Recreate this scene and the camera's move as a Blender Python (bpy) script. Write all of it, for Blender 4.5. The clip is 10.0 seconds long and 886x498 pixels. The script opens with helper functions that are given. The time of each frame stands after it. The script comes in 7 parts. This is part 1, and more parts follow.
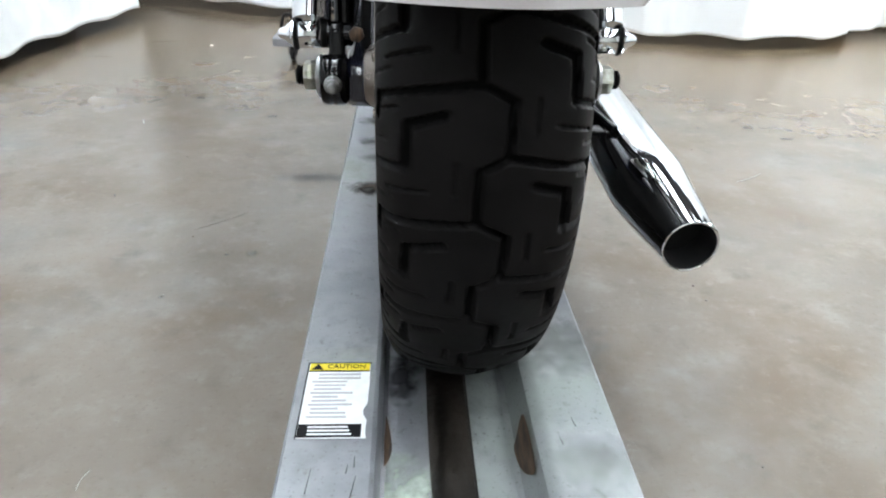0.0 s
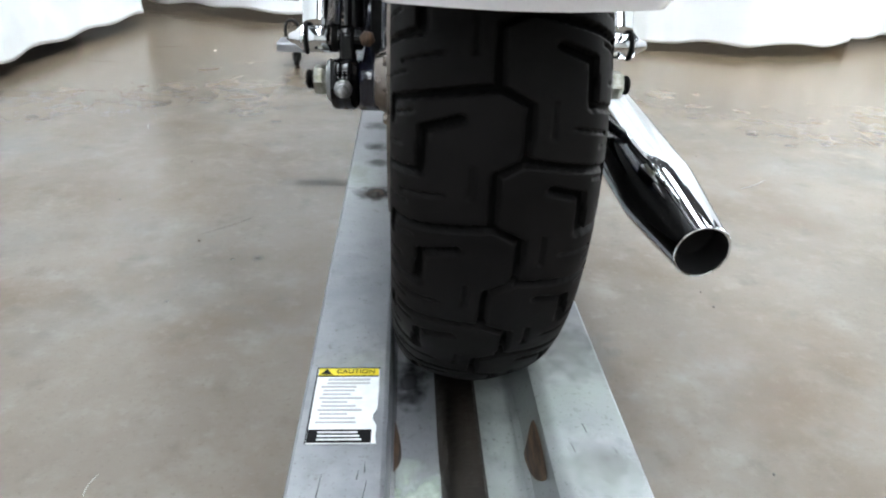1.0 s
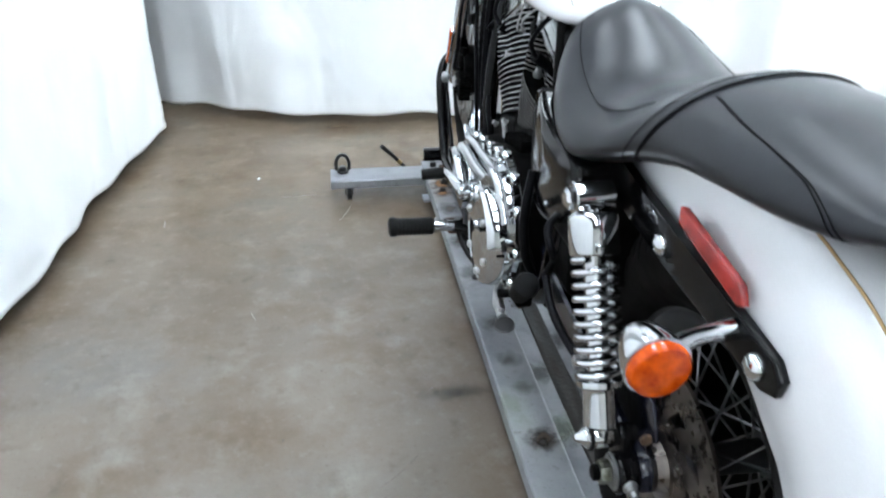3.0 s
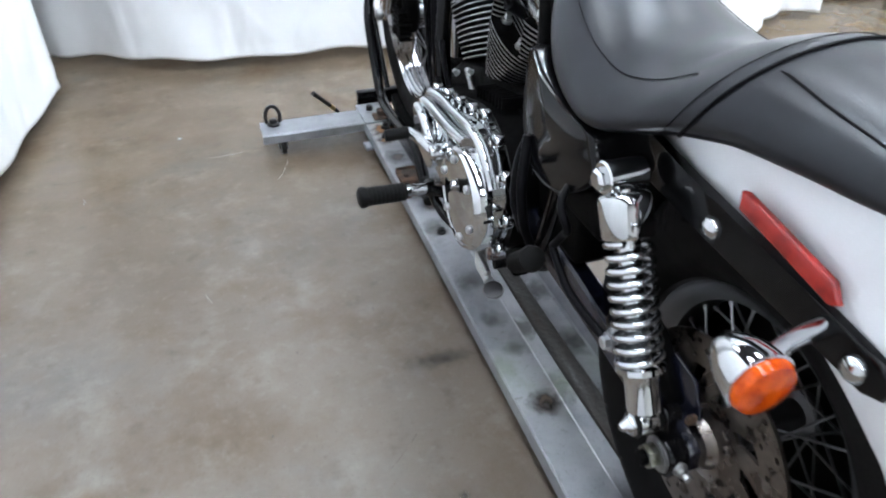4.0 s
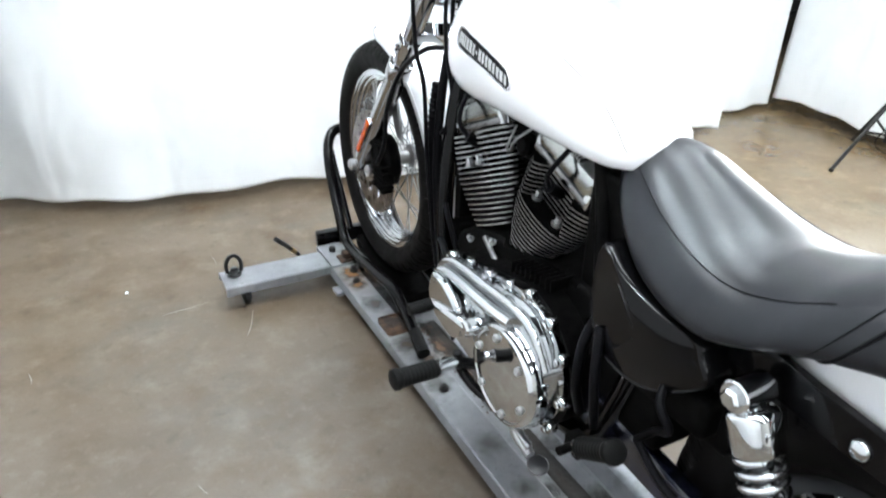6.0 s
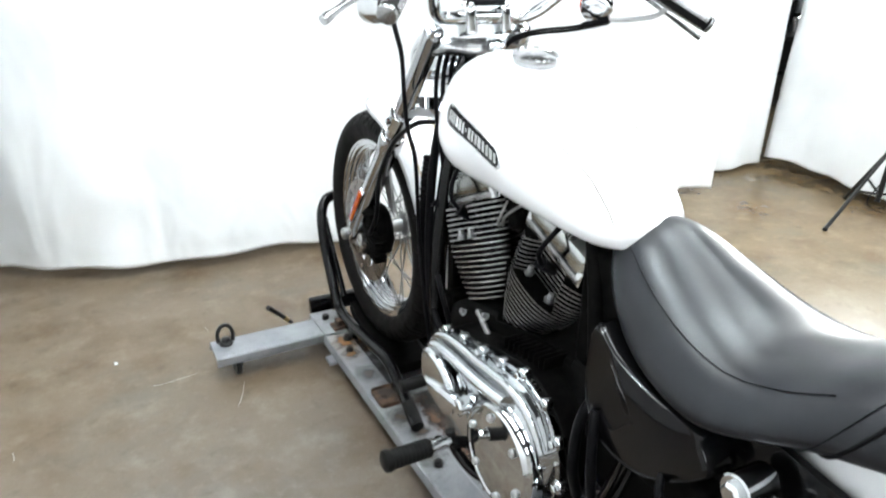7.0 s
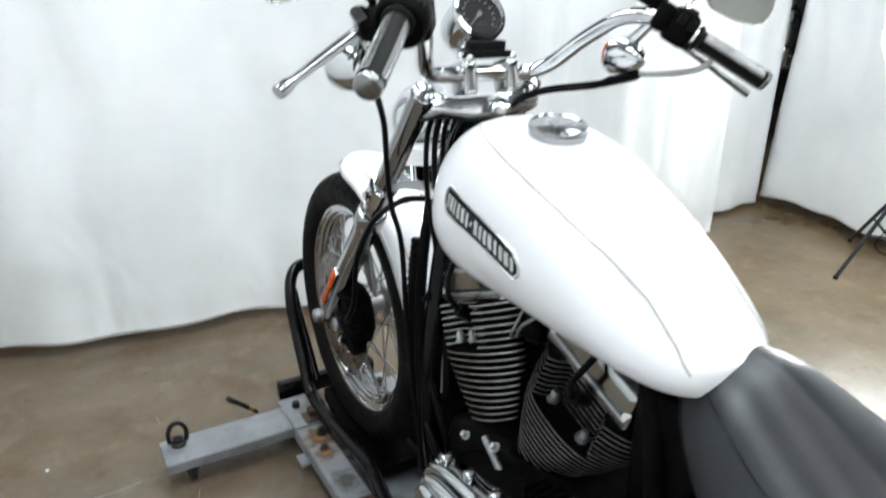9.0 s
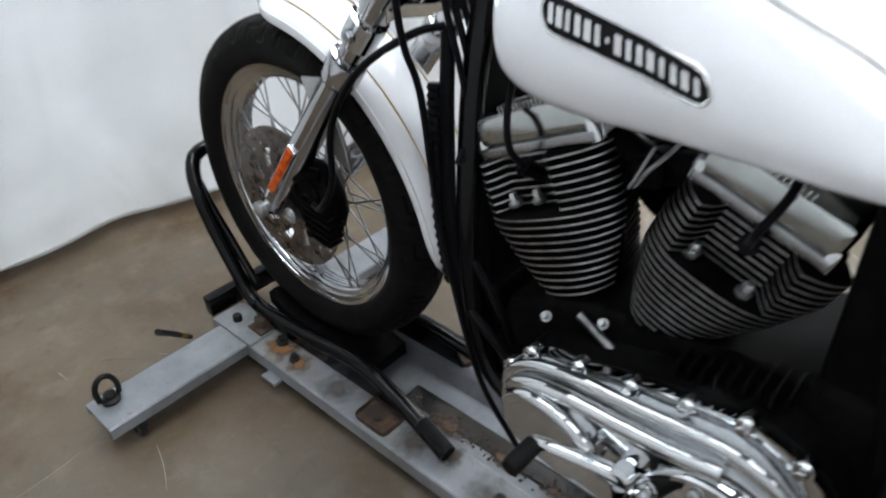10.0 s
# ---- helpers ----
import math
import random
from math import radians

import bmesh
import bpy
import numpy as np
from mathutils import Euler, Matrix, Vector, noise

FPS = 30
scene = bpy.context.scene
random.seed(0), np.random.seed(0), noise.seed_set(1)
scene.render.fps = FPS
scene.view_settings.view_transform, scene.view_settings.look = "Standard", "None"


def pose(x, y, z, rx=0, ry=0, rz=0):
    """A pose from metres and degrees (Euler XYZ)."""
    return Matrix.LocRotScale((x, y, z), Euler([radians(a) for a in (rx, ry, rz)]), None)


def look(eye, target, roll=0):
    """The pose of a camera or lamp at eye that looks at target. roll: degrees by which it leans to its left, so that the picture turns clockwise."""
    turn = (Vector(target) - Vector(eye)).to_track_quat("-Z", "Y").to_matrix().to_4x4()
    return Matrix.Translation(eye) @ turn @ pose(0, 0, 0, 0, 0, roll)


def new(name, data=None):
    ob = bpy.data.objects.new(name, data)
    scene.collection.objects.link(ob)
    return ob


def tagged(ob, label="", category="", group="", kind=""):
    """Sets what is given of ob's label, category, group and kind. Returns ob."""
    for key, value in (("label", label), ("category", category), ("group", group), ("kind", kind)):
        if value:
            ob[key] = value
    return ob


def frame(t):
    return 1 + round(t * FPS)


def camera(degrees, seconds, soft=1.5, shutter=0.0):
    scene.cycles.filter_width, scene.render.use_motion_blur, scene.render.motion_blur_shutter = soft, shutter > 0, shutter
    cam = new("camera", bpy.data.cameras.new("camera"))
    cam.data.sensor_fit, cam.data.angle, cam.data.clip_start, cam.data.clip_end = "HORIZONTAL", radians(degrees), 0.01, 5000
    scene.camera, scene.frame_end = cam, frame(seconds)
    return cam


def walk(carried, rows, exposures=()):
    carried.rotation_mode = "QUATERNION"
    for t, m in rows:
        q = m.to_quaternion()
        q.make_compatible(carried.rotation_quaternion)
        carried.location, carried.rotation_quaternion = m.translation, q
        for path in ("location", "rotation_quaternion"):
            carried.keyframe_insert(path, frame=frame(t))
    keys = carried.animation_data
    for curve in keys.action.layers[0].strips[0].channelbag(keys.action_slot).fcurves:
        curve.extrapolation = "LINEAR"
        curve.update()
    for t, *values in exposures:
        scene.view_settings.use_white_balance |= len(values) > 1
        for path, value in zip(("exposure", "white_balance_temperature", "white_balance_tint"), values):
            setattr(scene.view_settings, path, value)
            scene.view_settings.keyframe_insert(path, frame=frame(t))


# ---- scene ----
cam = camera(63.8, 10.0, soft=2.0, shutter=0.5)
PATH = [
    (0, (-0.049, -0.792, 0.553), (0.058, 0.983, -0.363), 1.8),
    (0.5, (-0.054, -0.788, 0.545), (0.053, 0.993, -0.359), 1.8),
    (1, (-0.060, -0.790, 0.550), (0.048, 0.993, -0.350), 2.0),
    (1.5, (-0.102, -0.851, 0.651), (-0.105, 0.930, -0.259), 2.5),
    (1.8, (-0.159, -0.878, 0.794), (-0.279, 0.841, -0.221), 1.2),
    (2, (-0.214, -0.861, 0.862), (-0.393, 0.850, -0.159), -0.5),
    (2.5, (-0.370, -0.699, 0.977), (-0.377, 1.006, -0.068), -2.5),
    (2.8, (-0.415, -0.629, 0.996), (-0.222, 1.092, -0.004), 0.3),
    (3, (-0.463, -0.620, 1.036), (-0.185, 1.116, 0.083), 0.9),
    (3.2, (-0.514, -0.631, 1.072), (-0.190, 1.044, 0.028), 0.6),
    (4.3, (-0.613, -0.395, 1.080), (-0.049, 1.114, -0.105), -0.1),
    (4.5, (-0.671, -0.362, 1.102), (-0.053, 1.101, -0.114), 0.4),
    (5, (-0.756, -0.287, 1.140), (0.022, 1.128, -0.041), 1.0),
    (5.5, (-0.765, -0.255, 1.166), (0.026, 1.229, 0.083), 0.8),
    (5.7, (-0.789, -0.253, 1.183), (0.041, 1.258, 0.169), 1.7),
    (6.8, (-0.757, -0.233, 1.223), (0.089, 1.373, 0.384), 1.3),
    (7, (-0.759, -0.227, 1.231), (0.113, 1.382, 0.424), 1.1),
    (7.5, (-0.749, -0.205, 1.269), (0.166, 1.441, 0.596), 0.1),
    (8, (-0.736, -0.171, 1.292), (0.282, 1.471, 0.777), 1.0),
    (8.5, (-0.665, -0.042, 1.266), (0.341, 1.589, 0.692), 0.8),
    (9, (-0.639, 0.063, 1.239), (0.306, 1.664, 0.503), 0.8),
    (9.5, (-0.722, 0.253, 1.184), (0.378, 1.631, 0.239), 0.7),
    (10, (-0.730, 0.471, 1.142), (0.463, 1.616, 0.017), -3.2),
]
EXPOSURES = [(0, 0.28, 6320, 10), (1.0, 0.28, 6280, 10), (2.0, 0.18, 6180, 11), (3.2, 0.15, 6020, 9), (4.5, 0.12, 6100, 15), (5.0, 0.28, 6120, 14), (5.7, 0.28, 6250, 11), (6.8, 0.28, 6500, 9), (7.9, 0.25, 6480, 8), (8.5, -0.36, 6460, 8), (9.0, -0.4, 6460, 9), (9.5, -0.5, 6420, 11), (10.0, -0.6, 6380, 12)]
walk(cam, [(t, look(eye, target, roll)) for t, eye, target, roll in PATH], EXPOSURES)

# ---- world and light ----
world = bpy.data.worlds.new("world")
scene.world = world
world.use_nodes = True
world.node_tree.nodes["Background"].inputs[0].default_value = (0.75, 0.8, 0.9, 1)
world.node_tree.nodes["Background"].inputs[1].default_value = 0.05
CEILING = 3.6


# ---- materials ----
def material(name, colour, rough=0.5, metal=0.0, coat=0.0, coat_rough=0.05):
    m = bpy.data.materials.new(name)
    m.use_nodes = True
    b = m.node_tree.nodes["Principled BSDF"]
    b.inputs["Base Color"].default_value = (*colour, 1)
    b.inputs["Roughness"].default_value = rough
    b.inputs["Metallic"].default_value = metal
    b.inputs["Coat Weight"].default_value = coat
    b.inputs["Coat Roughness"].default_value = coat_rough
    return m


def node(m, kind, **values):
    n = m.node_tree.nodes.new(kind)
    for key, value in values.items():
        if isinstance(value, str) and key in ("operation", "blend_type", "feature", "data_type"):
            if key == "operation":
                n.operation = value
            elif key == "blend_type":
                n.blend_type = value
            elif key == "feature":
                n.feature = value
            else:
                n.data_type = value
        else:
            n.inputs[key.replace("_", " ")].default_value = value
    return n


def link(m, a, out, b, into):
    m.node_tree.links.new(a.outputs[out], b.inputs[into])


def bsdf(m):
    return m.node_tree.nodes["Principled BSDF"]


def mottle(m, dark, light, scale, detail=6.0, low=0.35, high=0.65, stretch=None, rough=None):
    """Base colour that wanders between two tones at one scale, roughness too if given."""
    tex = node(m, "ShaderNodeTexCoord")
    where = tex
    out = "Object"
    if stretch:
        mp = node(m, "ShaderNodeMapping")
        mp.inputs["Scale"].default_value = stretch
        link(m, tex, "Object", mp, "Vector")
        where, out = mp, "Vector"
    n = node(m, "ShaderNodeTexNoise", Scale=scale, Detail=detail, Roughness=0.62)
    link(m, where, out, n, "Vector")
    r = m.node_tree.nodes.new("ShaderNodeValToRGB")
    r.color_ramp.elements[0].position, r.color_ramp.elements[1].position = low, high
    r.color_ramp.elements[0].color, r.color_ramp.elements[1].color = (*dark, 1), (*light, 1)
    link(m, n, "Fac", r, "Fac")
    link(m, r, "Color", bsdf(m), "Base Color")
    if rough:
        rr = m.node_tree.nodes.new("ShaderNodeMapRange")
        rr.inputs["From Min"].default_value, rr.inputs["From Max"].default_value = low, high
        rr.inputs["To Min"].default_value, rr.inputs["To Max"].default_value = rough
        link(m, n, "Fac", rr, "Value")
        link(m, rr, "Result", bsdf(m), "Roughness")
    return r, where, out


def over(m, previous, colour, where, out, scale, low, high, amount=1.0, detail=5.0):
    """A second layer of stains over the ramp or mix that came before."""
    n = node(m, "ShaderNodeTexNoise", Scale=scale, Detail=detail, Roughness=0.6)
    link(m, where, out, n, "Vector")
    rr = m.node_tree.nodes.new("ShaderNodeMapRange")
    rr.inputs["From Min"].default_value, rr.inputs["From Max"].default_value = low, high
    rr.inputs["To Max"].default_value = amount
    rr.interpolation_type = "SMOOTHSTEP"
    link(m, n, "Fac", rr, "Value")
    mix = m.node_tree.nodes.new("ShaderNodeMix")
    mix.data_type = "RGBA"
    link(m, rr, "Result", mix, 0)
    m.node_tree.links.new(previous, mix.inputs[6])
    mix.inputs[7].default_value = (*colour, 1)
    m.node_tree.links.new(mix.outputs[2], bsdf(m).inputs["Base Color"])
    return mix.outputs[2]


def bump(m, scale, strength, distance=0.002, detail=4.0):
    tex = node(m, "ShaderNodeTexCoord")
    n = node(m, "ShaderNodeTexNoise", Scale=scale, Detail=detail)
    link(m, tex, "Object", n, "Vector")
    b = node(m, "ShaderNodeBump", Strength=strength, Distance=distance)
    link(m, n, "Fac", b, "Height")
    link(m, b, "Normal", bsdf(m), "Normal")
    return m


def concrete():
    """Sealed workshop concrete: soft brown and grey clouds, fine speckle, a satin sheen."""
    m = material("concrete", (0.2, 0.18, 0.15), 0.27)
    r, w, o = mottle(m, (0.085, 0.066, 0.050), (0.190, 0.161, 0.133), 1.3, 4.0, 0.05, 0.95)
    c = over(m, r.outputs[0], (0.100, 0.069, 0.043), w, o, 3.3, 0.42, 0.72, 0.85, 5.0)
    c = over(m, c, (0.112, 0.108, 0.102), w, o, 2.2, 0.46, 0.74, 0.7, 5.0)
    c = over(m, c, (0.205, 0.182, 0.152), w, o, 9.0, 0.48, 0.80, 0.6, 7.0)
    c = over(m, c, (0.060, 0.046, 0.036), w, o, 17.0, 0.53, 0.84, 0.55, 7.0)
    c = over(m, c, (0.200, 0.180, 0.152), w, o, 38.0, 0.52, 0.80, 0.35, 6.0)
    c = over(m, c, (0.085, 0.066, 0.050), w, o, 130.0, 0.54, 0.80, 0.45, 3.0)
    c = over(m, c, (0.21, 0.19, 0.16), w, o, 190.0, 0.58, 0.85, 0.35, 3.0)
    # yellower towards the right-hand side of the bay
    sep = node(m, "ShaderNodeSeparateXYZ")
    m.node_tree.links.new(w.outputs[o], sep.inputs[0])
    far = m.node_tree.nodes.new("ShaderNodeMapRange")
    far.interpolation_type = "SMOOTHSTEP"
    far.inputs["From Min"].default_value, far.inputs["From Max"].default_value = 0.0, 2.2
    far.inputs["To Max"].default_value = 1.0
    m.node_tree.links.new(sep.outputs[0], far.inputs["Value"])
    tint = m.node_tree.nodes.new("ShaderNodeMix")
    tint.data_type = "RGBA"
    tint.blend_type = "MULTIPLY"
    m.node_tree.links.new(far.outputs["Result"], tint.inputs[0])
    m.node_tree.links.new(c, tint.inputs[6])
    tint.inputs[7].default_value = (1.04, 0.98, 0.80, 1)
    m.node_tree.links.new(tint.outputs[2], bsdf(m).inputs["Base Color"])
    # and browner and slightly darker further ahead, past the front wheel
    worn = m.node_tree.nodes.new("ShaderNodeMapRange")
    worn.interpolation_type = "SMOOTHSTEP"
    worn.inputs["From Min"].default_value, worn.inputs["From Max"].default_value = 0.7, 1.9
    m.node_tree.links.new(sep.outputs[1], worn.inputs["Value"])
    brown = m.node_tree.nodes.new("ShaderNodeMix")
    brown.data_type = "RGBA"
    brown.blend_type = "MULTIPLY"
    m.node_tree.links.new(worn.outputs["Result"], brown.inputs[0])
    m.node_tree.links.new(tint.outputs[2], brown.inputs[6])
    brown.inputs[7].default_value = (0.94, 0.86, 0.73, 1)
    m.node_tree.links.new(brown.outputs[2], bsdf(m).inputs["Base Color"])
    bump(m, 140.0, 0.12, 0.001)
    return m


def cloth():
    m = material("white_cloth", (0.82, 0.83, 0.85), 0.85)
    mottle(m, (0.77, 0.785, 0.80), (0.83, 0.84, 0.85), 2.2, 4.0)
    bsdf(m).inputs["Sheen Weight"].default_value = 0.2
    tex = node(m, "ShaderNodeTexCoord")
    flow = node(m, "ShaderNodeMapping")
    flow.inputs["Scale"].default_value = (1.0, 1.0, 0.55)
    flow.inputs["Rotation"].default_value = (0.3, 0.25, 0.0)
    link(m, tex, "Object", flow, "Vector")
    n = node(m, "ShaderNodeTexNoise", Scale=3.6, Detail=1.5, Distortion=0.6)
    link(m, flow, "Vector", n, "Vector")
    fine = node(m, "ShaderNodeTexNoise", Scale=420.0, Detail=2.0)
    link(m, tex, "Object", fine, "Vector")
    b1 = node(m, "ShaderNodeBump", Strength=0.8, Distance=0.06)
    b2 = node(m, "ShaderNodeBump", Strength=0.15, Distance=0.001)
    link(m, n, "Fac", b1, "Height")
    link(m, fine, "Fac", b2, "Height")
    link(m, b1, "Normal", b2, "Normal")
    link(m, b2, "Normal", bsdf(m), "Normal")
    return m


def steel_paint():
    """Grey hammered paint of the dolly, with oily patches and scuffs."""
    m = material("grey_steel", (0.45, 0.46, 0.48), 0.42, 0.3)
    r, w, o = mottle(m, (0.185, 0.19, 0.21), (0.30, 0.305, 0.325), 7.0, 8.0, rough=(0.34, 0.52))
    c = over(m, r.outputs[0], (0.10, 0.085, 0.065), w, o, 6.0, 0.64, 0.76, 0.55)
    c = over(m, c, (0.27, 0.32, 0.27), w, o, 3.0, 0.48, 0.72, 0.6)
    c = over(m, c, (0.09, 0.08, 0.07), w, o, 60.0, 0.62, 0.76, 0.6)
    c = over(m, c, (0.10, 0.10, 0.105), w, o, 16.0, 0.50, 0.78, 0.55, 7.0)
    over(m, c, (0.07, 0.065, 0.06), w, o, 260.0, 0.60, 0.74, 0.6, 3.0)
    bump(m, 60.0, 0.1, 0.001)
    return m


M = {}
M["concrete"] = concrete()
M["cloth"] = cloth()
M["dolly"] = steel_paint()
M["chrome"] = material("chrome", (0.60, 0.61, 0.62), 0.045, 1.0)
bump(M["chrome"], 9.0, 0.015, 0.002)
M["rim"] = material("rim_chrome", (0.58, 0.59, 0.61), 0.06, 1.0)
bump(M["rim"], 60.0, 0.03, 0.001)
M["spring"] = material("spring_chrome", (0.62, 0.63, 0.65), 0.20, 1.0)
M["spoke"] = material("spoke_steel", (0.26, 0.26, 0.265), 0.28, 0.95)
M["dark_rim"] = material("grey_rim", (0.16, 0.16, 0.165), 0.3, 0.9)
bump(M["dark_rim"], 60.0, 0.08, 0.001)
M["alloy"] = material("cast_alloy", (0.44, 0.44, 0.445), 0.30, 0.95)
mottle(M["alloy"], (0.43, 0.435, 0.44), (0.49, 0.495, 0.50), 40.0)
M["disc"] = material("brake_steel", (0.30, 0.26, 0.235), 0.32, 1.0)
mottle(M["disc"], (0.13, 0.112, 0.100), (0.25, 0.222, 0.200), 30.0, rough=(0.22, 0.38))
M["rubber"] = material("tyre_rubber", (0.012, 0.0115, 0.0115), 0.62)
# near-black for tread grooves: the shade inside them put into the colour
M["groove"] = material("groove_shade_rubber", (0.003, 0.003, 0.003), 0.7)
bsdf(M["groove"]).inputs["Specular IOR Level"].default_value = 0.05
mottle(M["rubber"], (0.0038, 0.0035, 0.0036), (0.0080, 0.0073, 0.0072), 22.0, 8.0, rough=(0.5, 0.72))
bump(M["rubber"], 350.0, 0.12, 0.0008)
M["grip"] = material("grip_rubber", (0.008, 0.008, 0.008), 0.55)
bump(M["grip"], 250.0, 0.15, 0.0008)
M["hose"] = material("cable_sheath", (0.004, 0.004, 0.005), 0.4)
bump(M["hose"], 90.0, 0.1, 0.001)
M["white"] = material("white_pearl_paint", (0.80, 0.80, 0.82), 0.22, 0.0, 0.8, 0.03)
mottle(M["white"], (0.79, 0.79, 0.81), (0.82, 0.82, 0.84), 500.0, 2.0, rough=(0.2, 0.26))
M["stripe"] = material("pinstripe", (0.42, 0.27, 0.11), 0.3, 0.3, 0.6)
M["leather"] = material("seat_vinyl", (0.006, 0.0068, 0.010), 0.27)
mottle(M["leather"], (0.0045, 0.0052, 0.008), (0.008, 0.009, 0.0125), 14.0, rough=(0.30, 0.35))
bump(M["leather"], 320.0, 0.1, 0.001)
M["black"] = material("black_paint", (0.003, 0.003, 0.0035), 0.12, 0.0, 0.12)
bump(M["black"], 12.0, 0.06, 0.002)
M["scraped"] = material("scraped_rust", (0.06, 0.035, 0.02), 0.6)
mottle(M["scraped"], (0.018, 0.011, 0.008), (0.13, 0.075, 0.04), 60.0, stretch=(3.0, 0.4, 1.0))
M["blue_black"] = material("blue_black_paint", (0.006, 0.007, 0.016), 0.22, 0.0, 0.25)
bump(M["blue_black"], 14.0, 0.06, 0.002)
M["dull_zinc"] = material("dull_zinc", (0.30, 0.30, 0.25), 0.38, 1.0)
mottle(M["dull_zinc"], (0.20, 0.20, 0.15), (0.46, 0.46, 0.42), 90.0, rough=(0.28, 0.5))
M["satin"] = material("satin_black", (0.002, 0.002, 0.0025), 0.26)
bsdf(M["satin"]).inputs["Specular IOR Level"].default_value = 0.09
bump(M["satin"], 10.0, 0.06, 0.002)
M["engine"] = material("black_wrinkle", (0.014, 0.014, 0.015), 0.46)
mottle(M["engine"], (0.002, 0.002, 0.0022), (0.006, 0.0058, 0.0055), 45.0, rough=(0.38, 0.58))
bump(M["engine"], 260.0, 0.3, 0.001)
M["fin"] = material("fin_edge", (0.46, 0.46, 0.46), 0.36, 0.9)
mottle(M["fin"], (0.20, 0.20, 0.20), (0.38, 0.38, 0.38), 50.0)
M["orange"] = material("amber_lens", (0.82, 0.135, 0.003), 0.16, 0.0, 0.25, 0.04)
bsdf(M["orange"]).inputs["Specular IOR Level"].default_value = 0.25
mottle(M["orange"], (0.34, 0.030, 0.001), (0.66, 0.092, 0.001), 60.0, 2.0, 0.30, 0.66)
bump(M["orange"], 95.0, 0.35, 0.002, 1.0)
M["red"] = material("red_lens", (0.5, 0.004, 0.005), 0.12, 0.0, 0.12, 0.05)
bsdf(M["red"]).inputs["Specular IOR Level"].default_value = 0.16
mottle(M["red"], (0.24, 0.001, 0.002), (0.52, 0.004, 0.005), 26.0, 2.0, 0.30, 0.72)
bump(M["red"], 70.0, 0.25, 0.002, 1.0)
M["dark_red"] = material("red_reflector", (0.30, 0.016, 0.012), 0.22, 0.0, 0.2, 0.05)
mottle(M["dark_red"], (0.20, 0.010, 0.008), (0.34, 0.020, 0.014), 40.0, 2.0)
M["clear"] = material("ribbed_lens", (0.62, 0.60, 0.58), 0.15, 0.0, 1.0)
mottle(M["clear"], (0.5, 0.47, 0.46), (0.72, 0.70, 0.68), 30.0)
M["rust"] = material("rusty_steel", (0.12, 0.055, 0.025), 0.8)
r_, w_, o_ = mottle(M["rust"], (0.030, 0.018, 0.012), (0.10, 0.052, 0.028), 38.0, 8.0)
over(M["rust"], r_.outputs[0], (0.02, 0.017, 0.014), w_, o_, 17.0, 0.5, 0.65, 0.8)
bump(M["rust"], 120.0, 0.5, 0.002)
M["sludge"] = material("oily_track", (0.02, 0.016, 0.012), 0.5)
mottle(M["sludge"], (0.003, 0.0028, 0.0025), (0.020, 0.014, 0.009), 30.0, 8.0, stretch=(1, 0.2, 1), rough=(0.3, 0.75))
bump(M["sludge"], 90.0, 0.6, 0.003)
M["stain"] = material("burnt_stain", (0.05, 0.035, 0.025), 0.65)
mottle(M["stain"], (0.02, 0.014, 0.01), (0.12, 0.085, 0.06), 45.0, 6.0)
M["pale_scratch"] = material("pale_scratch", (0.26, 0.235, 0.20), 0.5)
M["soot"] = material("soot", (0.004, 0.004, 0.004), 0.9)
M["yellow"] = material("label_yellow", (0.78, 0.62, 0.02), 0.4)
M["paper"] = material("label_white", (0.78, 0.79, 0.80), 0.4)
mottle(M["paper"], (0.70, 0.71, 0.72), (0.82, 0.83, 0.84), 60.0)
M["ink"] = material("label_ink", (0.008, 0.008, 0.009), 0.45)
bsdf(M["ink"]).inputs["Specular IOR Level"].default_value = 0.05
M["rocker"] = material("rocker_chrome", (0.62, 0.64, 0.63), 0.14, 1.0)
mottle(M["rocker"], (0.45, 0.47, 0.46), (0.54, 0.56, 0.55), 25.0)
M["print"] = material("small_print", (0.42, 0.42, 0.44), 0.5)
M["clamp"] = material("satin_clamp", (0.30, 0.30, 0.305), 0.26, 0.95)
mottle(M["clamp"], (0.26, 0.26, 0.265), (0.34, 0.34, 0.345), 40.0)
M["polished"] = material("polished_alloy", (0.42, 0.42, 0.43), 0.14, 1.0)
bump(M["polished"], 30.0, 0.04, 0.001)
M["tank_line"] = material("grey_gold_line", (0.34, 0.31, 0.27), 0.35, 0.2, 0.5)
M["numeral"] = material("dial_print", (0.16, 0.16, 0.165), 0.5)
M["silver"] = material("badge_silver", (0.72, 0.72, 0.72), 0.25, 0.7)
M["dial"] = material("dial_black", (0.006, 0.006, 0.007), 0.5)
bsdf(M["dial"]).inputs["Specular IOR Level"].default_value = 0.15
M["mirror"] = material("mirror_glass", (0.92, 0.93, 0.90), 0.02, 1.0)
M["plaster"] = material("wall_plaster", (0.68, 0.67, 0.63), 0.8)
mottle(M["plaster"], (0.74, 0.74, 0.70), (0.83, 0.83, 0.79), 3.0)
M["roof"] = material("dark_roof", (0.10, 0.10, 0.105), 0.7)
mottle(M["roof"], (0.08, 0.08, 0.085), (0.14, 0.14, 0.145), 2.0)
M["dark"] = material("dark_wall", (0.03, 0.03, 0.032), 0.7)
mottle(M["dark"], (0.02, 0.02, 0.022), (0.05, 0.05, 0.052), 6.0)
M["stand"] = material("stand_black", (0.012, 0.012, 0.012), 0.4)
bump(M["stand"], 100.0, 0.1, 0.001)
M["brass"] = material("brass_fitting", (0.45, 0.30, 0.12), 0.35, 0.9)


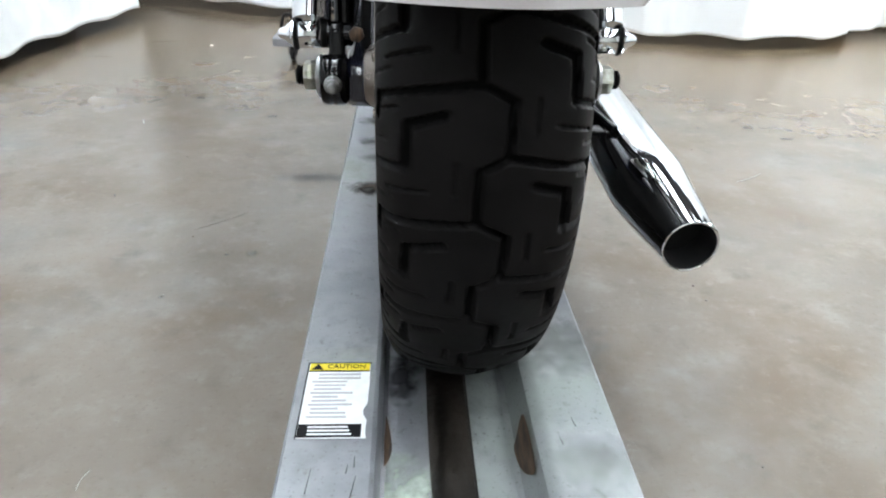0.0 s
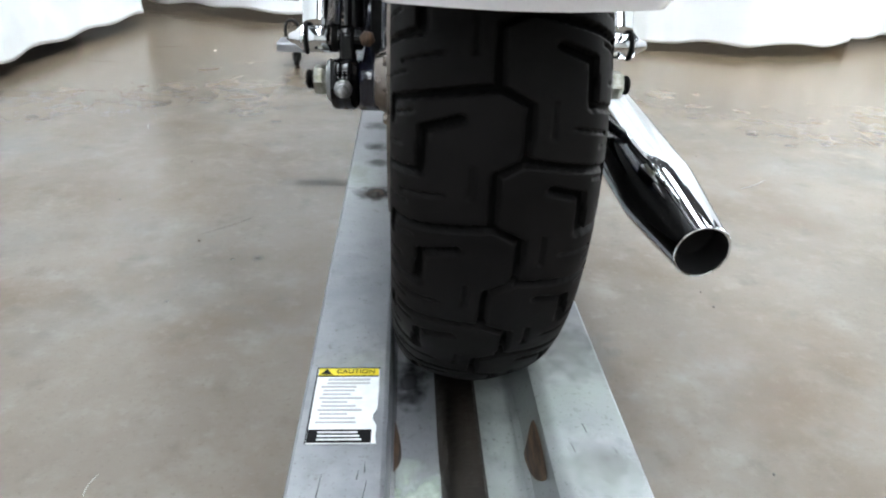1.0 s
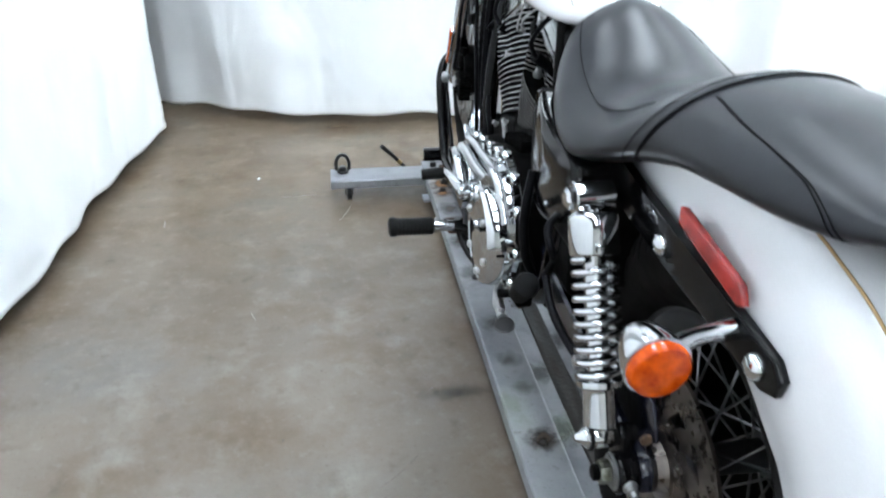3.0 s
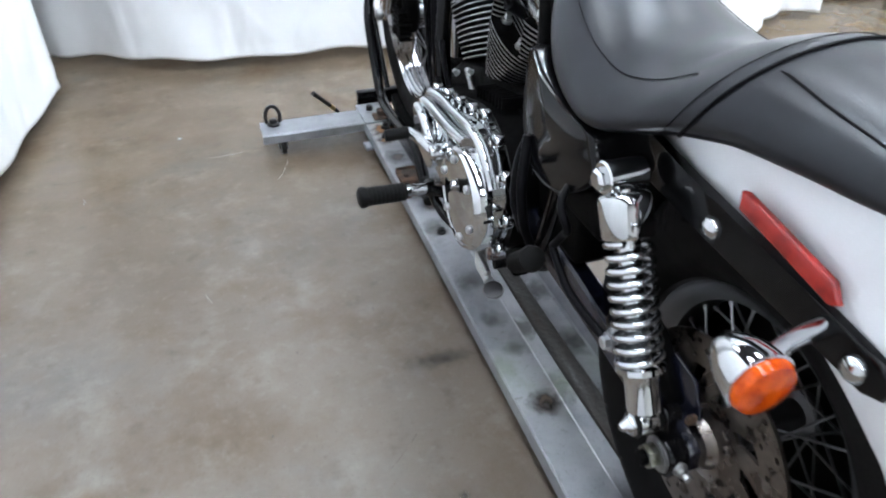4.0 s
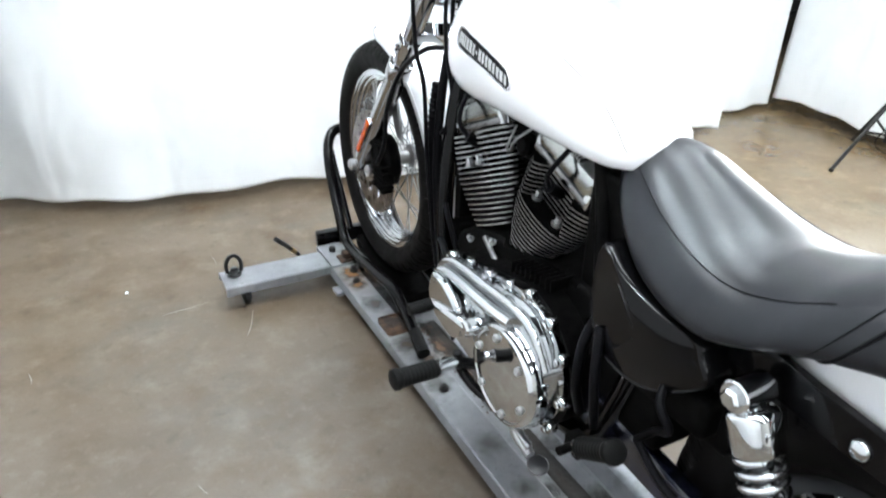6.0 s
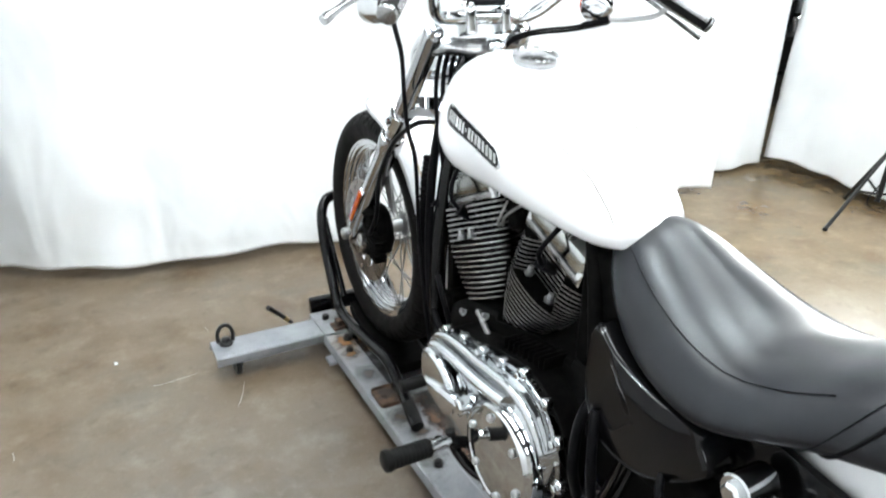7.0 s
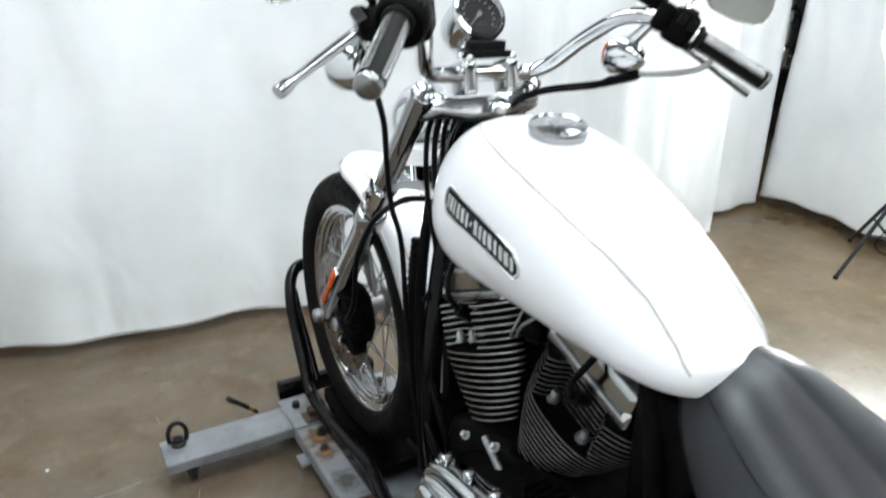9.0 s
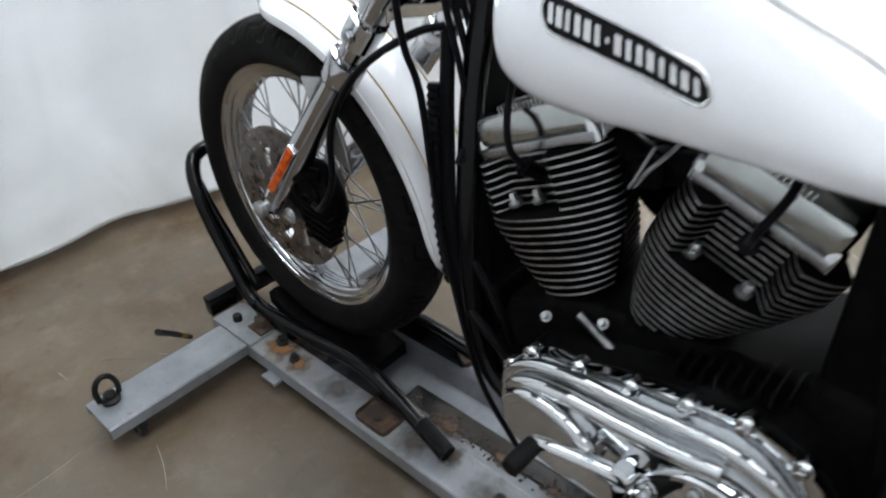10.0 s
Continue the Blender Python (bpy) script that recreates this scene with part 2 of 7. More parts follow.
for key, level in (("rubber", 0.08), ("grip", 0.08), ("hose", 0.06), ("engine", 0.025), ("black", 0.16), ("leather", 0.36), ("stand", 0.2)):
    bsdf(M[key]).inputs["Specular IOR Level"].default_value = level


def glowing(name, colour, strength):
    m = material(name, colour, 0.6)
    bsdf(m).inputs["Emission Color"].default_value = (*colour, 1)
    bsdf(m).inputs["Emission Strength"].default_value = strength
    return m


M["lamp"] = glowing("light_panel", (0.93, 0.98, 1.0), 12.4)
M["diffuser"] = glowing("lit_diffuser", (0.97, 1.0, 1.0), 42.0)


# ---- mesh helpers ----
def thing(name, label, category, group="", kind="", at=(0, 0, 0)):
    ob = new(name)
    ob.empty_display_size = 0.05
    ob.location = at
    return tagged(ob, label, category, group, kind)


def finish(bm, angle=38.0):
    bmesh.ops.recalc_face_normals(bm, faces=bm.faces)
    for f in bm.faces:
        f.smooth = True
    for e in bm.edges:
        if len(e.link_faces) == 2:
            e.smooth = e.calc_face_angle(0.0) < radians(angle)


def to_mesh(name, bm, mats, angle=38.0):
    finish(bm, angle)
    me = bpy.data.meshes.new(name)
    bm.to_mesh(me)
    bm.free()
    for m in mats if isinstance(mats, (list, tuple)) else (mats,):
        me.materials.append(m)
    return me


def under(ob, parent):
    if parent is not None:
        ob.parent = parent
        t = Vector(parent.location)
        p = parent.parent
        while p is not None:
            t = t + Vector(p.location)
            p = p.parent
        ob.location = -t
    return ob


def part(name, bm, mats, parent=None, label="", angle=38.0):
    ob = new(name, to_mesh(name, bm, mats, angle))
    under(ob, parent)
    if label:
        ob["label"] = label
    return ob


def solo(name, bm, mats, label, category, group="", kind="", angle=38.0):
    return tagged(new(name, to_mesh(name, bm, mats, angle)), label, category, group, kind)


def spline(pts, steps=8, closed=False):
    """A smooth line through the points."""
    p = [Vector(q) for q in pts]
    if len(p) < 3:
        return p
    out = []
    n = len(p)
    for i in range(n if closed else n - 1):
        a = p[(i - 1) % n] if closed or i > 0 else p[0] * 2 - p[1]
        b, c = p[i], p[(i + 1) % n]
        d = p[(i + 2) % n] if closed or i + 2 < n else p[-1] * 2 - p[-2]
        for k in range(steps):
            t = k / steps
            out.append(0.5 * ((2 * b) + (c - a) * t + (2 * a - 5 * b + 4 * c - d) * t * t + (3 * b - a - 3 * c + d) * t ** 3))
    if not closed:
        out.append(p[-1])
    return out


def rings(bm, loops, caps=True, closed=False, mat=0):
    vs = [[bm.verts.new(p) for p in loop] for loop in loops]
    n = len(vs[0])
    for i in range(len(vs) if closed else len(vs) - 1):
        a, b = vs[i], vs[(i + 1) % len(vs)]
        for k in range(n):
            bm.faces.new((a[k], a[(k + 1) % n], b[(k + 1) % n], b[k])).material_index = mat
    if caps and not closed:
        bm.faces.new(vs[0]).material_index = mat
        bm.faces.new(vs[-1][::-1]).material_index = mat
    return vs


def tube(bm, pts, r, n=12, closed=False, caps=True, mat=0):
    """A round bar along a line; r is one radius or one for each point."""
    p = [Vector(q) for q in pts]
    rs = r if isinstance(r, (list, tuple)) else [r] * len(p)
    if len(rs) != len(p):
        rs = [rs[min(len(rs) - 1, int(i * len(rs) / len(p)))] for i in range(len(p))]
    ref = None
    loops = []
    for i, q in enumerate(p):
        a = p[i - 1] if i or closed else p[0]
        b = p[(i + 1) % len(p)] if i + 1 < len(p) or closed else p[-1]
        d = (b - a).normalized()
        if ref is None:
            ref = d.orthogonal().normalized()
        ref = (ref - d * ref.dot(d)).normalized()
        s = d.cross(ref)
        loops.append([q + (ref * math.cos(2 * math.pi * k / n) + s * math.sin(2 * math.pi * k / n)) * rs[i] for k in range(n)])
    rings(bm, loops, caps, closed, mat)
    return bm


def frame_of(axis):
    d = Vector(axis).normalized()
    u = d.orthogonal().normalized()
    if abs(d.x) > 0.9:
        u = Vector((0, 1, 0))
        u = (u - d * u.dot(d)).normalized()
    return d, u, d.cross(u)


def lathe(bm, profile, origin, axis=(1, 0, 0), n=32, mat=0, caps=True, closed=False):
    """Turned form: profile of (radius, distance along the axis)."""
    d, u, v = frame_of(axis)
    o = Vector(origin)
    loops = [[o + d * h + (u * math.cos(2 * math.pi * k / n) + v * math.sin(2 * math.pi * k / n)) * max(r, 1e-5) for k in range(n)] for r, h in profile]
    rings(bm, loops, caps, closed, mat)
    return bm


def box(bm, centre, size, bevel=0.0, turn=None, segments=2, mat=0):
    got = bmesh.ops.create_cube(bm, size=1.0)["verts"]
    m = Matrix.Translation(centre) @ (turn.to_4x4() if turn is not None else Matrix.Identity(4)) @ Matrix.Diagonal((*size, 1))
    bmesh.ops.transform(bm, matrix=m, verts=got)
    faces = {f for v in got for f in v.link_faces}
    for f in faces:
        f.material_index = mat
    if bevel:
        edges = list({e for v in got for e in v.link_edges})
        bmesh.ops.bevel(bm, geom=edges, offset=bevel, segments=segments, affect="EDGES", profile=0.6)
    return bm


def prism(bm, outline, x0, x1, bevel=0.0, segments=3, mat=0, both=True):
    """A plate with an outline in y and z, from x0 to x1, its rims rounded."""
    a = [bm.verts.new((x0, y, z)) for y, z in outline]
    b = [bm.verts.new((x1, y, z)) for y, z in outline]
    n = len(a)
    fa, fb = bm.faces.new(a), bm.faces.new(b[::-1])
    side = [bm.faces.new((a[k], b[k], b[(k + 1) % n], a[(k + 1) % n])) for k in range(n)]
    for f in [fa, fb] + side:
        f.material_index = mat
    if bevel:
        edges = list(fa.edges) + (list(fb.edges) if both else [])
        bmesh.ops.bevel(bm, geom=edges, offset=bevel, segments=segments, affect="EDGES", profile=0.5)
    return bm


def hull(circles, n=10):
    """Outline round a chain of circles (y, z, r), as a convex loop."""
    pts = []
    for y, z, r in circles:
        for k in range(n * 4):
            a = 2 * math.pi * k / (n * 4)
            pts.append((y + r * math.cos(a), z + r * math.sin(a)))
    pts = sorted(set(pts))

    def half(seq):
        out = []
        for p in seq:
            while len(out) > 1 and (out[-1][0] - out[-2][0]) * (p[1] - out[-2][1]) - (out[-1][1] - out[-2][1]) * (p[0] - out[-2][0]) <= 1e-9:
                out.pop()
            out.append(p)
        return out[:-1]
    return half(pts) + half(pts[::-1])


def rot_x(a):
    return Matrix.Rotation(a, 3, "X")


def bolt(bm, at, axis, r=0.007, h=0.008, mat=0):
    """Hexagon head with a washer."""
    lathe(bm, [(r * 1.35, 0), (r * 1.35, h * 0.2)], at, axis, 16, mat)
    lathe(bm, [(r, h * 0.2), (r, h * 0.85), (r * 0.8, h)], at, axis, 6, mat)
    return bm


# ---- the place ----
def slab(name, lo, hi, mat, label, category, kind="structure"):
    bm = bmesh.new()
    c = [(a + b) / 2 for a, b in zip(lo, hi)]
    s = [b - a for a, b in zip(lo, hi)]
    box(bm, c, s)
    return solo(name, bm, mat, label, category, kind=kind)


slab("floor", (-6, -6, -0.1), (8, 7, 0), M["concrete"], "worn brown-grey polished concrete workshop floor", "floor")
slab("ceiling", (-6, -6, CEILING), (8, 7, CEILING + 0.1), M["roof"], "dark workshop ceiling", "ceiling")
slab("wall_north", (-6, 6.5, 0), (8, 6.7, CEILING), M["dark"], "dark workshop wall behind the white curtains", "wall")
slab("wall_south", (-6, -5.7, 0), (8, -5.5, CEILING), M["plaster"], "plain pale workshop wall", "wall")
slab("wall_west", (-5.7, -5.5, 0), (-5.5, 6.5, CEILING), M["dark"], "plain dark workshop wall", "wall")
slab("wall_east", (7.5, -5.5, 0), (7.7, 6.5, CEILING), M["dark"], "plain dark workshop wall", "wall")


def curtain(path, seed, label, top=2.4, hem=0.014, depth=0.03, wave=0.45, slack=0.02, step=0.03, drift=0.0, pleat=(9e9, 1.0, 0.0)):
    """White cloth hung along a line, with folds that open towards the hem."""
    rnd = random.Random(seed)
    line = spline([(x, y, 0) for x, y in path], 24)
    dist = [0.0]
    for a, b in zip(line, line[1:]):
        dist.append(dist[-1] + (b - a).length)
    total = dist[-1]
    count = int(total / step)
    phases = [(rnd.uniform(0.6, 1.6), rnd.uniform(0, 6.3), rnd.uniform(0.3, 1)) for _ in range(5)]
    rows = 44
    bm = bmesh.new()
    grid = []
    j = 0
    for i in range(count + 1):
        s = total * i / count
        while j + 2 < len(line) and dist[j + 1] < s:
            j += 1
        t = (s - dist[j]) / max(1e-6, dist[j + 1] - dist[j])
        p = line[j].lerp(line[j + 1], t)
        d = (line[j + 1] - line[j]).normalized()
        side = Vector((-d.y, d.x, 0))
        off = sum(w * math.sin(2 * math.pi * s / (wave * k) + f) for k, f, w in phases) / 3.0
        off2 = sum(w * math.sin(2 * math.pi * s / (wave * k * 2.7) + f * 2) for k, f, w in phases) / 3.0
        gather = min(1.0, max(0.0, (s - pleat[0]) / 0.7))
        low = hem + slack * (0.5 + 0.5 * off2) + 0.006 * math.sin(s * 19 + seed)
        col = []
        for r in range(rows + 1):
            v = (r / rows) ** 1.35
            z = low + (top - low) * v
            g = 0.45 + 0.55 * math.sin(math.pi * min(1, 0.25 + v * 0.75))
            amp = depth * (g * off + 0.7 * (1 - v) * off2)
            # gathered pleats further along the rail
            amp += pleat[2] * gather * (math.sin(2 * math.pi * s / pleat[1] + 0.9 * off2) + 0.5 * math.sin(4.6 * math.pi * s / pleat[1] + 2 * off)) * (0.55 + 0.45 * v)
            amp += 0.006 * noise.noise(Vector((s * 2.2, z * 2.6, seed)))
            amp += 0.003 * math.exp(-((z - low - 0.035) / 0.009) ** 2)
            # creases where the cloth lay folded
            amp += 0.004 * sum(math.exp(-((z - c) / 0.012) ** 2) for c in (0.42, 0.86, 1.3, 1.74, 2.2))
            col.append(bm.verts.new(p + side * amp + d * (drift * z * max(0.0, 1 - s)) + Vector((0, 0, z))))
        grid.append(col)
    for a, b in zip(grid, grid[1:]):
        for r in range(rows):
            bm.faces.new((a[r], b[r], b[r + 1], a[r + 1]))
    ob = solo("curtain", bm, M["cloth"], label, "curtain", "curtains round the motorcycle", angle=80)
    mod = ob.modifiers.new("thickness", "SOLIDIFY")
    mod.thickness = 0.002
    return ob


curtain([(-1.52, -2.9), (-1.49, -1.2), (-1.41, 0.2), (-1.37, 0.5), (-1.325, 0.78), (-1.270, 1.1), (-1.25, 1.4), (-1.265, 1.62), (-1.235, 1.9), (-1.19, 2.18), (-1.165, 2.38)], 3,
        "white cloth curtain hanging just off the floor, softly creased", slack=0.0, depth=0.014, hem=0.05)
curtain([(-1.75, 3.10), (-1.25, 2.83), (-0.85, 2.56), (-0.5, 2.49), (0.1, 2.44), (0.6, 2.24), (1.0, 2.05), (1.35, 1.98), (1.65, 2.06), (1.88, 2.23), (2.0, 2.30), (2.19, 2.25)], 5,
        "white cloth curtain behind the front wheel, hem off the floor", depth=0.02, hem=0.034, pleat=(2.2, 0.42, 0.028))
curtain([(2.02, 2.55), (2.4, 2.50), (2.825, 2.47)], 8, "narrow white cloth curtain beside a dark gap", hem=0.02, depth=0.02, wave=0.25)
curtain([(2.885, 2.50), (2.835, 2.0), (2.80, 1.5), (2.86, 0.6), (2.9, -1.0), (2.9, -2.9)], 11,
        "white cloth curtain with a lifted hem behind the light stand", hem=0.05, depth=0.03, drift=0.07)


def ceiling_light(x, y):
    top = thing("ceiling_light", "unseen long white fluorescent ceiling light, switched on", "ceiling light", "ceiling lights", at=(x, y, CEILING))
    bm = bmesh.new()
    box(bm, (x, y, CEILING - 0.02), (0.66, 1.5, 0.04), 0.006)
    part("frame", bm, M["paper"], top)
    bm = bmesh.new()
    box(bm, (x, y, CEILING - 0.048), (0.58, 1.42, 0.016), 0.004)
    part("diffuser", bm, M["lamp"], top, "glowing diffuser panel")


# panels out of view, layout assumed; the row at -3.7 brightens the mirrored wall
for lx in (-0.75, 0.75, 2.2):
    for ly in (-3.7, -1.2, 0.6, 1.75):
        ceiling_light(lx, ly)
# unseen pair added to light the floor showing under the far hem
for lx in (-0.9, 0.9):
    ceiling_light(lx, 4.6)
# unseen one added to brighten the rack behind the curtain gap
ceiling_light(4.4, 2.9)


# ---- marks on the floor ----
def fading(name, colour, centre, radius, strength, squeeze, rough=0.5):
    """A stain on the concrete that fades out from its middle."""
    m = material(name, colour, rough)
    nt = m.node_tree
    tex = node(m, "ShaderNodeTexCoord")
    sub = node(m, "ShaderNodeVectorMath", operation="SUBTRACT")
    sub.inputs[1].default_value = (*centre, 0)
    link(m, tex, "Object", sub, 0)
    sc = node(m, "ShaderNodeVectorMath", operation="MULTIPLY")
    sc.inputs[1].default_value = (*squeeze, 0)
    link(m, sub, 0, sc, 0)
    ln = node(m, "ShaderNodeVectorMath", operation="LENGTH")
    link(m, sc, 0, ln, 0)
    n = node(m, "ShaderNodeTexNoise", Scale=2.2 / radius, Detail=3.0)
    link(m, tex, "Object", n, "Vector")
    mul = node(m, "ShaderNodeMath", operation="MULTIPLY_ADD")
    link(m, n, "Fac", mul, 0)
    mul.inputs[1].default_value = radius * 1.2
    link(m, ln, "Value", mul, 2)
    rr = nt.nodes.new("ShaderNodeMapRange")
    rr.inputs["From Min"].default_value, rr.inputs["From Max"].default_value = radius * 0.35, radius * 1.6
    rr.inputs["To Min"].default_value, rr.inputs["To Max"].default_value = strength, 0.0
    link(m, mul, 0, rr, "Value")
    link(m, rr, "Result", bsdf(m), "Alpha")
    return m


floor_ob = bpy.data.objects["floor"]
for k, (cx, cy, rad, col, strength, squeeze) in enumerate((
        (-0.235, 0.60, 0.030, (0.035, 0.030, 0.026), 0.75, (0.35, 1.0)),
        (-0.30, 0.26, 0.012, (0.03, 0.026, 0.022), 0.8, (1, 1)), (-0.341, 0.255, 0.005, (0.02, 0.018, 0.015), 0.9, (1, 1)), (-0.406, 0.121, 0.005, (0.02, 0.018, 0.015), 0.9, (1, 1)))):
    bm = bmesh.new()
    reach = rad * 1.6
    z = 0.0006 + 0.0002 * k
    vs = [bm.verts.new((cx + reach / squeeze[0] * math.cos(2 * math.pi * i / 28), cy + reach / squeeze[1] * math.sin(2 * math.pi * i / 28), z)) for i in range(28)]
    bm.faces.new(vs)
    part("stain", bm, fading("floor_stain%d" % k, col, (cx, cy), rad, strength, squeeze), floor_ob)
rnd = random.Random(21)
bm = bmesh.new()
for k in range(70):
    x, y = rnd.uniform(-1.3, 1.2), rnd.uniform(-0.6, 2.3)
    r = rnd.uniform(0.0008, 0.0022)
    box(bm, (x, y, r * 0.4), (r * 2, r * rnd.uniform(1, 2.4), r), r * 0.3, Matrix.Rotation(rnd.uniform(0, 3), 3, "Z"), 1)
solo("floor_grit", bm, M["stain"], "scattered dark grit on the concrete", "grit", kind="stuff")
# white chip standing in for a tiny bright glint on the floor
bm = bmesh.new()
box(bm, (-0.754, 1.887, 0.002), (0.009, 0.006, 0.004), 0.001)
solo("paper_scrap", bm, M["paper"], "tiny white chip for a bright glint on the floor", "scrap")

rnd = random.Random(77)
for k in range(22):
    x, y = rnd.uniform(-1.1, -0.25), rnd.uniform(-0.5, 2.1)
    if k > 15:
        x, y = rnd.uniform(0.3, 1.6), rnd.uniform(-0.4, 1.8)
    a, ln = rnd.uniform(0, math.pi), rnd.uniform(0.02, 0.14)
    bend = rnd.uniform(-0.02, 0.02)
    pts = [(x + ln * t * math.cos(a) - bend * t * (1 - t) * math.sin(a), y + ln * t * math.sin(a) + bend * t * (1 - t) * math.cos(a), 0.0) for t in (0, 0.25, 0.5, 0.75, 1)]
    bm = bmesh.new()
    tube(bm, pts, [0.0003, 0.0007, 0.0006, 0.0007, 0.0003], 5)
    part("scratch", bm, M["pale_scratch"] if k % 3 else M["stain"], floor_ob)


# ---- motorcycle dolly ----
DZ = 0.08      # top of its flanges
TZ = 0.033     # floor of its trough
D0, D1 = -0.62, 1.78

dolly = thing("motorcycle_dolly", "stained grey steel dolly with a black wheel chock, on castors", "motorcycle dolly", at=(0, 0.6, 0))


def channel():
    """Folded sheet: two flat flanges with a trough between them."""
    t = 0.005
    top = [(-0.163, DZ - 0.036), (-0.163, DZ - 0.003), (-0.160, DZ), (-0.080, DZ), (-0.076, DZ - 0.002), (-0.074, DZ - 0.006), (-0.072, TZ + 0.004), (-0.067, TZ),
           (0.060, TZ), (0.066, TZ + 0.003), (0.071, TZ + 0.018), (0.0755, DZ - 0.014), (0.079, DZ - 0.006), (0.085, DZ - 0.002), (0.094, DZ), (0.159, DZ), (0.162, DZ - 0.003), (0.162, DZ - 0.036)]
    low = []
    for i, (x, z) in enumerate(top):
        a, b = top[max(0, i - 1)], top[min(len(top) - 1, i + 1)]
        d = Vector((b[0] - a[0], b[1] - a[1])).normalized()
        low.append((x + d.y * t, z - d.x * t))
    loop = top + low[::-1]
    ys = [D0 + (D1 - D0) * k / 40 for k in range(41)]
    bm = bmesh.new()
    rings(bm, [[(x, y, z) for x, z in loop] for y in ys])
    return bm


bm = channel()
part("deck", bm, M["dolly"], dolly, "scuffed grey painted channel deck", 25)

# dark worn strip along the middle of the trough
bm = bmesh.new()
rings(bm, [[(-0.022 + 0.002 * math.sin(y * 9), y, TZ + 0.0005), (-0.017, y, TZ + 0.0035), (-0.006, y, TZ + 0.002), (0.010, y, TZ + 0.0028), (0.019, y, TZ + 0.004), (0.024 + 0.002 * math.sin(y * 7), y, TZ + 0.0005)]
           for y in [D0 + 0.01 + (D1 - 0.5 - D0) * k / 60 for k in range(61)]])
part("track_strip", bm, M["sludge"], dolly, "black oily strip worn along the trough")


def mark_material(name, colour, inner, outer, centre, radius, squeeze=1.0):
    """A burnt, oily or merely darkened mark that fades out from its middle."""
    m = material(name, colour, 0.6)
    nt = m.node_tree
    tex = node(m, "ShaderNodeTexCoord")
    sub = node(m, "ShaderNodeVectorMath", operation="SUBTRACT")
    sub.inputs[1].default_value = centre
    link(m, tex, "Object", sub, 0)
    sc = node(m, "ShaderNodeVectorMath", operation="MULTIPLY")
    sc.inputs[1].default_value = (1, squeeze, 0)
    link(m, sub, 0, sc, 0)
    ln = node(m, "ShaderNodeVectorMath", operation="LENGTH")
    link(m, sc, 0, ln, 0)
    n = node(m, "ShaderNodeTexNoise", Scale=55.0, Detail=5.0)
    link(m, tex, "Object", n, "Vector")
    mul = node(m, "ShaderNodeMath", operation="MULTIPLY_ADD")
    link(m, n, "Fac", mul, 0)
    mul.inputs[1].default_value = radius * 1.1
    link(m, ln, "Value", mul, 2)
    rr = nt.nodes.new("ShaderNodeMapRange")
    rr.inputs["From Min"].default_value, rr.inputs["From Max"].default_value = radius * 0.75, radius * 1.45
    rr.inputs["To Min"].default_value, rr.inputs["To Max"].default_value = inner, outer
    link(m, mul, 0, rr, "Value")
    link(m, rr, "Result", bsdf(m), "Alpha")
    return m


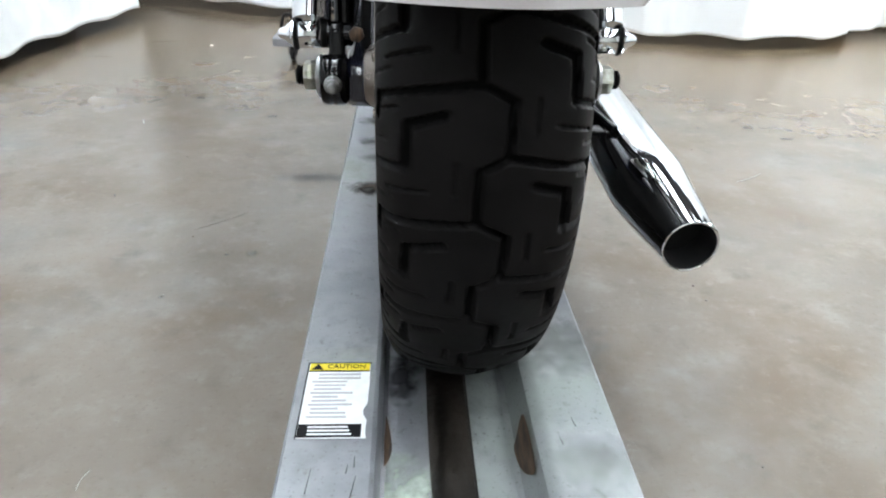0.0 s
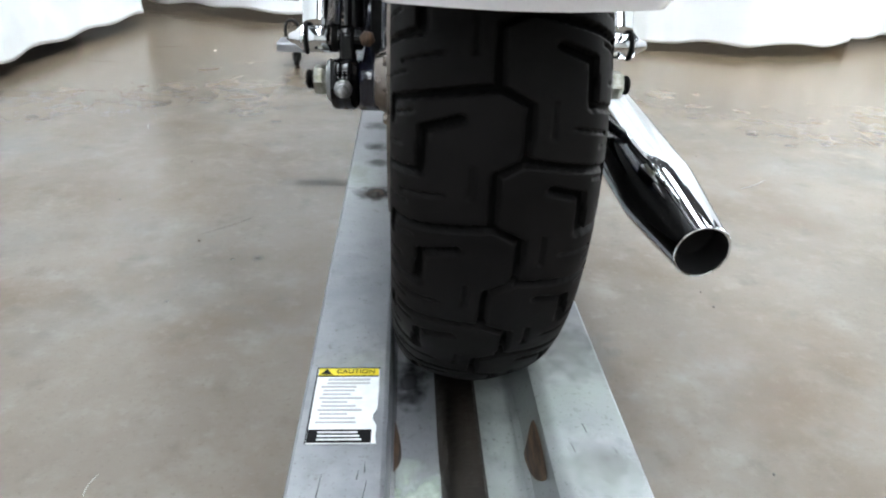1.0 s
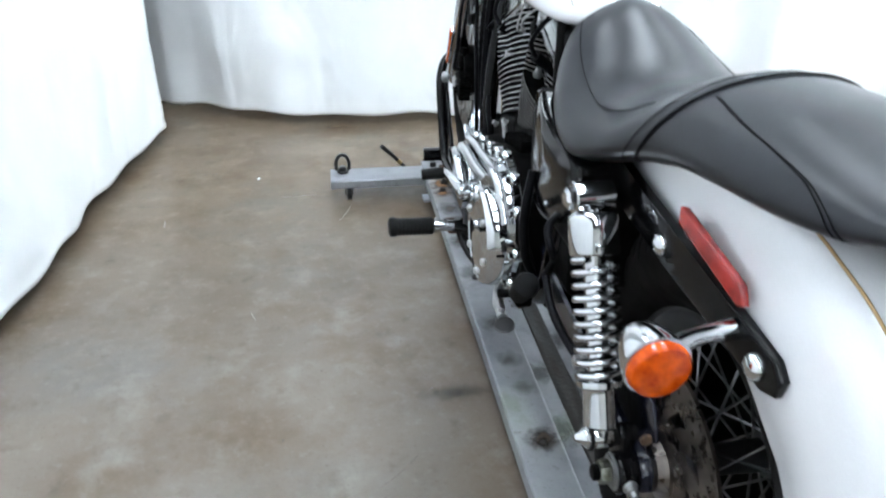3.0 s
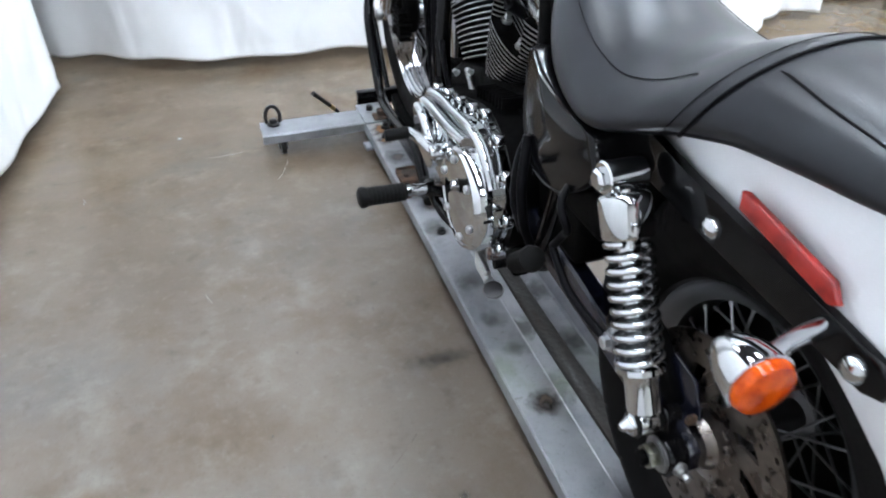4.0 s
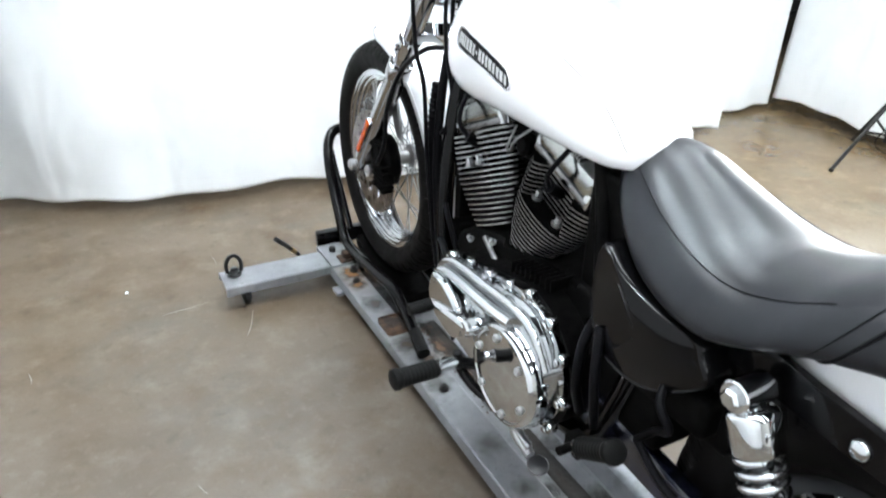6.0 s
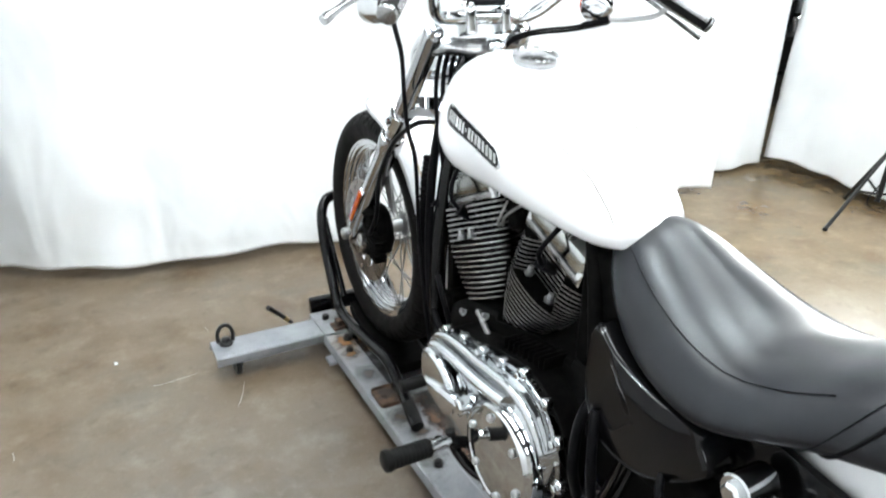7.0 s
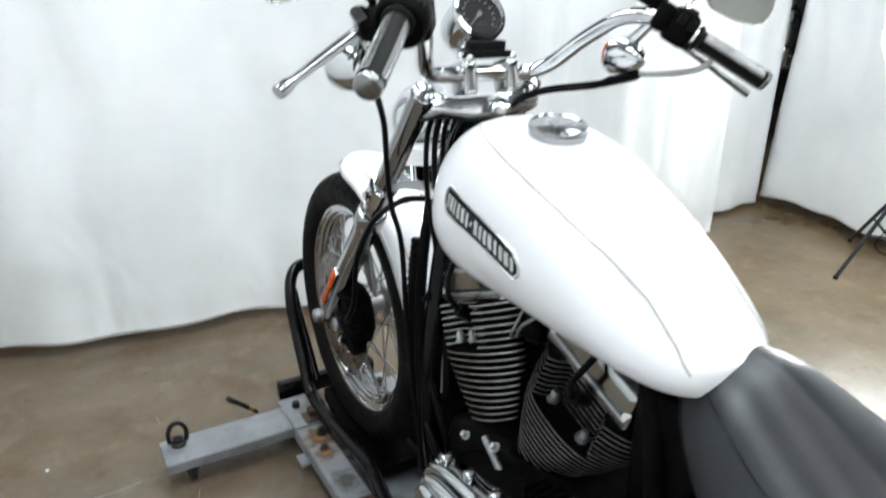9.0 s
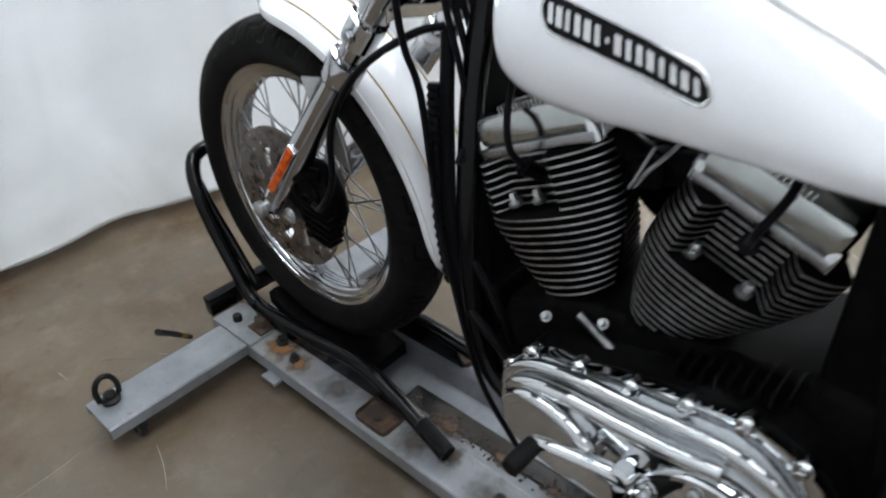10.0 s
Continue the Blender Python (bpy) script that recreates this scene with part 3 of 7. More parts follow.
MARKS = [
    ("burn_mark", (-0.112, 0.350), 0.044, (0.045, 0.028, 0.017), 0.95, DZ + 0.0012),
    ("burn_mark", (-0.113, 0.340), 0.017, (0.006, 0.005, 0.004), 1.0, DZ + 0.0024),
    ("oil_mark", (-0.118, 0.60), 0.034, (0.13, 0.135, 0.125), 0.6, DZ + 0.0012),
    ("oil_mark", (-0.112, 0.50), 0.03, (0.16, 0.165, 0.15), 0.5, DZ + 0.0012),
    ("rust_mark", (-0.118, 1.575), 0.055, (0.20, 0.095, 0.030), 0.95, DZ + 0.0012),
    ("rust_mark", (-0.125, 1.50), 0.040, (0.24, 0.125, 0.050), 0.85, DZ + 0.0016),
    ("grime_mark", (-0.122, 1.38), 0.055, (0.105, 0.095, 0.085), 0.75, DZ + 0.0012),
    ("grime_mark", (-0.125, 1.16), 0.050, (0.075, 0.060, 0.048), 0.8, DZ + 0.0012),
    ("grime_mark", (-0.100, 1.08), 0.032, (0.085, 0.060, 0.042), 0.8, DZ + 0.0020),
    ("grime_mark", (-0.125, 0.98), 0.050, (0.12, 0.115, 0.10), 0.6, DZ + 0.0012),
    ("grime_mark", (-0.030, 1.28), 0.050, (0.06, 0.055, 0.05), 0.7, TZ + 0.0045),
    ("rust_mark", (-0.022, 1.16), 0.030, (0.085, 0.042, 0.022), 1.0, TZ + 0.0052),
    ("rust_mark", (-0.018, 1.02), 0.024, (0.10, 0.050, 0.026), 1.0, TZ + 0.0052),
    ("rust_mark", (-0.018, 0.90), 0.022, (0.09, 0.048, 0.028), 1.0, TZ + 0.0052),
    ("oil_mark", (-0.12, 0.74), 0.045, (0.12, 0.12, 0.11), 0.55, DZ + 0.0012),
    # the next three darken the right side of the trough
    ("oil_mark", (0.046, 0.34), 0.065, (0.10, 0.105, 0.09), 0.7, TZ + 0.0008),
    ("oil_mark", (0.046, 0.53), 0.060, (0.09, 0.095, 0.08), 0.7, TZ + 0.0008),
    ("oil_mark", (0.044, 0.72), 0.055, (0.11, 0.11, 0.10), 0.6, TZ + 0.0008),
    ("oil_mark", (-0.046, 0.60), 0.05, (0.10, 0.10, 0.085), 0.6, TZ + 0.0008),
    ("oil_mark", (-0.046, 0.42), 0.06, (0.20, 0.24, 0.17), 0.5, TZ + 0.0008),
    ("wear_mark", (-0.046, -0.36), 0.060, (0.50, 0.58, 0.50), 0.9, TZ + 0.0008),
    # near-black wedge at the tyre contact: the tyre's shadow put in as colour
    ("oil_mark", (-0.052, -0.115), 0.026, (0.012, 0.012, 0.016), 1.0, TZ + 0.0016),
    # these two only grey down the right flange
    ("oil_mark", (0.128, -0.12), 0.075, (0.20, 0.205, 0.20), 0.5, DZ + 0.0008),
    ("oil_mark", (0.132, -0.30), 0.050, (0.22, 0.225, 0.22), 0.45, DZ + 0.0012),
]
for i, (nm, (cx, cy), rad, col, inner, z) in enumerate(MARKS):
    bm = bmesh.new()
    n = 24
    reach = rad * 1.6
    tall = reach * (2.4 if nm == "wear_mark" or cy < -0.1 and z < DZ - 0.02 or z > TZ + 0.005 and z < DZ else 1.0)
    vs = [bm.verts.new((cx + reach * math.cos(2 * math.pi * k / n), cy + tall * math.sin(2 * math.pi * k / n), z)) for k in range(n)]
    bm.faces.new(vs)
    ob = part(nm, bm, mark_material(nm + str(i), col, inner, 0.0, (cx, cy, 0), rad, 0.42 if tall > reach * 1.1 else 1.0), dolly, "stained and darkened patch on the grey deck")

# bare rusty scrapes where the trough was rubbed
for outline in ([(-0.0700, -0.180, 0.0345), (-0.0706, -0.215, 0.0352), (-0.0704, -0.258, 0.0350), (-0.0650, -0.252, 0.0342), (-0.0615, -0.236, 0.0341), (-0.0640, -0.208, 0.0341)],
                [(0.0735, -0.2231, 0.0685), (0.0738, -0.2982, 0.0700), (0.0700, -0.292, 0.0530), (0.0660, -0.268, 0.0390), (0.0640, -0.2400, 0.0360), (0.0668, -0.2300, 0.0420)]):
    bm = bmesh.new()
    c = bm.verts.new(sum((Vector(p) for p in outline), Vector()) / len(outline))
    ring = [bm.verts.new(p) for p in spline([Vector(p) for p in outline], 4, True)]
    for k in range(len(ring)):
        bm.faces.new((c, ring[k], ring[(k + 1) % len(ring)]))
    part("scrape", bm, M["scraped"], dolly, "brown scrape through the paint")

# scratches beside the label
rnd = random.Random(4)
for k in range(18):
    bm = bmesh.new()
    if k < 11:
        x, y = rnd.uniform(-0.155, -0.09), rnd.uniform(-0.42, -0.29)
        a = rnd.uniform(-0.3, 0.2)
        ln = rnd.uniform(0.006, 0.034)
        tube(bm, [(x, y, DZ + 0.0004), (x + math.sin(a) * ln, y + ln, DZ + 0.0004)], [0.0005, 0.0002], 5)
    else:
        x, y = rnd.uniform(0.10, 0.155), rnd.uniform(-0.42, -0.2)
        tube(bm, [(x, y, DZ + 0.0004), (x - rnd.uniform(0, 0.006), y + rnd.uniform(0.003, 0.02), DZ + 0.0004)], [0.0004, 0.0002], 5)
    part("scratch", bm, M["ink"], dolly, "dark scratch in the paint")


# caution label
LX0, LX1, LY0, LY1 = -0.152, -0.0855, -0.270, -0.152


def label_plate(name, x0, y0, x1, y1, mat, z, label="", parent=dolly, ragged=False):
    bm = bmesh.new()
    n = 14
    right = [(x1 - (0.003 * abs(noise.noise(Vector((k * 1.7, 3.0, 0)))) + (0.004 if ragged and k in (4, 5) else 0) if ragged else 0), y0 + (y1 - y0) * k / n) for k in range(n + 1)]
    loop = [(x0, y0)] + right + [(x0, y1)]
    bot = [bm.verts.new((x, y, z - 0.0008)) for x, y in loop]
    top = [bm.verts.new((x, y, z)) for x, y in loop]
    bm.faces.new(top)
    m = len(loop)
    for k in range(m):
        bm.faces.new((bot[k], bot[(k + 1) % m], top[(k + 1) % m], top[k]))
    return part(name, bm, mat, parent, label, 20)


plate = label_plate("caution_label", LX0, LY0, LX1, LY1, M["paper"], DZ + 0.0012, "white caution label with a yellow head, worn at one edge", ragged=True)
label_plate("label_head", LX0 + 0.001, LY1 - 0.013, LX1 - 0.001, LY1 - 0.001, M["yellow"], DZ + 0.0018, "yellow band", plate)
label_plate("label_border", LX0 - 0.0012, LY1 - 0.0008, LX1 + 0.0008, LY1 + 0.0008, M["ink"], DZ + 0.0017, "", plate)
label_plate("label_border", LX0 + 0.0008, LY1 - 0.0148, LX1 - 0.001, LY1 - 0.0136, M["ink"], DZ + 0.0019, "", plate)
label_plate("label_border", LX0 - 0.0012, LY0, LX0 + 0.0002, LY1, M["ink"], DZ + 0.0016, "", plate)
label_plate("label_foot", LX0 + 0.0005, LY0 + 0.001, LX1 - 0.005, LY0 + 0.019, M["ink"], DZ + 0.0018, "black foot of the label", plate)
for k in range(2):
    label_plate("print_bar", LX0 + 0.012, LY1 - 0.0215 - k * 0.0062, LX1 - 0.010, LY1 - 0.0185 - k * 0.0062, M["print"], DZ + 0.0018, "", plate)
rnd = random.Random(9)
for k in range(10):
    y = LY1 - 0.0335 - k * 0.0062
    label_plate("print_bar", LX0 + 0.006 + (0.003 if k % 3 else 0), y, LX0 + rnd.uniform(0.035, 0.052), y + 0.0024, M["print"], DZ + 0.0018, "", plate)
for k in range(3):
    label_plate("print_bar", LX0 + 0.010, LY0 + 0.0035 + k * 0.005, LX1 - rnd.uniform(0.014, 0.02), LY0 + 0.0055 + k * 0.005, M["paper"], DZ + 0.0024, "", plate)


def written(words, size, m, mat, parent, name="lettering", depth=0.0002):
    cu = bpy.data.curves.new(name, "FONT")
    cu.body, cu.size, cu.align_x, cu.align_y, cu.extrude = words, size, "CENTER", "CENTER", depth
    tmp = bpy.data.objects.new(name, cu)
    scene.collection.objects.link(tmp)
    dg = bpy.context.evaluated_depsgraph_get()
    me = bpy.data.meshes.new_from_object(tmp.evaluated_get(dg))
    bpy.data.objects.remove(tmp)
    me.transform(m)
    me.materials.clear()
    me.materials.append(mat)
    return under(new(name, me), parent)


written("CAUTION", 0.0092, pose(-0.1115, LY1 - 0.0072, DZ + 0.0022), M["ink"], plate)
bm = bmesh.new()
tri = [(-0.0062, -0.0042), (0.0062, -0.0042), (0, 0.0058)]
cx, cy = -0.1425, LY1 - 0.0076
a = [bm.verts.new((cx + x, cy + y, DZ + 0.0018)) for x, y in tri]
b = [bm.verts.new((cx + x, cy + y, DZ + 0.0022)) for x, y in tri]
bm.faces.new(b)
for k in range(3):
    bm.faces.new((a[k], a[(k + 1) % 3], b[(k + 1) % 3], b[k]))
part("warning_sign", bm, M["ink"], plate, "black warning triangle", 10)


# cross arms at the front
def arm(side):
    x0, x1 = (-0.490, -0.150) if side < 0 else (0.150, 0.490)
    bm = bmesh.new()
    ya, yb = 1.645, 1.756
    loop = [(ya, 0.052), (ya, DZ - 0.004), (ya + 0.004, DZ), (yb - 0.004, DZ), (yb, DZ - 0.004), (yb, 0.052), (yb - 0.004, 0.052), (yb - 0.004, DZ - 0.005), (ya + 0.004, DZ - 0.005), (ya + 0.004, 0.052)]
    rings(bm, [[(x, y, z) for y, z in loop] for x in (x0, x0 + 0.1, x1 - 0.1, x1)])
    ob = part("cross_arm", bm, M["dolly"], dolly, "grey folded-steel cross arm", 25)
    cx = x0 + 0.045 if side < 0 else x1 - 0.045
    # swivel castor
    bm = bmesh.new()
    lathe(bm, [(0.004, 0), (0.024, 0.001), (0.025, 0.014), (0.024, 0.016), (0.004, 0.016)], (cx + 0.008, 1.672, 0.0255), (1, 0, 0), 24)
    lathe(bm, [(0.022, 0), (0.022, 0.004)], (cx + 0.008, 1.690, 0.066), (0, 0, 1), 16)
    box(bm, (cx + 0.004, 1.675, 0.045), (0.003, 0.03, 0.05), 0.001)
    box(bm, (cx + 0.028, 1.675, 0.045), (0.003, 0.03, 0.05), 0.001)
    part("castor", bm, M["stand"], ob, "small black swivel castor")
    # lifting ring with its nut
    bm = bmesh.new()
    rx = -0.447 if side < 0 else 0.447
    ring = [(rx - 0.021, 1.726, DZ + 0.008), (rx - 0.0225, 1.726, DZ + 0.035), (rx - 0.014, 1.726, DZ + 0.056), (rx, 1.726, DZ + 0.063), (rx + 0.014, 1.726, DZ + 0.056), (rx + 0.0225, 1.726, DZ + 0.035), (rx + 0.021, 1.726, DZ + 0.008)]
    tube(bm, spline(ring, 5), 0.0062, 10)
    lathe(bm, [(0.02, 0), (0.02, 0.006), (0.013, 0.010), (0.013, 0.020), (0.009, 0.022)], (rx, 1.722, DZ), (0, 0, 1), 12)
    part("lifting_ring", bm, M["stand"], ob, "black lifting ring with a nut")
    # brake lever behind the arm
    bm = bmesh.new()
    tube(bm, [(rx + 0.222, 1.785, DZ - 0.012), (rx + 0.175, 1.758, DZ + 0.045), (rx + 0.139, 1.735, DZ + 0.085)], [0.006, 0.007, 0.008], 10)
    part("lever", bm, M["stand"], ob, "black upright lever")
    if side < 0:
        bm = bmesh.new()
        tube(bm, [(rx + 0.208, 1.777, DZ + 0.004), (rx + 0.196, 1.770, DZ + 0.020)], 0.0075, 10)
        part("lever_tag", bm, M["brass"], ob, "yellow band on the lever")


arm(-1)
arm(1)
# end plate over the arms with its bolt, rusty along the flange
for s in (-1, 1):
    bm = bmesh.new()
    box(bm, (s * 0.125, 1.705, DZ + 0.003), (0.078, 0.15, 0.006), 0.0015)
    part("joint_plate", bm, M["dolly"], dolly, "grey joint plate")
    bm = bmesh.new()
    lathe(bm, [(0.011, 0), (0.011, 0.012), (0.0095, 0.015)], (s * 0.128, 1.728, DZ + 0.006), (0, 0, 1), 16)
    part("bolt", bm, M["stand"], dolly, "black cap bolt")
    bm = bmesh.new()
    box(bm, (s * 0.105, 1.660, DZ + 0.009), (0.05, 0.05, 0.006), 0.0015)
    box(bm, (s * 0.100, 1.665, DZ + 0.02), (0.03, 0.03, 0.022), 0.004)
    part("chock_foot", bm, M["rust"], dolly, "rusty foot plate of the chock")
    bm = bmesh.new()
    lathe(bm, [(0.014, 0), (0.014, 0.008), (0.009, 0.010), (0.009, 0.018)], (s * 0.108, 1.585, DZ), (0, 0, 1), 12)
    part("bolt", bm, M["stand"], dolly, "black bolt on a rusty patch")
    bm = bmesh.new()
    box(bm, (s * 0.123, 1.252, DZ + 0.004), (0.062, 0.085, 0.007), 0.012)
    lathe(bm, [(0.009, 0), (0.009, 0.004), (0.007, 0.006)], (s * 0.130, 1.250, DZ + 0.0075), (0, 0, 1), 6)
    part("pivot_plate", bm, M["rust"], dolly, "rusty pivot plate with a bolt")
    for yy in (0.02, 0.35, 0.93, 1.45):
        bm = bmesh.new()
        lathe(bm, [(0.008, 0), (0.019, 0.001), (0.02, 0.013), (0.019, 0.015), (0.008, 0.015)], (s * 0.135 - 0.0075, yy, 0.021), (1, 0, 0), 20)
        box(bm, (s * 0.135, yy, 0.055), (0.034, 0.05, 0.03), 0.003)
        part("castor", bm, M["stand"], dolly, "small black castor under the flange")
bm = bmesh.new()
box(bm, (0.0, 1.82, DZ + 0.012), (0.30, 0.028, 0.05), 0.004)
part("end_bar", bm, M["black"], dolly, "black bar across the front end")
for x, y in ((-0.121, 0.952), (0.11, 1.42), (-0.125, 1.52)):
    bm = bmesh.new()
    lathe(bm, [(0.012, 0), (0.012, 0.006), (0.008, 0.008), (0.008, 0.013)], (x, y, DZ), (0, 0, 1), 12)
    part("bolt", bm, M["stand"], dolly, "black deck bolt")


# wheel chock of black tube
def rail(s):
    x = s * 0.088
    bm = bmesh.new()
    tube(bm, spline([(s * 0.114, 1.085, 0.098), (s * 0.103, 1.165, 0.118), (s * 0.095, 1.235, 0.135), (x, 1.33, 0.150), (x, 1.47, 0.135), (x, 1.64, 0.122), (x, 1.715, 0.135), (x, 1.755, 0.195), (x, 1.814, 0.30), (x * 0.99, 1.836, 0.36), (x * 0.86, 1.864, 0.405), (x * 0.62, 1.884, 0.432), (x * 0.34, 1.889, 0.442)], 7), 0.0165, 14)
    ob = part("chock_rail", bm, M["black"], dolly, "black tubular wheel chock rail")
    bm = bmesh.new()
    tube(bm, [(s * 0.1125, 1.080, 0.0975), (s * 0.1035, 1.155, 0.1165)], 0.0172, 14)
    part("end_sleeve", bm, M["grip"], ob, "black rubber end sleeve")
    bm = bmesh.new()
    tube(bm, spline([(x * 0.72, 1.72, 0.16), (x * 0.74, 1.775, 0.245), (x * 0.76, 1.830, 0.325), (x * 0.80, 1.856, 0.385)], 6), 0.009, 10)
    part("inner_rail", bm, M["black"], ob)
    bm = bmesh.new()
    prism(bm, [(1.215, 0.084), (1.70, 0.084), (1.712, 0.130), (1.64, 0.120), (1.47, 0.133), (1.33, 0.148), (1.25, 0.136)], x - 0.005, x + 0.005, 0.0015)
    part("side_plate", bm, M["black"], ob, "black steel side plate")


rail(-1)
rail(1)
bm = bmesh.new()
tube(bm, spline([(-0.034, 1.889, 0.441), (-0.015, 1.890, 0.444), (0, 1.890, 0.445), (0.015, 1.890, 0.444), (0.034, 1.889, 0.441)], 5), 0.0155, 12)
part("chock_hoop", bm, M["black"], dolly, "black cross tube")
bm = bmesh.new()
prof = [(1.36, 0.092), (1.42, 0.108), (1.52, 0.118), (1.62, 0.126), (1.68, 0.15)]
rings(bm, [[(-0.06, y, z), (-0.045, y, z + 0.003), (0, y, z), (0.045, y, z + 0.003), (0.06, y, z), (0.06, y, z - 0.03), (-0.06, y, z - 0.03)] for y, z in prof])
part("wheel_cradle", bm, M["engine"], dolly, "black steel cradle under the front tyre")
bm = bmesh.new()
for k in range(150):
    rnd = random.Random(k)
    box(bm, (rnd.gauss(-0.018, 0.012), rnd.uniform(0.86, 1.27), TZ + 0.004), (rnd.uniform(0.0015, 0.006), rnd.uniform(0.0015, 0.006), 0.003), 0.0008)
ob = part("rust_flake_litter", bm, M["rust"], dolly, "loose rust flakes")
ob["kind"] = "stuff"
for s_ in (-1, 1):
    bm = bmesh.new()
    box(bm, (s_ * 0.176, 1.545, 0.046), (0.022, 0.045, 0.010), 0.002)
    part("edge_tab", bm, M["dolly"], dolly, "pale tab under the flange")


# ---- motorcycle ----
bike = thing("motorcycle", "white cruiser motorcycle with chrome trim, standing on a grey dolly", "motorcycle", at=(0, 0.76, 0))
XR = 0.011                        # the rear stands a little to the right on the dolly
RA = Vector((XR, 0, 0.360))        # rear axle
FA = Vector((0.004, 1.522, 0.460))    # front axle


def tread_tyre(name, centre, radius, half, inner, cells, around, across, depth, parent, label, turn=-1, phase=0.0):
    """A tyre whose blocks are cut by real grooves: a zigzag line along the crown, hooked side grooves, short Z cuts and fine sipes."""
    crown = [(-half * 0.60, inner), (-half * 0.86, inner + (radius - inner) * 0.18), (-half, inner + (radius - inner) * 0.46), (-half * 0.97, inner + (radius - inner) * 0.66),
             (-half * 0.78, inner + (radius - inner) * 0.845), (-half * 0.44, radius - (radius - inner) * 0.05), (0, radius)]
    line = spline([(x, r, 0) for x, r in crown] + [(-x, r, 0) for x, r in crown[-2::-1]], 16)
    d = [0.0]
    for a, b in zip(line, line[1:]):
        d.append(d[-1] + (b - a).length)
    s = np.linspace(0, d[-1], across)
    px = np.interp(s, d, [p.x for p in line])
    pr = np.interp(s, d, [p.y for p in line])
    u = (s / d[-1] * 2 - 1)
    tread = 0.62                                   # share of the section that is tread
    U = u / tread
    v = turn * (np.arange(around) / around * cells - phase)
    step = 2 * math.pi * radius / cells
    wide = d[-1] / 2 * tread
    cuts = [(-0.06, 0.00, -0.80, -0.10, 5), (-0.80, -0.10, -0.82, -0.26, 7), (-0.06, 0.0, 0.13, -0.12, 4), (0.13, -0.12, 0.11, -0.50, 5),
            (0.11, -0.50, -0.06, -0.60, 4), (-0.06, -0.60, -0.07, -1.0, 5), (0.11, -0.50, 0.80, -0.64, 5), (0.80, -0.64, 0.82, -0.80, 7),
            (-0.28, -0.22, -0.52, -0.30, 6), (-0.52, -0.30, -0.54, -0.62, 7), (-0.54, -0.62, -0.92, -0.66, 5),
            (0.30, -0.72, 0.52, -0.80, 6), (0.52, -0.80, 0.54, -1.12, 7), (0.54, -1.12, 0.92, -1.18, 5),
            (-0.60, -0.18, -0.80, -0.22, 2), (-0.40, -0.78, -0.70, -0.82, 2), (-0.72, -0.44, -0.90, -0.46, 2), (-0.20, -0.55, -0.21, -0.78, 2),
            (0.62, -0.68, 0.80, -0.73, 2), (0.42, -0.28, 0.72, -0.34, 2), (0.72, -0.96, 0.90, -0.98, 2), (0.28, -0.10, 0.27, -0.34, 2), (-0.66, -0.90, -0.88, -0.93, 2), (0.66, -0.44, 0.88, -0.47, 2)]
    VV, UU = np.meshgrid(v % 1.0, U, indexing="ij")
    cut = np.zeros_like(VV)
    for a0, b0, a1, b1, w in cuts:
        for shift in (0.0, 1.0, 2.0):
            ax, ay, bx, by = a0 * wide, (b0 + shift) * step, a1 * wide, (b1 + shift) * step
            if max(ay, by) < -0.02 or min(ay, by) > step + 0.02:
                continue
            X, Y = UU * wide, VV * step
            L = (bx - ax) ** 2 + (by - ay) ** 2
            t = np.clip(((X - ax) * (bx - ax) + (Y - ay) * (by - ay)) / L, 0, 1)
            dist = np.hypot(X - ax - t * (bx - ax), Y - ay - t * (by - ay))
            h = w * 0.00054 * (radius / 0.318)
            cut = np.maximum(cut, np.clip((h + 0.0006 - dist) / 0.0009, 0, 1) * (1.0 if w > 3 else 0.5))
    ang = np.arange(around) / around * 2 * math.pi
    R = pr[None, :] - depth * cut * np.clip((pr[None, :] - inner) / (radius - inner) * 3 - 1, 0, 1)
    co = np.empty((around, across, 3))
    co[..., 0] = centre.x + px[None, :]
    co[..., 1] = centre.y + R * np.sin(ang)[:, None]
    co[..., 2] = centre.z - R * np.cos(ang)[:, None]
    i = np.arange(around)[:, None]
    k = np.arange(across - 1)[None, :]
    nx = (i + 1) % around
    faces = np.stack([i * across + k, i * across + k + 1, nx * across + k + 1, nx * across + k], -1).reshape(-1, 4)
    me = bpy.data.meshes.new(name)
    me.from_pydata(co.reshape(-1, 3).tolist(), [], faces.tolist())
    me.polygons.foreach_set("use_smooth", [True] * len(me.polygons))
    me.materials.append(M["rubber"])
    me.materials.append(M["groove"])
    # groove bottoms take the darker material, so their shade is painted in
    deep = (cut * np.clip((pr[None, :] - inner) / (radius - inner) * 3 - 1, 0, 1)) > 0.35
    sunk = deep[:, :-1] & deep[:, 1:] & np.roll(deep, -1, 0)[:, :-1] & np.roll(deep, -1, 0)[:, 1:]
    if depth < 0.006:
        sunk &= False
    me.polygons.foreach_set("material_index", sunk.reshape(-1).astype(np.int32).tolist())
    me.update()
    ob = under(new(name, me), parent)
    ob["label"] = label
    return ob


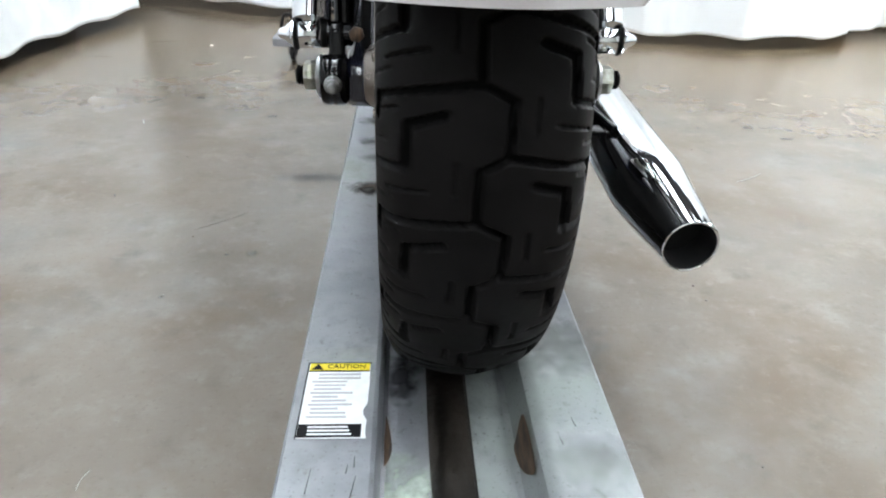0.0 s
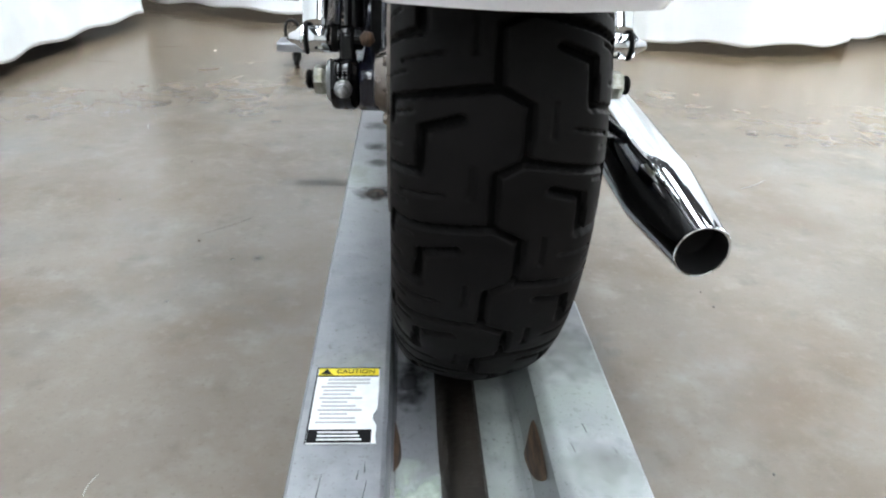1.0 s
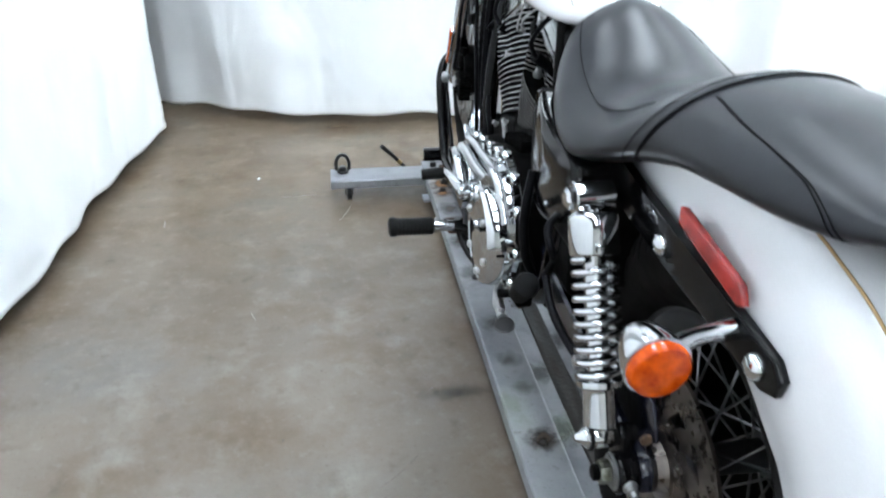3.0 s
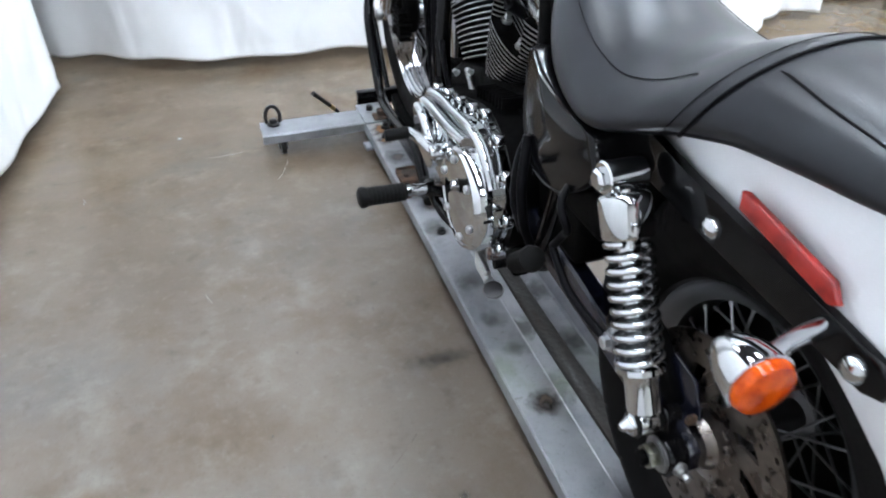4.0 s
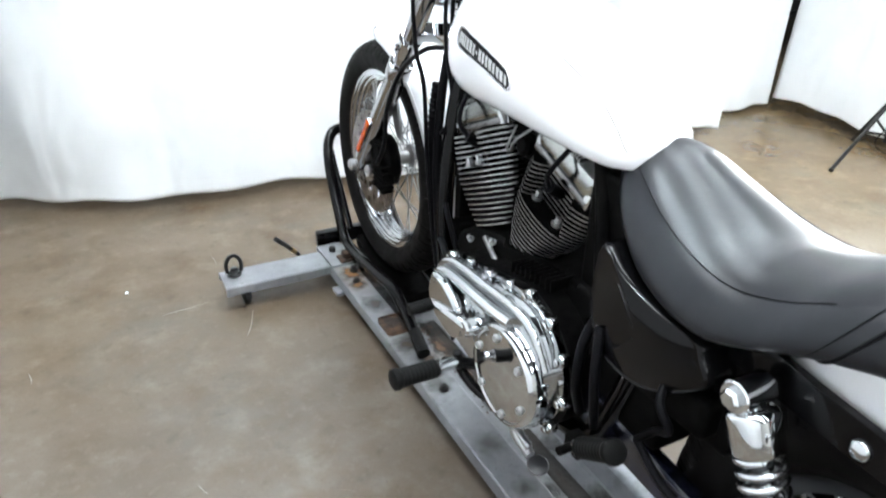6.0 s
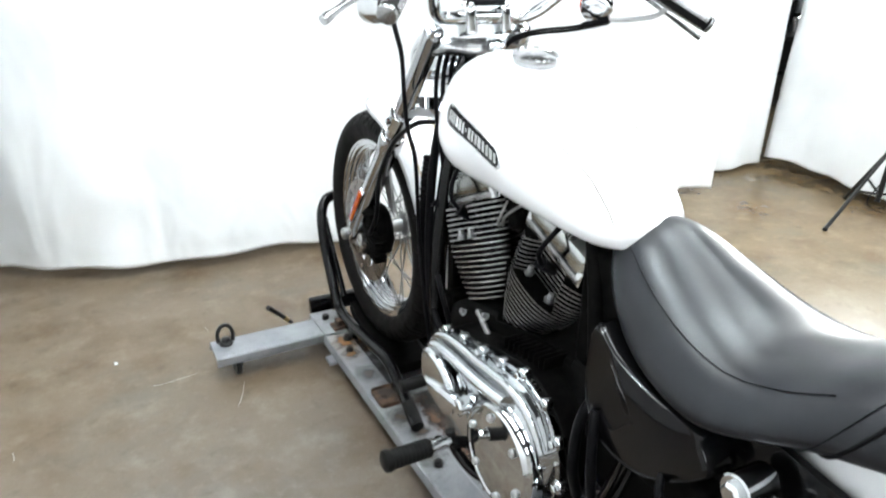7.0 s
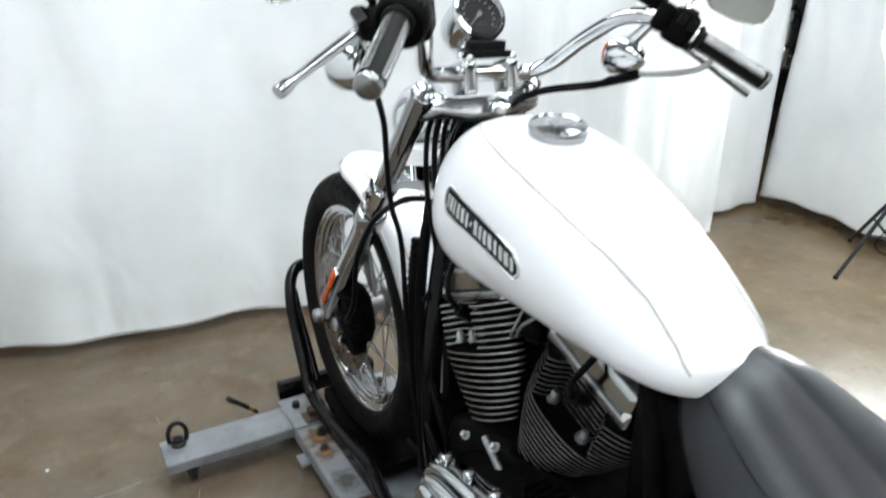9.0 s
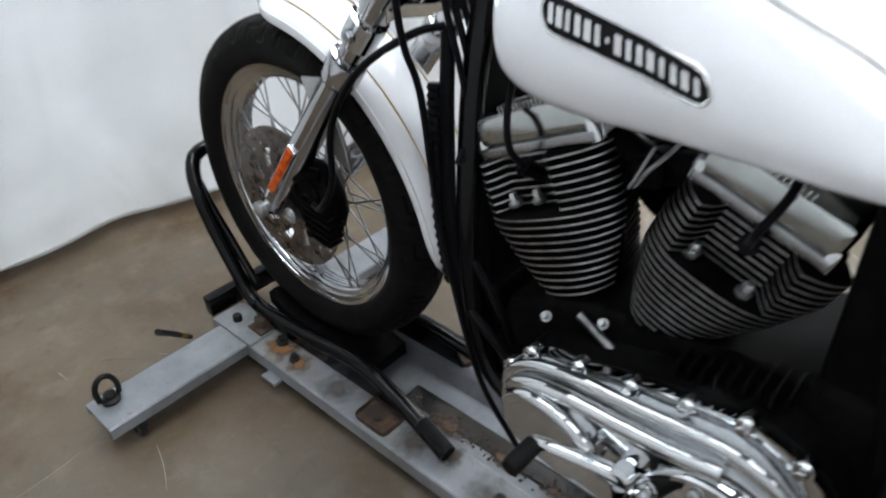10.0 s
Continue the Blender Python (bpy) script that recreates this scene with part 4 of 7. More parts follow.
def wheel(name, c, tyre_r, tyre_half, rim_r, rim_half, cells, around, across, spokes, label):
    hub_w = 0.062 if name == "front_wheel" else 0.07
    bm = bmesh.new()
    lathe(bm, [(0.012, -hub_w), (0.030, -hub_w), (0.034, -hub_w + 0.006), (0.034, -hub_w + 0.012), (0.022, -hub_w + 0.02), (0.020, 0), (0.022, hub_w - 0.02), (0.034, hub_w - 0.012), (0.034, hub_w - 0.006), (0.030, hub_w), (0.012, hub_w)], c, (1, 0, 0), 32)
    w = part(name, bm, M["spoke"], bike, label)
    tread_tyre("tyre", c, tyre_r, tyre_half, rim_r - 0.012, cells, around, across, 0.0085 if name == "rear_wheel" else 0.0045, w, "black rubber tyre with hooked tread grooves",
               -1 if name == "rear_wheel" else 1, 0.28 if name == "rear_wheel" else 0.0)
    bm = bmesh.new()
    h = rim_half
    deep = 0.72 if name == "front_wheel" else 1.0
    prof = [(rim_r - 0.004, -h), (rim_r + 0.002, -h - 0.003), (rim_r + 0.001, -h + 0.003), (rim_r - 0.012 * deep, -h + 0.006), (rim_r - 0.016 * deep, -h + 0.014), (rim_r - 0.038 * deep, -h + 0.022), (rim_r - 0.044 * deep, 0),
            (rim_r - 0.038 * deep, h - 0.022), (rim_r - 0.016 * deep, h - 0.014), (rim_r - 0.012 * deep, h - 0.006), (rim_r + 0.001, h - 0.003), (rim_r + 0.002, h + 0.003), (rim_r - 0.004, h),
            (rim_r - 0.016 * deep, h - 0.003), (rim_r - 0.022 * deep, h - 0.011), (rim_r - 0.045 * deep, h - 0.018), (rim_r - 0.051 * deep, 0), (rim_r - 0.045 * deep, -h + 0.018), (rim_r - 0.022 * deep, -h + 0.011), (rim_r - 0.016 * deep, -h + 0.003)]
    if name == "front_wheel":
        # rolled ribs on the face towards the axle
        prof = prof[:13]
        for k in range(61):
            x = h - 0.003 - (2 * h - 0.006) * k / 60
            q = abs(x) / h
            prof.append((rim_r - 0.051 * deep + 0.038 * deep * max(0, (q - 0.30) / 0.70) ** 1.3 + 0.0032 * math.cos(2 * math.pi * (q - 0.2) / 0.22), x))
    lathe(bm, prof, c, (1, 0, 0), 96, caps=False, closed=True)
    part("rim", bm, M["rim"] if name == "front_wheel" else M["dark_rim"], w, "polished laced wheel rim" if name == "front_wheel" else "dull grey laced wheel rim")
    # crossed spokes, one mesh for each of the four lacings
    kinds = []
    for side in (-1, 1):
        for lean in (-1, 1):
            bm = bmesh.new()
            a = Vector((side * (hub_w - 0.009), lean * 0.030, -0.006))
            b = Vector((side * 0.010, lean * -0.052, -(rim_r - 0.048 * deep)))
            tube(bm, [a, b], 0.0019, 6)
            q = b + (a - b).normalized() * 0.016
            tube(bm, [b, q], 0.0036, 6)
            kinds.append(to_mesh("spoke", bm, M["spoke"]))
    for k in range(spokes):
        ob = under(new("spoke", kinds[(k % 2) * 2 + (k // 2) % 2]), w)
        ob.location = Vector(ob.location) + c
        ob.rotation_euler = (2 * math.pi * k / spokes, 0, 0)
    return w


def disc(c, x, r0, r1, parent, label):
    """Brake rotor with slots and drilled holes that go through it."""
    nr, na = 30, 300
    bm = bmesh.new()

    def open_at(r, a):
        f = (r - r0) / (r1 - r0)
        k = a / (2 * math.pi) * 10
        sweep = (k - f * 0.9) % 1.0
        if 0.16 < f < 0.52 and 0.25 < sweep < 0.62:
            return True
        for rr, n, off in ((0.66, 20, 0.0), (0.78, 20, 0.33), (0.90, 20, 0.66)):
            q = (a / (2 * math.pi) * n + off) % 1.0 - 0.5
            if math.hypot((f - rr) * (r1 - r0), q * 2 * math.pi / n * r) < 0.0036:
                return True
        return False
    rs = [r0 + (r1 - r0) * i / nr for i in range(nr + 1)]
    t = 0.0025
    front, back = {}, {}
    keep = set()
    for i in range(nr):
        for k in range(na):
            if not open_at((rs[i] + rs[i + 1]) / 2, 2 * math.pi * (k + 0.5) / na):
                keep.add((i, k))

    def vert(store, i, k, xx):
        k %= na
        if (i, k) not in store:
            a = 2 * math.pi * k / na
            store[(i, k)] = bm.verts.new((xx, c.y + rs[i] * math.cos(a), c.z + rs[i] * math.sin(a)))
        return store[(i, k)]
    for i, k in keep:
        for store, xx in ((front, x - t), (back, x + t)):
            bm.faces.new([vert(store, *q, xx) for q in ((i, k), (i + 1, k), (i + 1, k + 1), (i, k + 1))])
        for (di, dk), (p, q) in {(-1, 0): ((i, k), (i, k + 1)), (1, 0): ((i + 1, k), (i + 1, k + 1)), (0, -1): ((i, k), (i + 1, k)), (0, 1): ((i, k + 1), (i + 1, k + 1))}.items():
            other = (i + di, (k + dk) % na)
            if other not in keep:
                bm.faces.new([vert(front, *p, x - t), vert(front, *q, x - t), vert(back, *q, x + t), vert(back, *p, x + t)])
    return part("brake_disc", bm, M["disc"], parent, label)


rear_wheel = wheel("rear_wheel", RA, 0.327, 0.082, 0.214, 0.045, 20, 1500, 170, 40, "rear wire wheel with a wide black tyre")
front_wheel = wheel("front_wheel", FA, 0.336, 0.054, 0.262, 0.038, 22, 1100, 90, 40, "front wire wheel in the chock")
disc(RA, XR - 0.0860, 0.055, 0.146, rear_wheel, "drilled steel rear brake disc")
disc(FA, -0.062, 0.055, 0.146, front_wheel, "drilled steel front brake disc")
for c, x, w in ((RA, XR - 0.082, rear_wheel), (FA, -0.058, front_wheel)):
    bm = bmesh.new()
    lathe(bm, [(0.02, 0), (0.058, 0), (0.060, -0.004), (0.05, -0.008), (0.036, -0.010), (0.03, -0.022), (0.018, -0.024)], (x, c.y, c.z), (1, 0, 0), 30)
    for k in range(5):
        a = 2 * math.pi * k / 5
        bolt(bm, (x - 0.007, c.y + 0.052 * math.cos(a), c.z + 0.052 * math.sin(a)), (-1, 0, 0), 0.006, 0.006)
    part("disc_carrier", bm, M["disc"], w, "dull steel brake disc carrier")
# right-hand pulley of the rear wheel
bm = bmesh.new()
lathe(bm, [(0.03, 0), (0.160, 0), (0.163, 0.01), (0.163, 0.03), (0.160, 0.034), (0.03, 0.034)], (XR + 0.078, 0, RA.z), (1, 0, 0), 48)
part("belt_pulley", bm, M["engine"], rear_wheel, "black rear belt pulley")
# dark disc added to keep the gaps between the spokes black
bm = bmesh.new()
arc = [radians(10 * k) for k in range(36)]
prism(bm, [(0.236 * math.cos(a), RA.z + 0.236 * math.sin(a)) for a in arc], XR + 0.074, XR + 0.0775)
part("belt_guard", bm, M["engine"], rear_wheel, "black disc added behind the spokes to block the view through")


# ---- rear end ----
def rear_fender():
    prof = spline([(0.30, 0.690), (0.22, 0.735), (0.12, 0.772), (0.0, 0.793), (-0.10, 0.792), (-0.19, 0.770), (-0.265, 0.728), (-0.325, 0.665), (-0.362, 0.590), (-0.374, 0.534), (-0.371, 0.492)], 5)
    prof = [(p.x, p.y) for p in prof]
    n = len(prof)
    bm = bmesh.new()
    loops = []
    for i, (y, z) in enumerate(prof):
        a, b = prof[max(0, i - 1)], prof[min(n - 1, i + 1)]
        t = Vector((b[0] - a[0], b[1] - a[1])).normalized()
        nr = Vector((t.y, -t.x))
        if nr.dot(Vector((y, z - RA.z))) < 0:
            nr = -nr
        f = i / (n - 1)
        w = (0.090 + 0.019 * min(1, f * 1.6)) * (1 - 0.10 * max(0.0, (f - 0.78) / 0.22))
        corner = max(0.0, (f - 0.90) / 0.10)
        w *= 1 - 0.13 * (1 - math.sqrt(max(0.0, 1 - corner * corner)))
        skirt = 0.088 + 0.076 * math.sin(math.pi * min(1, f * 1.02)) if f < 0.9 else 0.110
        tip = max(0.0, (f - 0.82) / 0.18)
        skirt = skirt * (1 - tip) + 0.052 * tip
        sec = [(-w * (1 - 0.10 * tip), -skirt), (-w, -skirt * 0.62), (-w * 0.995, -0.040 * (1 - 0.35 * tip)), (-w * 0.95, -0.018), (-w * 0.82, -0.005), (-w * 0.55, 0.004), (-w * 0.25, 0.008), (0, 0.009)]
        sec = sec + [(-x, h) for x, h in sec[-2::-1]]
        outer = [(XR + x, y + nr.x * h, z + nr.y * h + 0.2 * tip * min(0, h)) for x, h in sec]
        inner = [(XR + x * 0.975, y + nr.x * (h - 0.003), z + nr.y * (h - 0.003) + 0.2 * tip * min(0, h)) for x, h in sec]
        loops.append(outer + inner[::-1])
    rings(bm, loops)
    return bm, prof


bm, FENDER = rear_fender()
fender = part("rear_fender", bm, M["white"], bike, "white painted rear fender with gold pinstripes", 50)


def fender_stripe(prof, x, lo, hi, rise, r, parent):
    n = len(prof)
    pts = []
    for i in range(int(lo * n), int(hi * n)):
        y, z = prof[i]
        a, b = prof[max(0, i - 1)], prof[min(n - 1, i + 1)]
        t = Vector((b[0] - a[0], b[1] - a[1])).normalized()
        nr = Vector((t.y, -t.x))
        if nr.dot(Vector((y, z - 0.4))) < 0:
            nr = -nr
        half = float(np.interp(i / n, [0, 0.5, 0.64, 0.76, 1], [0.092, 0.088, 0.079, 0.066, 0.051]))
        wide = 0.090 + 0.019 * min(1, i / n * 1.6)
        drop = rise + float(np.interp(half / wide, [0, 0.25, 0.55, 0.82, 0.95, 0.995], [0.009, 0.008, 0.004, -0.005, -0.018, -0.040]))
        pts.append((XR + x * half, y + nr.x * drop, z + nr.y * drop))
    bm = bmesh.new()
    tube(bm, pts, r, 6)
    return part("pinstripe", bm, M["stripe"], parent, "gold pinstripe")


for s in (-1, 1):
    fender_stripe(FENDER, s, 0.24, 0.985, 0.0006, 0.0016, fender)

# struts
for s in (-1, 1):
    bm = bmesh.new()
    out = [(0.40, 0.742), (0.28, 0.722), (0.10, 0.696), (-0.08, 0.678), (-0.182, 0.668), (-0.198, 0.655), (-0.194, 0.636), (-0.174, 0.628), (-0.06, 0.636), (0.06, 0.642), (0.20, 0.655), (0.30, 0.668), (0.40, 0.690)]
    prism(bm, out, XR + s * 0.106, XR + s * 0.118, 0.004)
    strut = part("fender_strut", bm, M["black"], bike, "gloss black fender strut")
    for y, z in ((0.044, 0.660), (-0.162, 0.646)):
        bm = bmesh.new()
        lathe(bm, [(0.013, 0), (0.013, 0.003), (0.011, 0.006), (0.006, 0.009)], (XR + s * 0.118, y, z), (s, 0, 0), 20)
        part("strut_bolt", bm, M["chrome"], strut, "chrome dome bolt")
    # side reflector on the fender
    bm = bmesh.new()
    prism(bm, [(0.012, 0.702), (0.014, 0.722), (0.006, 0.724), (-0.116, 0.704), (-0.128, 0.687), (-0.118, 0.681)], XR + s * 0.112, XR + s * 0.121, 0.003)
    part("side_reflector", bm, M["dark_red"], bike, "long red side reflector")


def shock(s):
    top, low = Vector((XR + s * 0.160, 0.160, 0.669)), Vector((XR + s * 0.164, 0.022, 0.400))
    d = (low - top).normalized()
    total = (low - top).length
    bm = bmesh.new()
    lathe(bm, [(0.008, 0), (0.0145, 0), (0.0145, total)], top + d * 0.0, d, 16)
    body = part("shock_absorber", bm, M["chrome"], bike, "chrome rear shock absorber with an open spring")
    bm = bmesh.new()
    lathe(bm, [(0.012, -0.026), (0.019, -0.026), (0.021, -0.024), (0.021, 0.024), (0.019, 0.026), (0.012, 0.026)], top, (1, 0, 0), 28)
    lathe(bm, [(0.008, 0.0), (0.014, 0.0), (0.014, 0.006), (0.010, 0.010)], top + Vector((s * 0.026, 0, 0)), (s, 0, 0), 6)
    part("top_eye", bm, M["chrome"], body, "chrome upper mount with its bolt")
    bm = bmesh.new()
    lathe(bm, [(0.012, 0.018), (0.027, 0.020), (0.031, 0.024), (0.032, 0.03), (0.032, 0.070), (0.0305, 0.073), (0.026, 0.073)], top, d, 32)
    part("upper_cover", bm, M["chrome"], body, "chrome upper cover")
    bm = bmesh.new()
    pts = []
    u = d.orthogonal().normalized()
    v = d.cross(u)
    turns = 9.5
    for k in range(int(turns * 18) + 1):
        f = k / (turns * 18)
        a = 2 * math.pi * turns * f
        pts.append(top + d * (0.077 + 0.154 * f) + (u * math.cos(a) + v * math.sin(a)) * 0.0265)
    tube(bm, pts, 0.0046, 10)
    part("spring", bm, M["spring"], body, "chrome coil spring")
    bm = bmesh.new()
    lathe(bm, [(0.014, 0.228), (0.030, 0.230), (0.030, 0.237), (0.023, 0.241), (0.0215, 0.248), (0.0215, 0.288), (0.017, 0.293), (0.010, 0.294)], top, d, 28)
    part("lower_body", bm, M["chrome"], body, "chrome lower body")
    bm = bmesh.new()
    lathe(bm, [(0.006, -0.012), (0.0145, -0.012), (0.0155, -0.0105), (0.0155, 0.0125), (0.0145, 0.014), (0.006, 0.014)], low, (s, 0, 0), 28)
    part("lower_eye", bm, M["chrome"], body, "chrome lower mount")
    for prof in ([(0.006, 0.014), (0.0170, 0.0142), (0.0178, 0.016), (0.0170, 0.0182), (0.006, 0.0184)], [(0.006, -0.018), (0.0145, -0.018), (0.0150, -0.012), (0.006, -0.012)]):
        bm = bmesh.new()
        lathe(bm, prof, low, (s, 0, 0), 24)
        part("bushing", bm, M["grip"], body, "black rubber bushing")
    bm = bmesh.new()
    lathe(bm, [(0.0150, 0.0184), (0.0150, 0.0205), (0.0120, 0.0225), (0.0115, 0.0245), (0.0075, 0.0285), (0.0060, 0.0330), (0.0035, 0.0360), (0.001, 0.0365)], low, (s, 0, 0), 20)
    part("acorn_nut", bm, M["rim"], body, "bright pointed nut")


shock(-1)
shock(1)


# swing arm, axle ends
for s in (-1, 1):
    bm = bmesh.new()
    loops = []
    for y, z, h, w in ((0.56, 0.405, 0.036, 0.016), (0.40, 0.392, 0.030, 0.016), (0.20, 0.374, 0.024, 0.016), (0.05, 0.356, 0.022, 0.0165), (0.008, 0.352, 0.021, 0.0165), (-0.012, 0.351, 0.018, 0.0160), (-0.020, 0.351, 0.011, 0.013)):
        loops.append([(XR + s * 0.1075 + dx, y, z + dz) for dx, dz in ((-w, -h), (-w * 0.7, -h - 0.004), (w * 0.7, -h - 0.004), (w, -h), (w, h), (w * 0.7, h + 0.004), (-w * 0.7, h + 0.004), (-w, h))])
    rings(bm, loops)
    arm_ob = part("swing_arm", bm, M["blue_black"], bike, "blue-black painted swing arm")
    # gusset rising beside the disc
    bm = bmesh.new()
    prism(bm, [(-0.006, 0.368), (0.012, 0.412), (0.030, 0.438), (0.075, 0.445), (0.105, 0.400), (0.090, 0.366)], XR + s * 0.0925, XR + s * 0.098, 0.002)
    part("gusset", bm, M["blue_black"], arm_ob)
    # lug that carries the shock, with its stud
    bm = bmesh.new()
    prism(bm, hull([(0.020, 0.362, 0.020), (0.022, 0.400, 0.0145)], 6), XR + s * 0.127, XR + s * 0.144, 0.004)
    lathe(bm, [(0.010, 0.118), (0.0125, 0.120), (0.0125, 0.152)], (XR, 0.022, 0.400), (s, 0, 0), 20)
    part("shock_lug", bm, M["black"], arm_ob, "gloss black shock mount lug")
    bm = bmesh.new()
    lathe(bm, [(0.004, 0.0), (0.0085, 0.001), (0.0085, 0.006), (0.004, 0.009)], (XR + s * 0.113, 0.006, 0.404), (0, -1, 0), 6)
    part("lug_bolt", bm, M["scraped"], arm_ob, "rusty bolt head")
    bm = bmesh.new()
    lathe(bm, [(0.012, 0.123), (0.0255, 0.124), (0.0275, 0.127), (0.0278, 0.136), (0.0270, 0.139), (0.0278, 0.142), (0.0272, 0.149), (0.0245, 0.152), (0.012, 0.152)], (XR, 0, RA.z - 0.005), (s, 0, 0), 36)
    part("axle_carrier", bm, M["black"], arm_ob, "round gloss black axle carrier")
    for a, b, r in ((0.152, 0.1545, 0.0235), (0.1545, 0.157, 0.0205)):
        bm = bmesh.new()
        lathe(bm, [(0.010, a), (r - 0.0006, a), (r, a + 0.0007), (r, b - 0.0007), (r - 0.0006, b), (0.010, b)], (XR, 0, RA.z - 0.001), (s, 0, 0), 30)
        part("washer", bm, M["fin"], arm_ob, "bare steel washer")
    bm = bmesh.new()
    lathe(bm, [(0.0150, 0.157), (0.0165, 0.159), (0.0165, 0.168), (0.0150, 0.171), (0.010, 0.171)], (XR, 0, RA.z), (s, 0, 0), 6)
    part("axle_nut", bm, M["dull_zinc"], arm_ob, "dull steel axle nut")
    bm = bmesh.new()
    lathe(bm, [(0.0095, 0.171), (0.0105, 0.172), (0.0105, 0.1735), (0.0092, 0.1745), (0.0105, 0.1755), (0.0105, 0.178), (0.008, 0.180)], (XR, 0, RA.z), (s, 0, 0), 18)
    part("axle_end", bm, M["engine"], arm_ob, "dark threaded axle end")
    bm = bmesh.new()
    lathe(bm, [(0.0100, 0.0), (0.0100, 0.003), (0.0085, 0.005), (0.0072, 0.006), (0.0072, 0.011), (0.0050, 0.013), (0.0045, 0.020), (0.003, 0.021)], (XR + s * 0.138, -0.0245, RA.z - 0.004), (0, -1, 0), 18)
    part("adjuster_cap", bm, M["fin"], arm_ob, "steel chain adjuster cap")

# rear caliper and its bracket
bm = bmesh.new()
prism(bm, [(0.03, 0.34), (0.05, 0.40), (0.10, 0.455), (0.155, 0.47), (0.17, 0.43), (0.13, 0.37), (0.06, 0.325)], XR - 0.112, XR - 0.089, 0.005)
cal = part("rear_caliper", bm, M["engine"], bike, "black rear brake caliper")
bm = bmesh.new()
prism(bm, [(0.085, 0.39), (0.10, 0.46), (0.15, 0.475), (0.175, 0.44), (0.15, 0.40)], XR - 0.146, XR - 0.122, 0.008)
part("caliper_body", bm, M["black"], cal)
for y, z in ((0.11, 0.445), (0.14, 0.415)):
    bm = bmesh.new()
    bolt(bm, (XR - 0.146, y, z), (-1, 0, 0), 0.008, 0.01)
    part("caliper_bolt", bm, M["chrome"], cal, "chrome caliper bolt")


# tail lamp
def tail_lamp():
    c = Vector((0.012, -0.392, 0.585))
    back = Vector((0, -0.94, -0.16)).normalized()
    right = Vector((1, 0, -0.055))
    right = (right - back * right.dot(back)).normalized()
    up = right.cross(back)
    if up.z < 0:
        up = -up

    def ring(w, h, depth, lift=0.0, pinch=0.0):
        out = []
        for k in range(48):
            a = 2 * math.pi * k / 48
            e = 2 / 3.4
            x = w * math.copysign(abs(math.cos(a)) ** e, math.cos(a))
            z = h * math.copysign(abs(math.sin(a)) ** e, math.sin(a))
            x *= 1 - pinch * (abs(z) / h) ** 2
            out.append(c + right * x + up * (z + lift) + back * depth)
        return out
    bm = bmesh.new()
    rings(bm, [ring(0.066, 0.063, -0.03), ring(0.0705, 0.0675, -0.012), ring(0.069, 0.066, -0.004)])
    lamp = part("tail_lamp", bm, M["black"], bike, "red tail lamp with a ribbed clear window, unlit")
    bm = bmesh.new()
    rings(bm, [ring(0.068, 0.065, -0.008), ring(0.069, 0.066, 0.004, 0, 0.05), ring(0.067, 0.062, 0.014, -0.002, 0.10), ring(0.052, 0.040, 0.036, -0.016, 0.10), ring(0.046, 0.034, 0.041, -0.018, 0.12), ring(0.020, 0.014, 0.0435, -0.018), ring(0.006, 0.004, 0.0437, -0.018)])
    part("lens", bm, M["red"], lamp, "red faceted lens", 22)
    for i in range(5):
        for k in range(3):
            x, z = -0.036 + 0.018 * i, -0.040 + 0.013 * k
            bm = bmesh.new()
            p = c + right * x + up * z + back * 0.0425
            lathe(bm, [(0.0078, 0.0), (0.0060, 0.0018), (0.0006, 0.0030)], p, back, 6)
            part("facet", bm, M["red"], lamp)
    bm = bmesh.new()
    o = c + up * 0.046 + back * 0.024 + right * 0.0
    tilt = (up * 0.85 - back * 0.52).normalized()
    nrm = right.cross(tilt).normalized()
    if nrm.dot(back) < 0:
        nrm = -nrm
    q = [o + right * sx * (0.040 if sz > 0 else 0.046) + tilt * sz * 0.0140 + nrm * 0.011 for sx, sz in ((-1, -1), (1, -1), (1, 1), (-1, 1))]
    w0 = [p - nrm * 0.012 for p in q]
    rings(bm, [w0, q])
    part("window", bm, M["clear"], lamp, "ribbed clear plate-light window")
    for k in range(17):
        f = -0.044 + 0.088 * k / 16
        bm = bmesh.new()
        tube(bm, [o + right * f * 0.98 - tilt * 0.0132 + nrm * 0.011, o + right * f * 0.87 + tilt * 0.0132 + nrm * 0.011], 0.0017, 6)
        part("window_rib", bm, M["clear"], lamp)
    for s in (-1, 1):
        bm = bmesh.new()
        o2 = c + right * s * 0.061 + back * 0.004
        tube(bm, [o2 + up * 0.018, o2 + up * 0.006], 0.003, 8)
        part("lens_screw", bm, M["chrome"], lamp, "chrome lens screw")


tail_lamp()


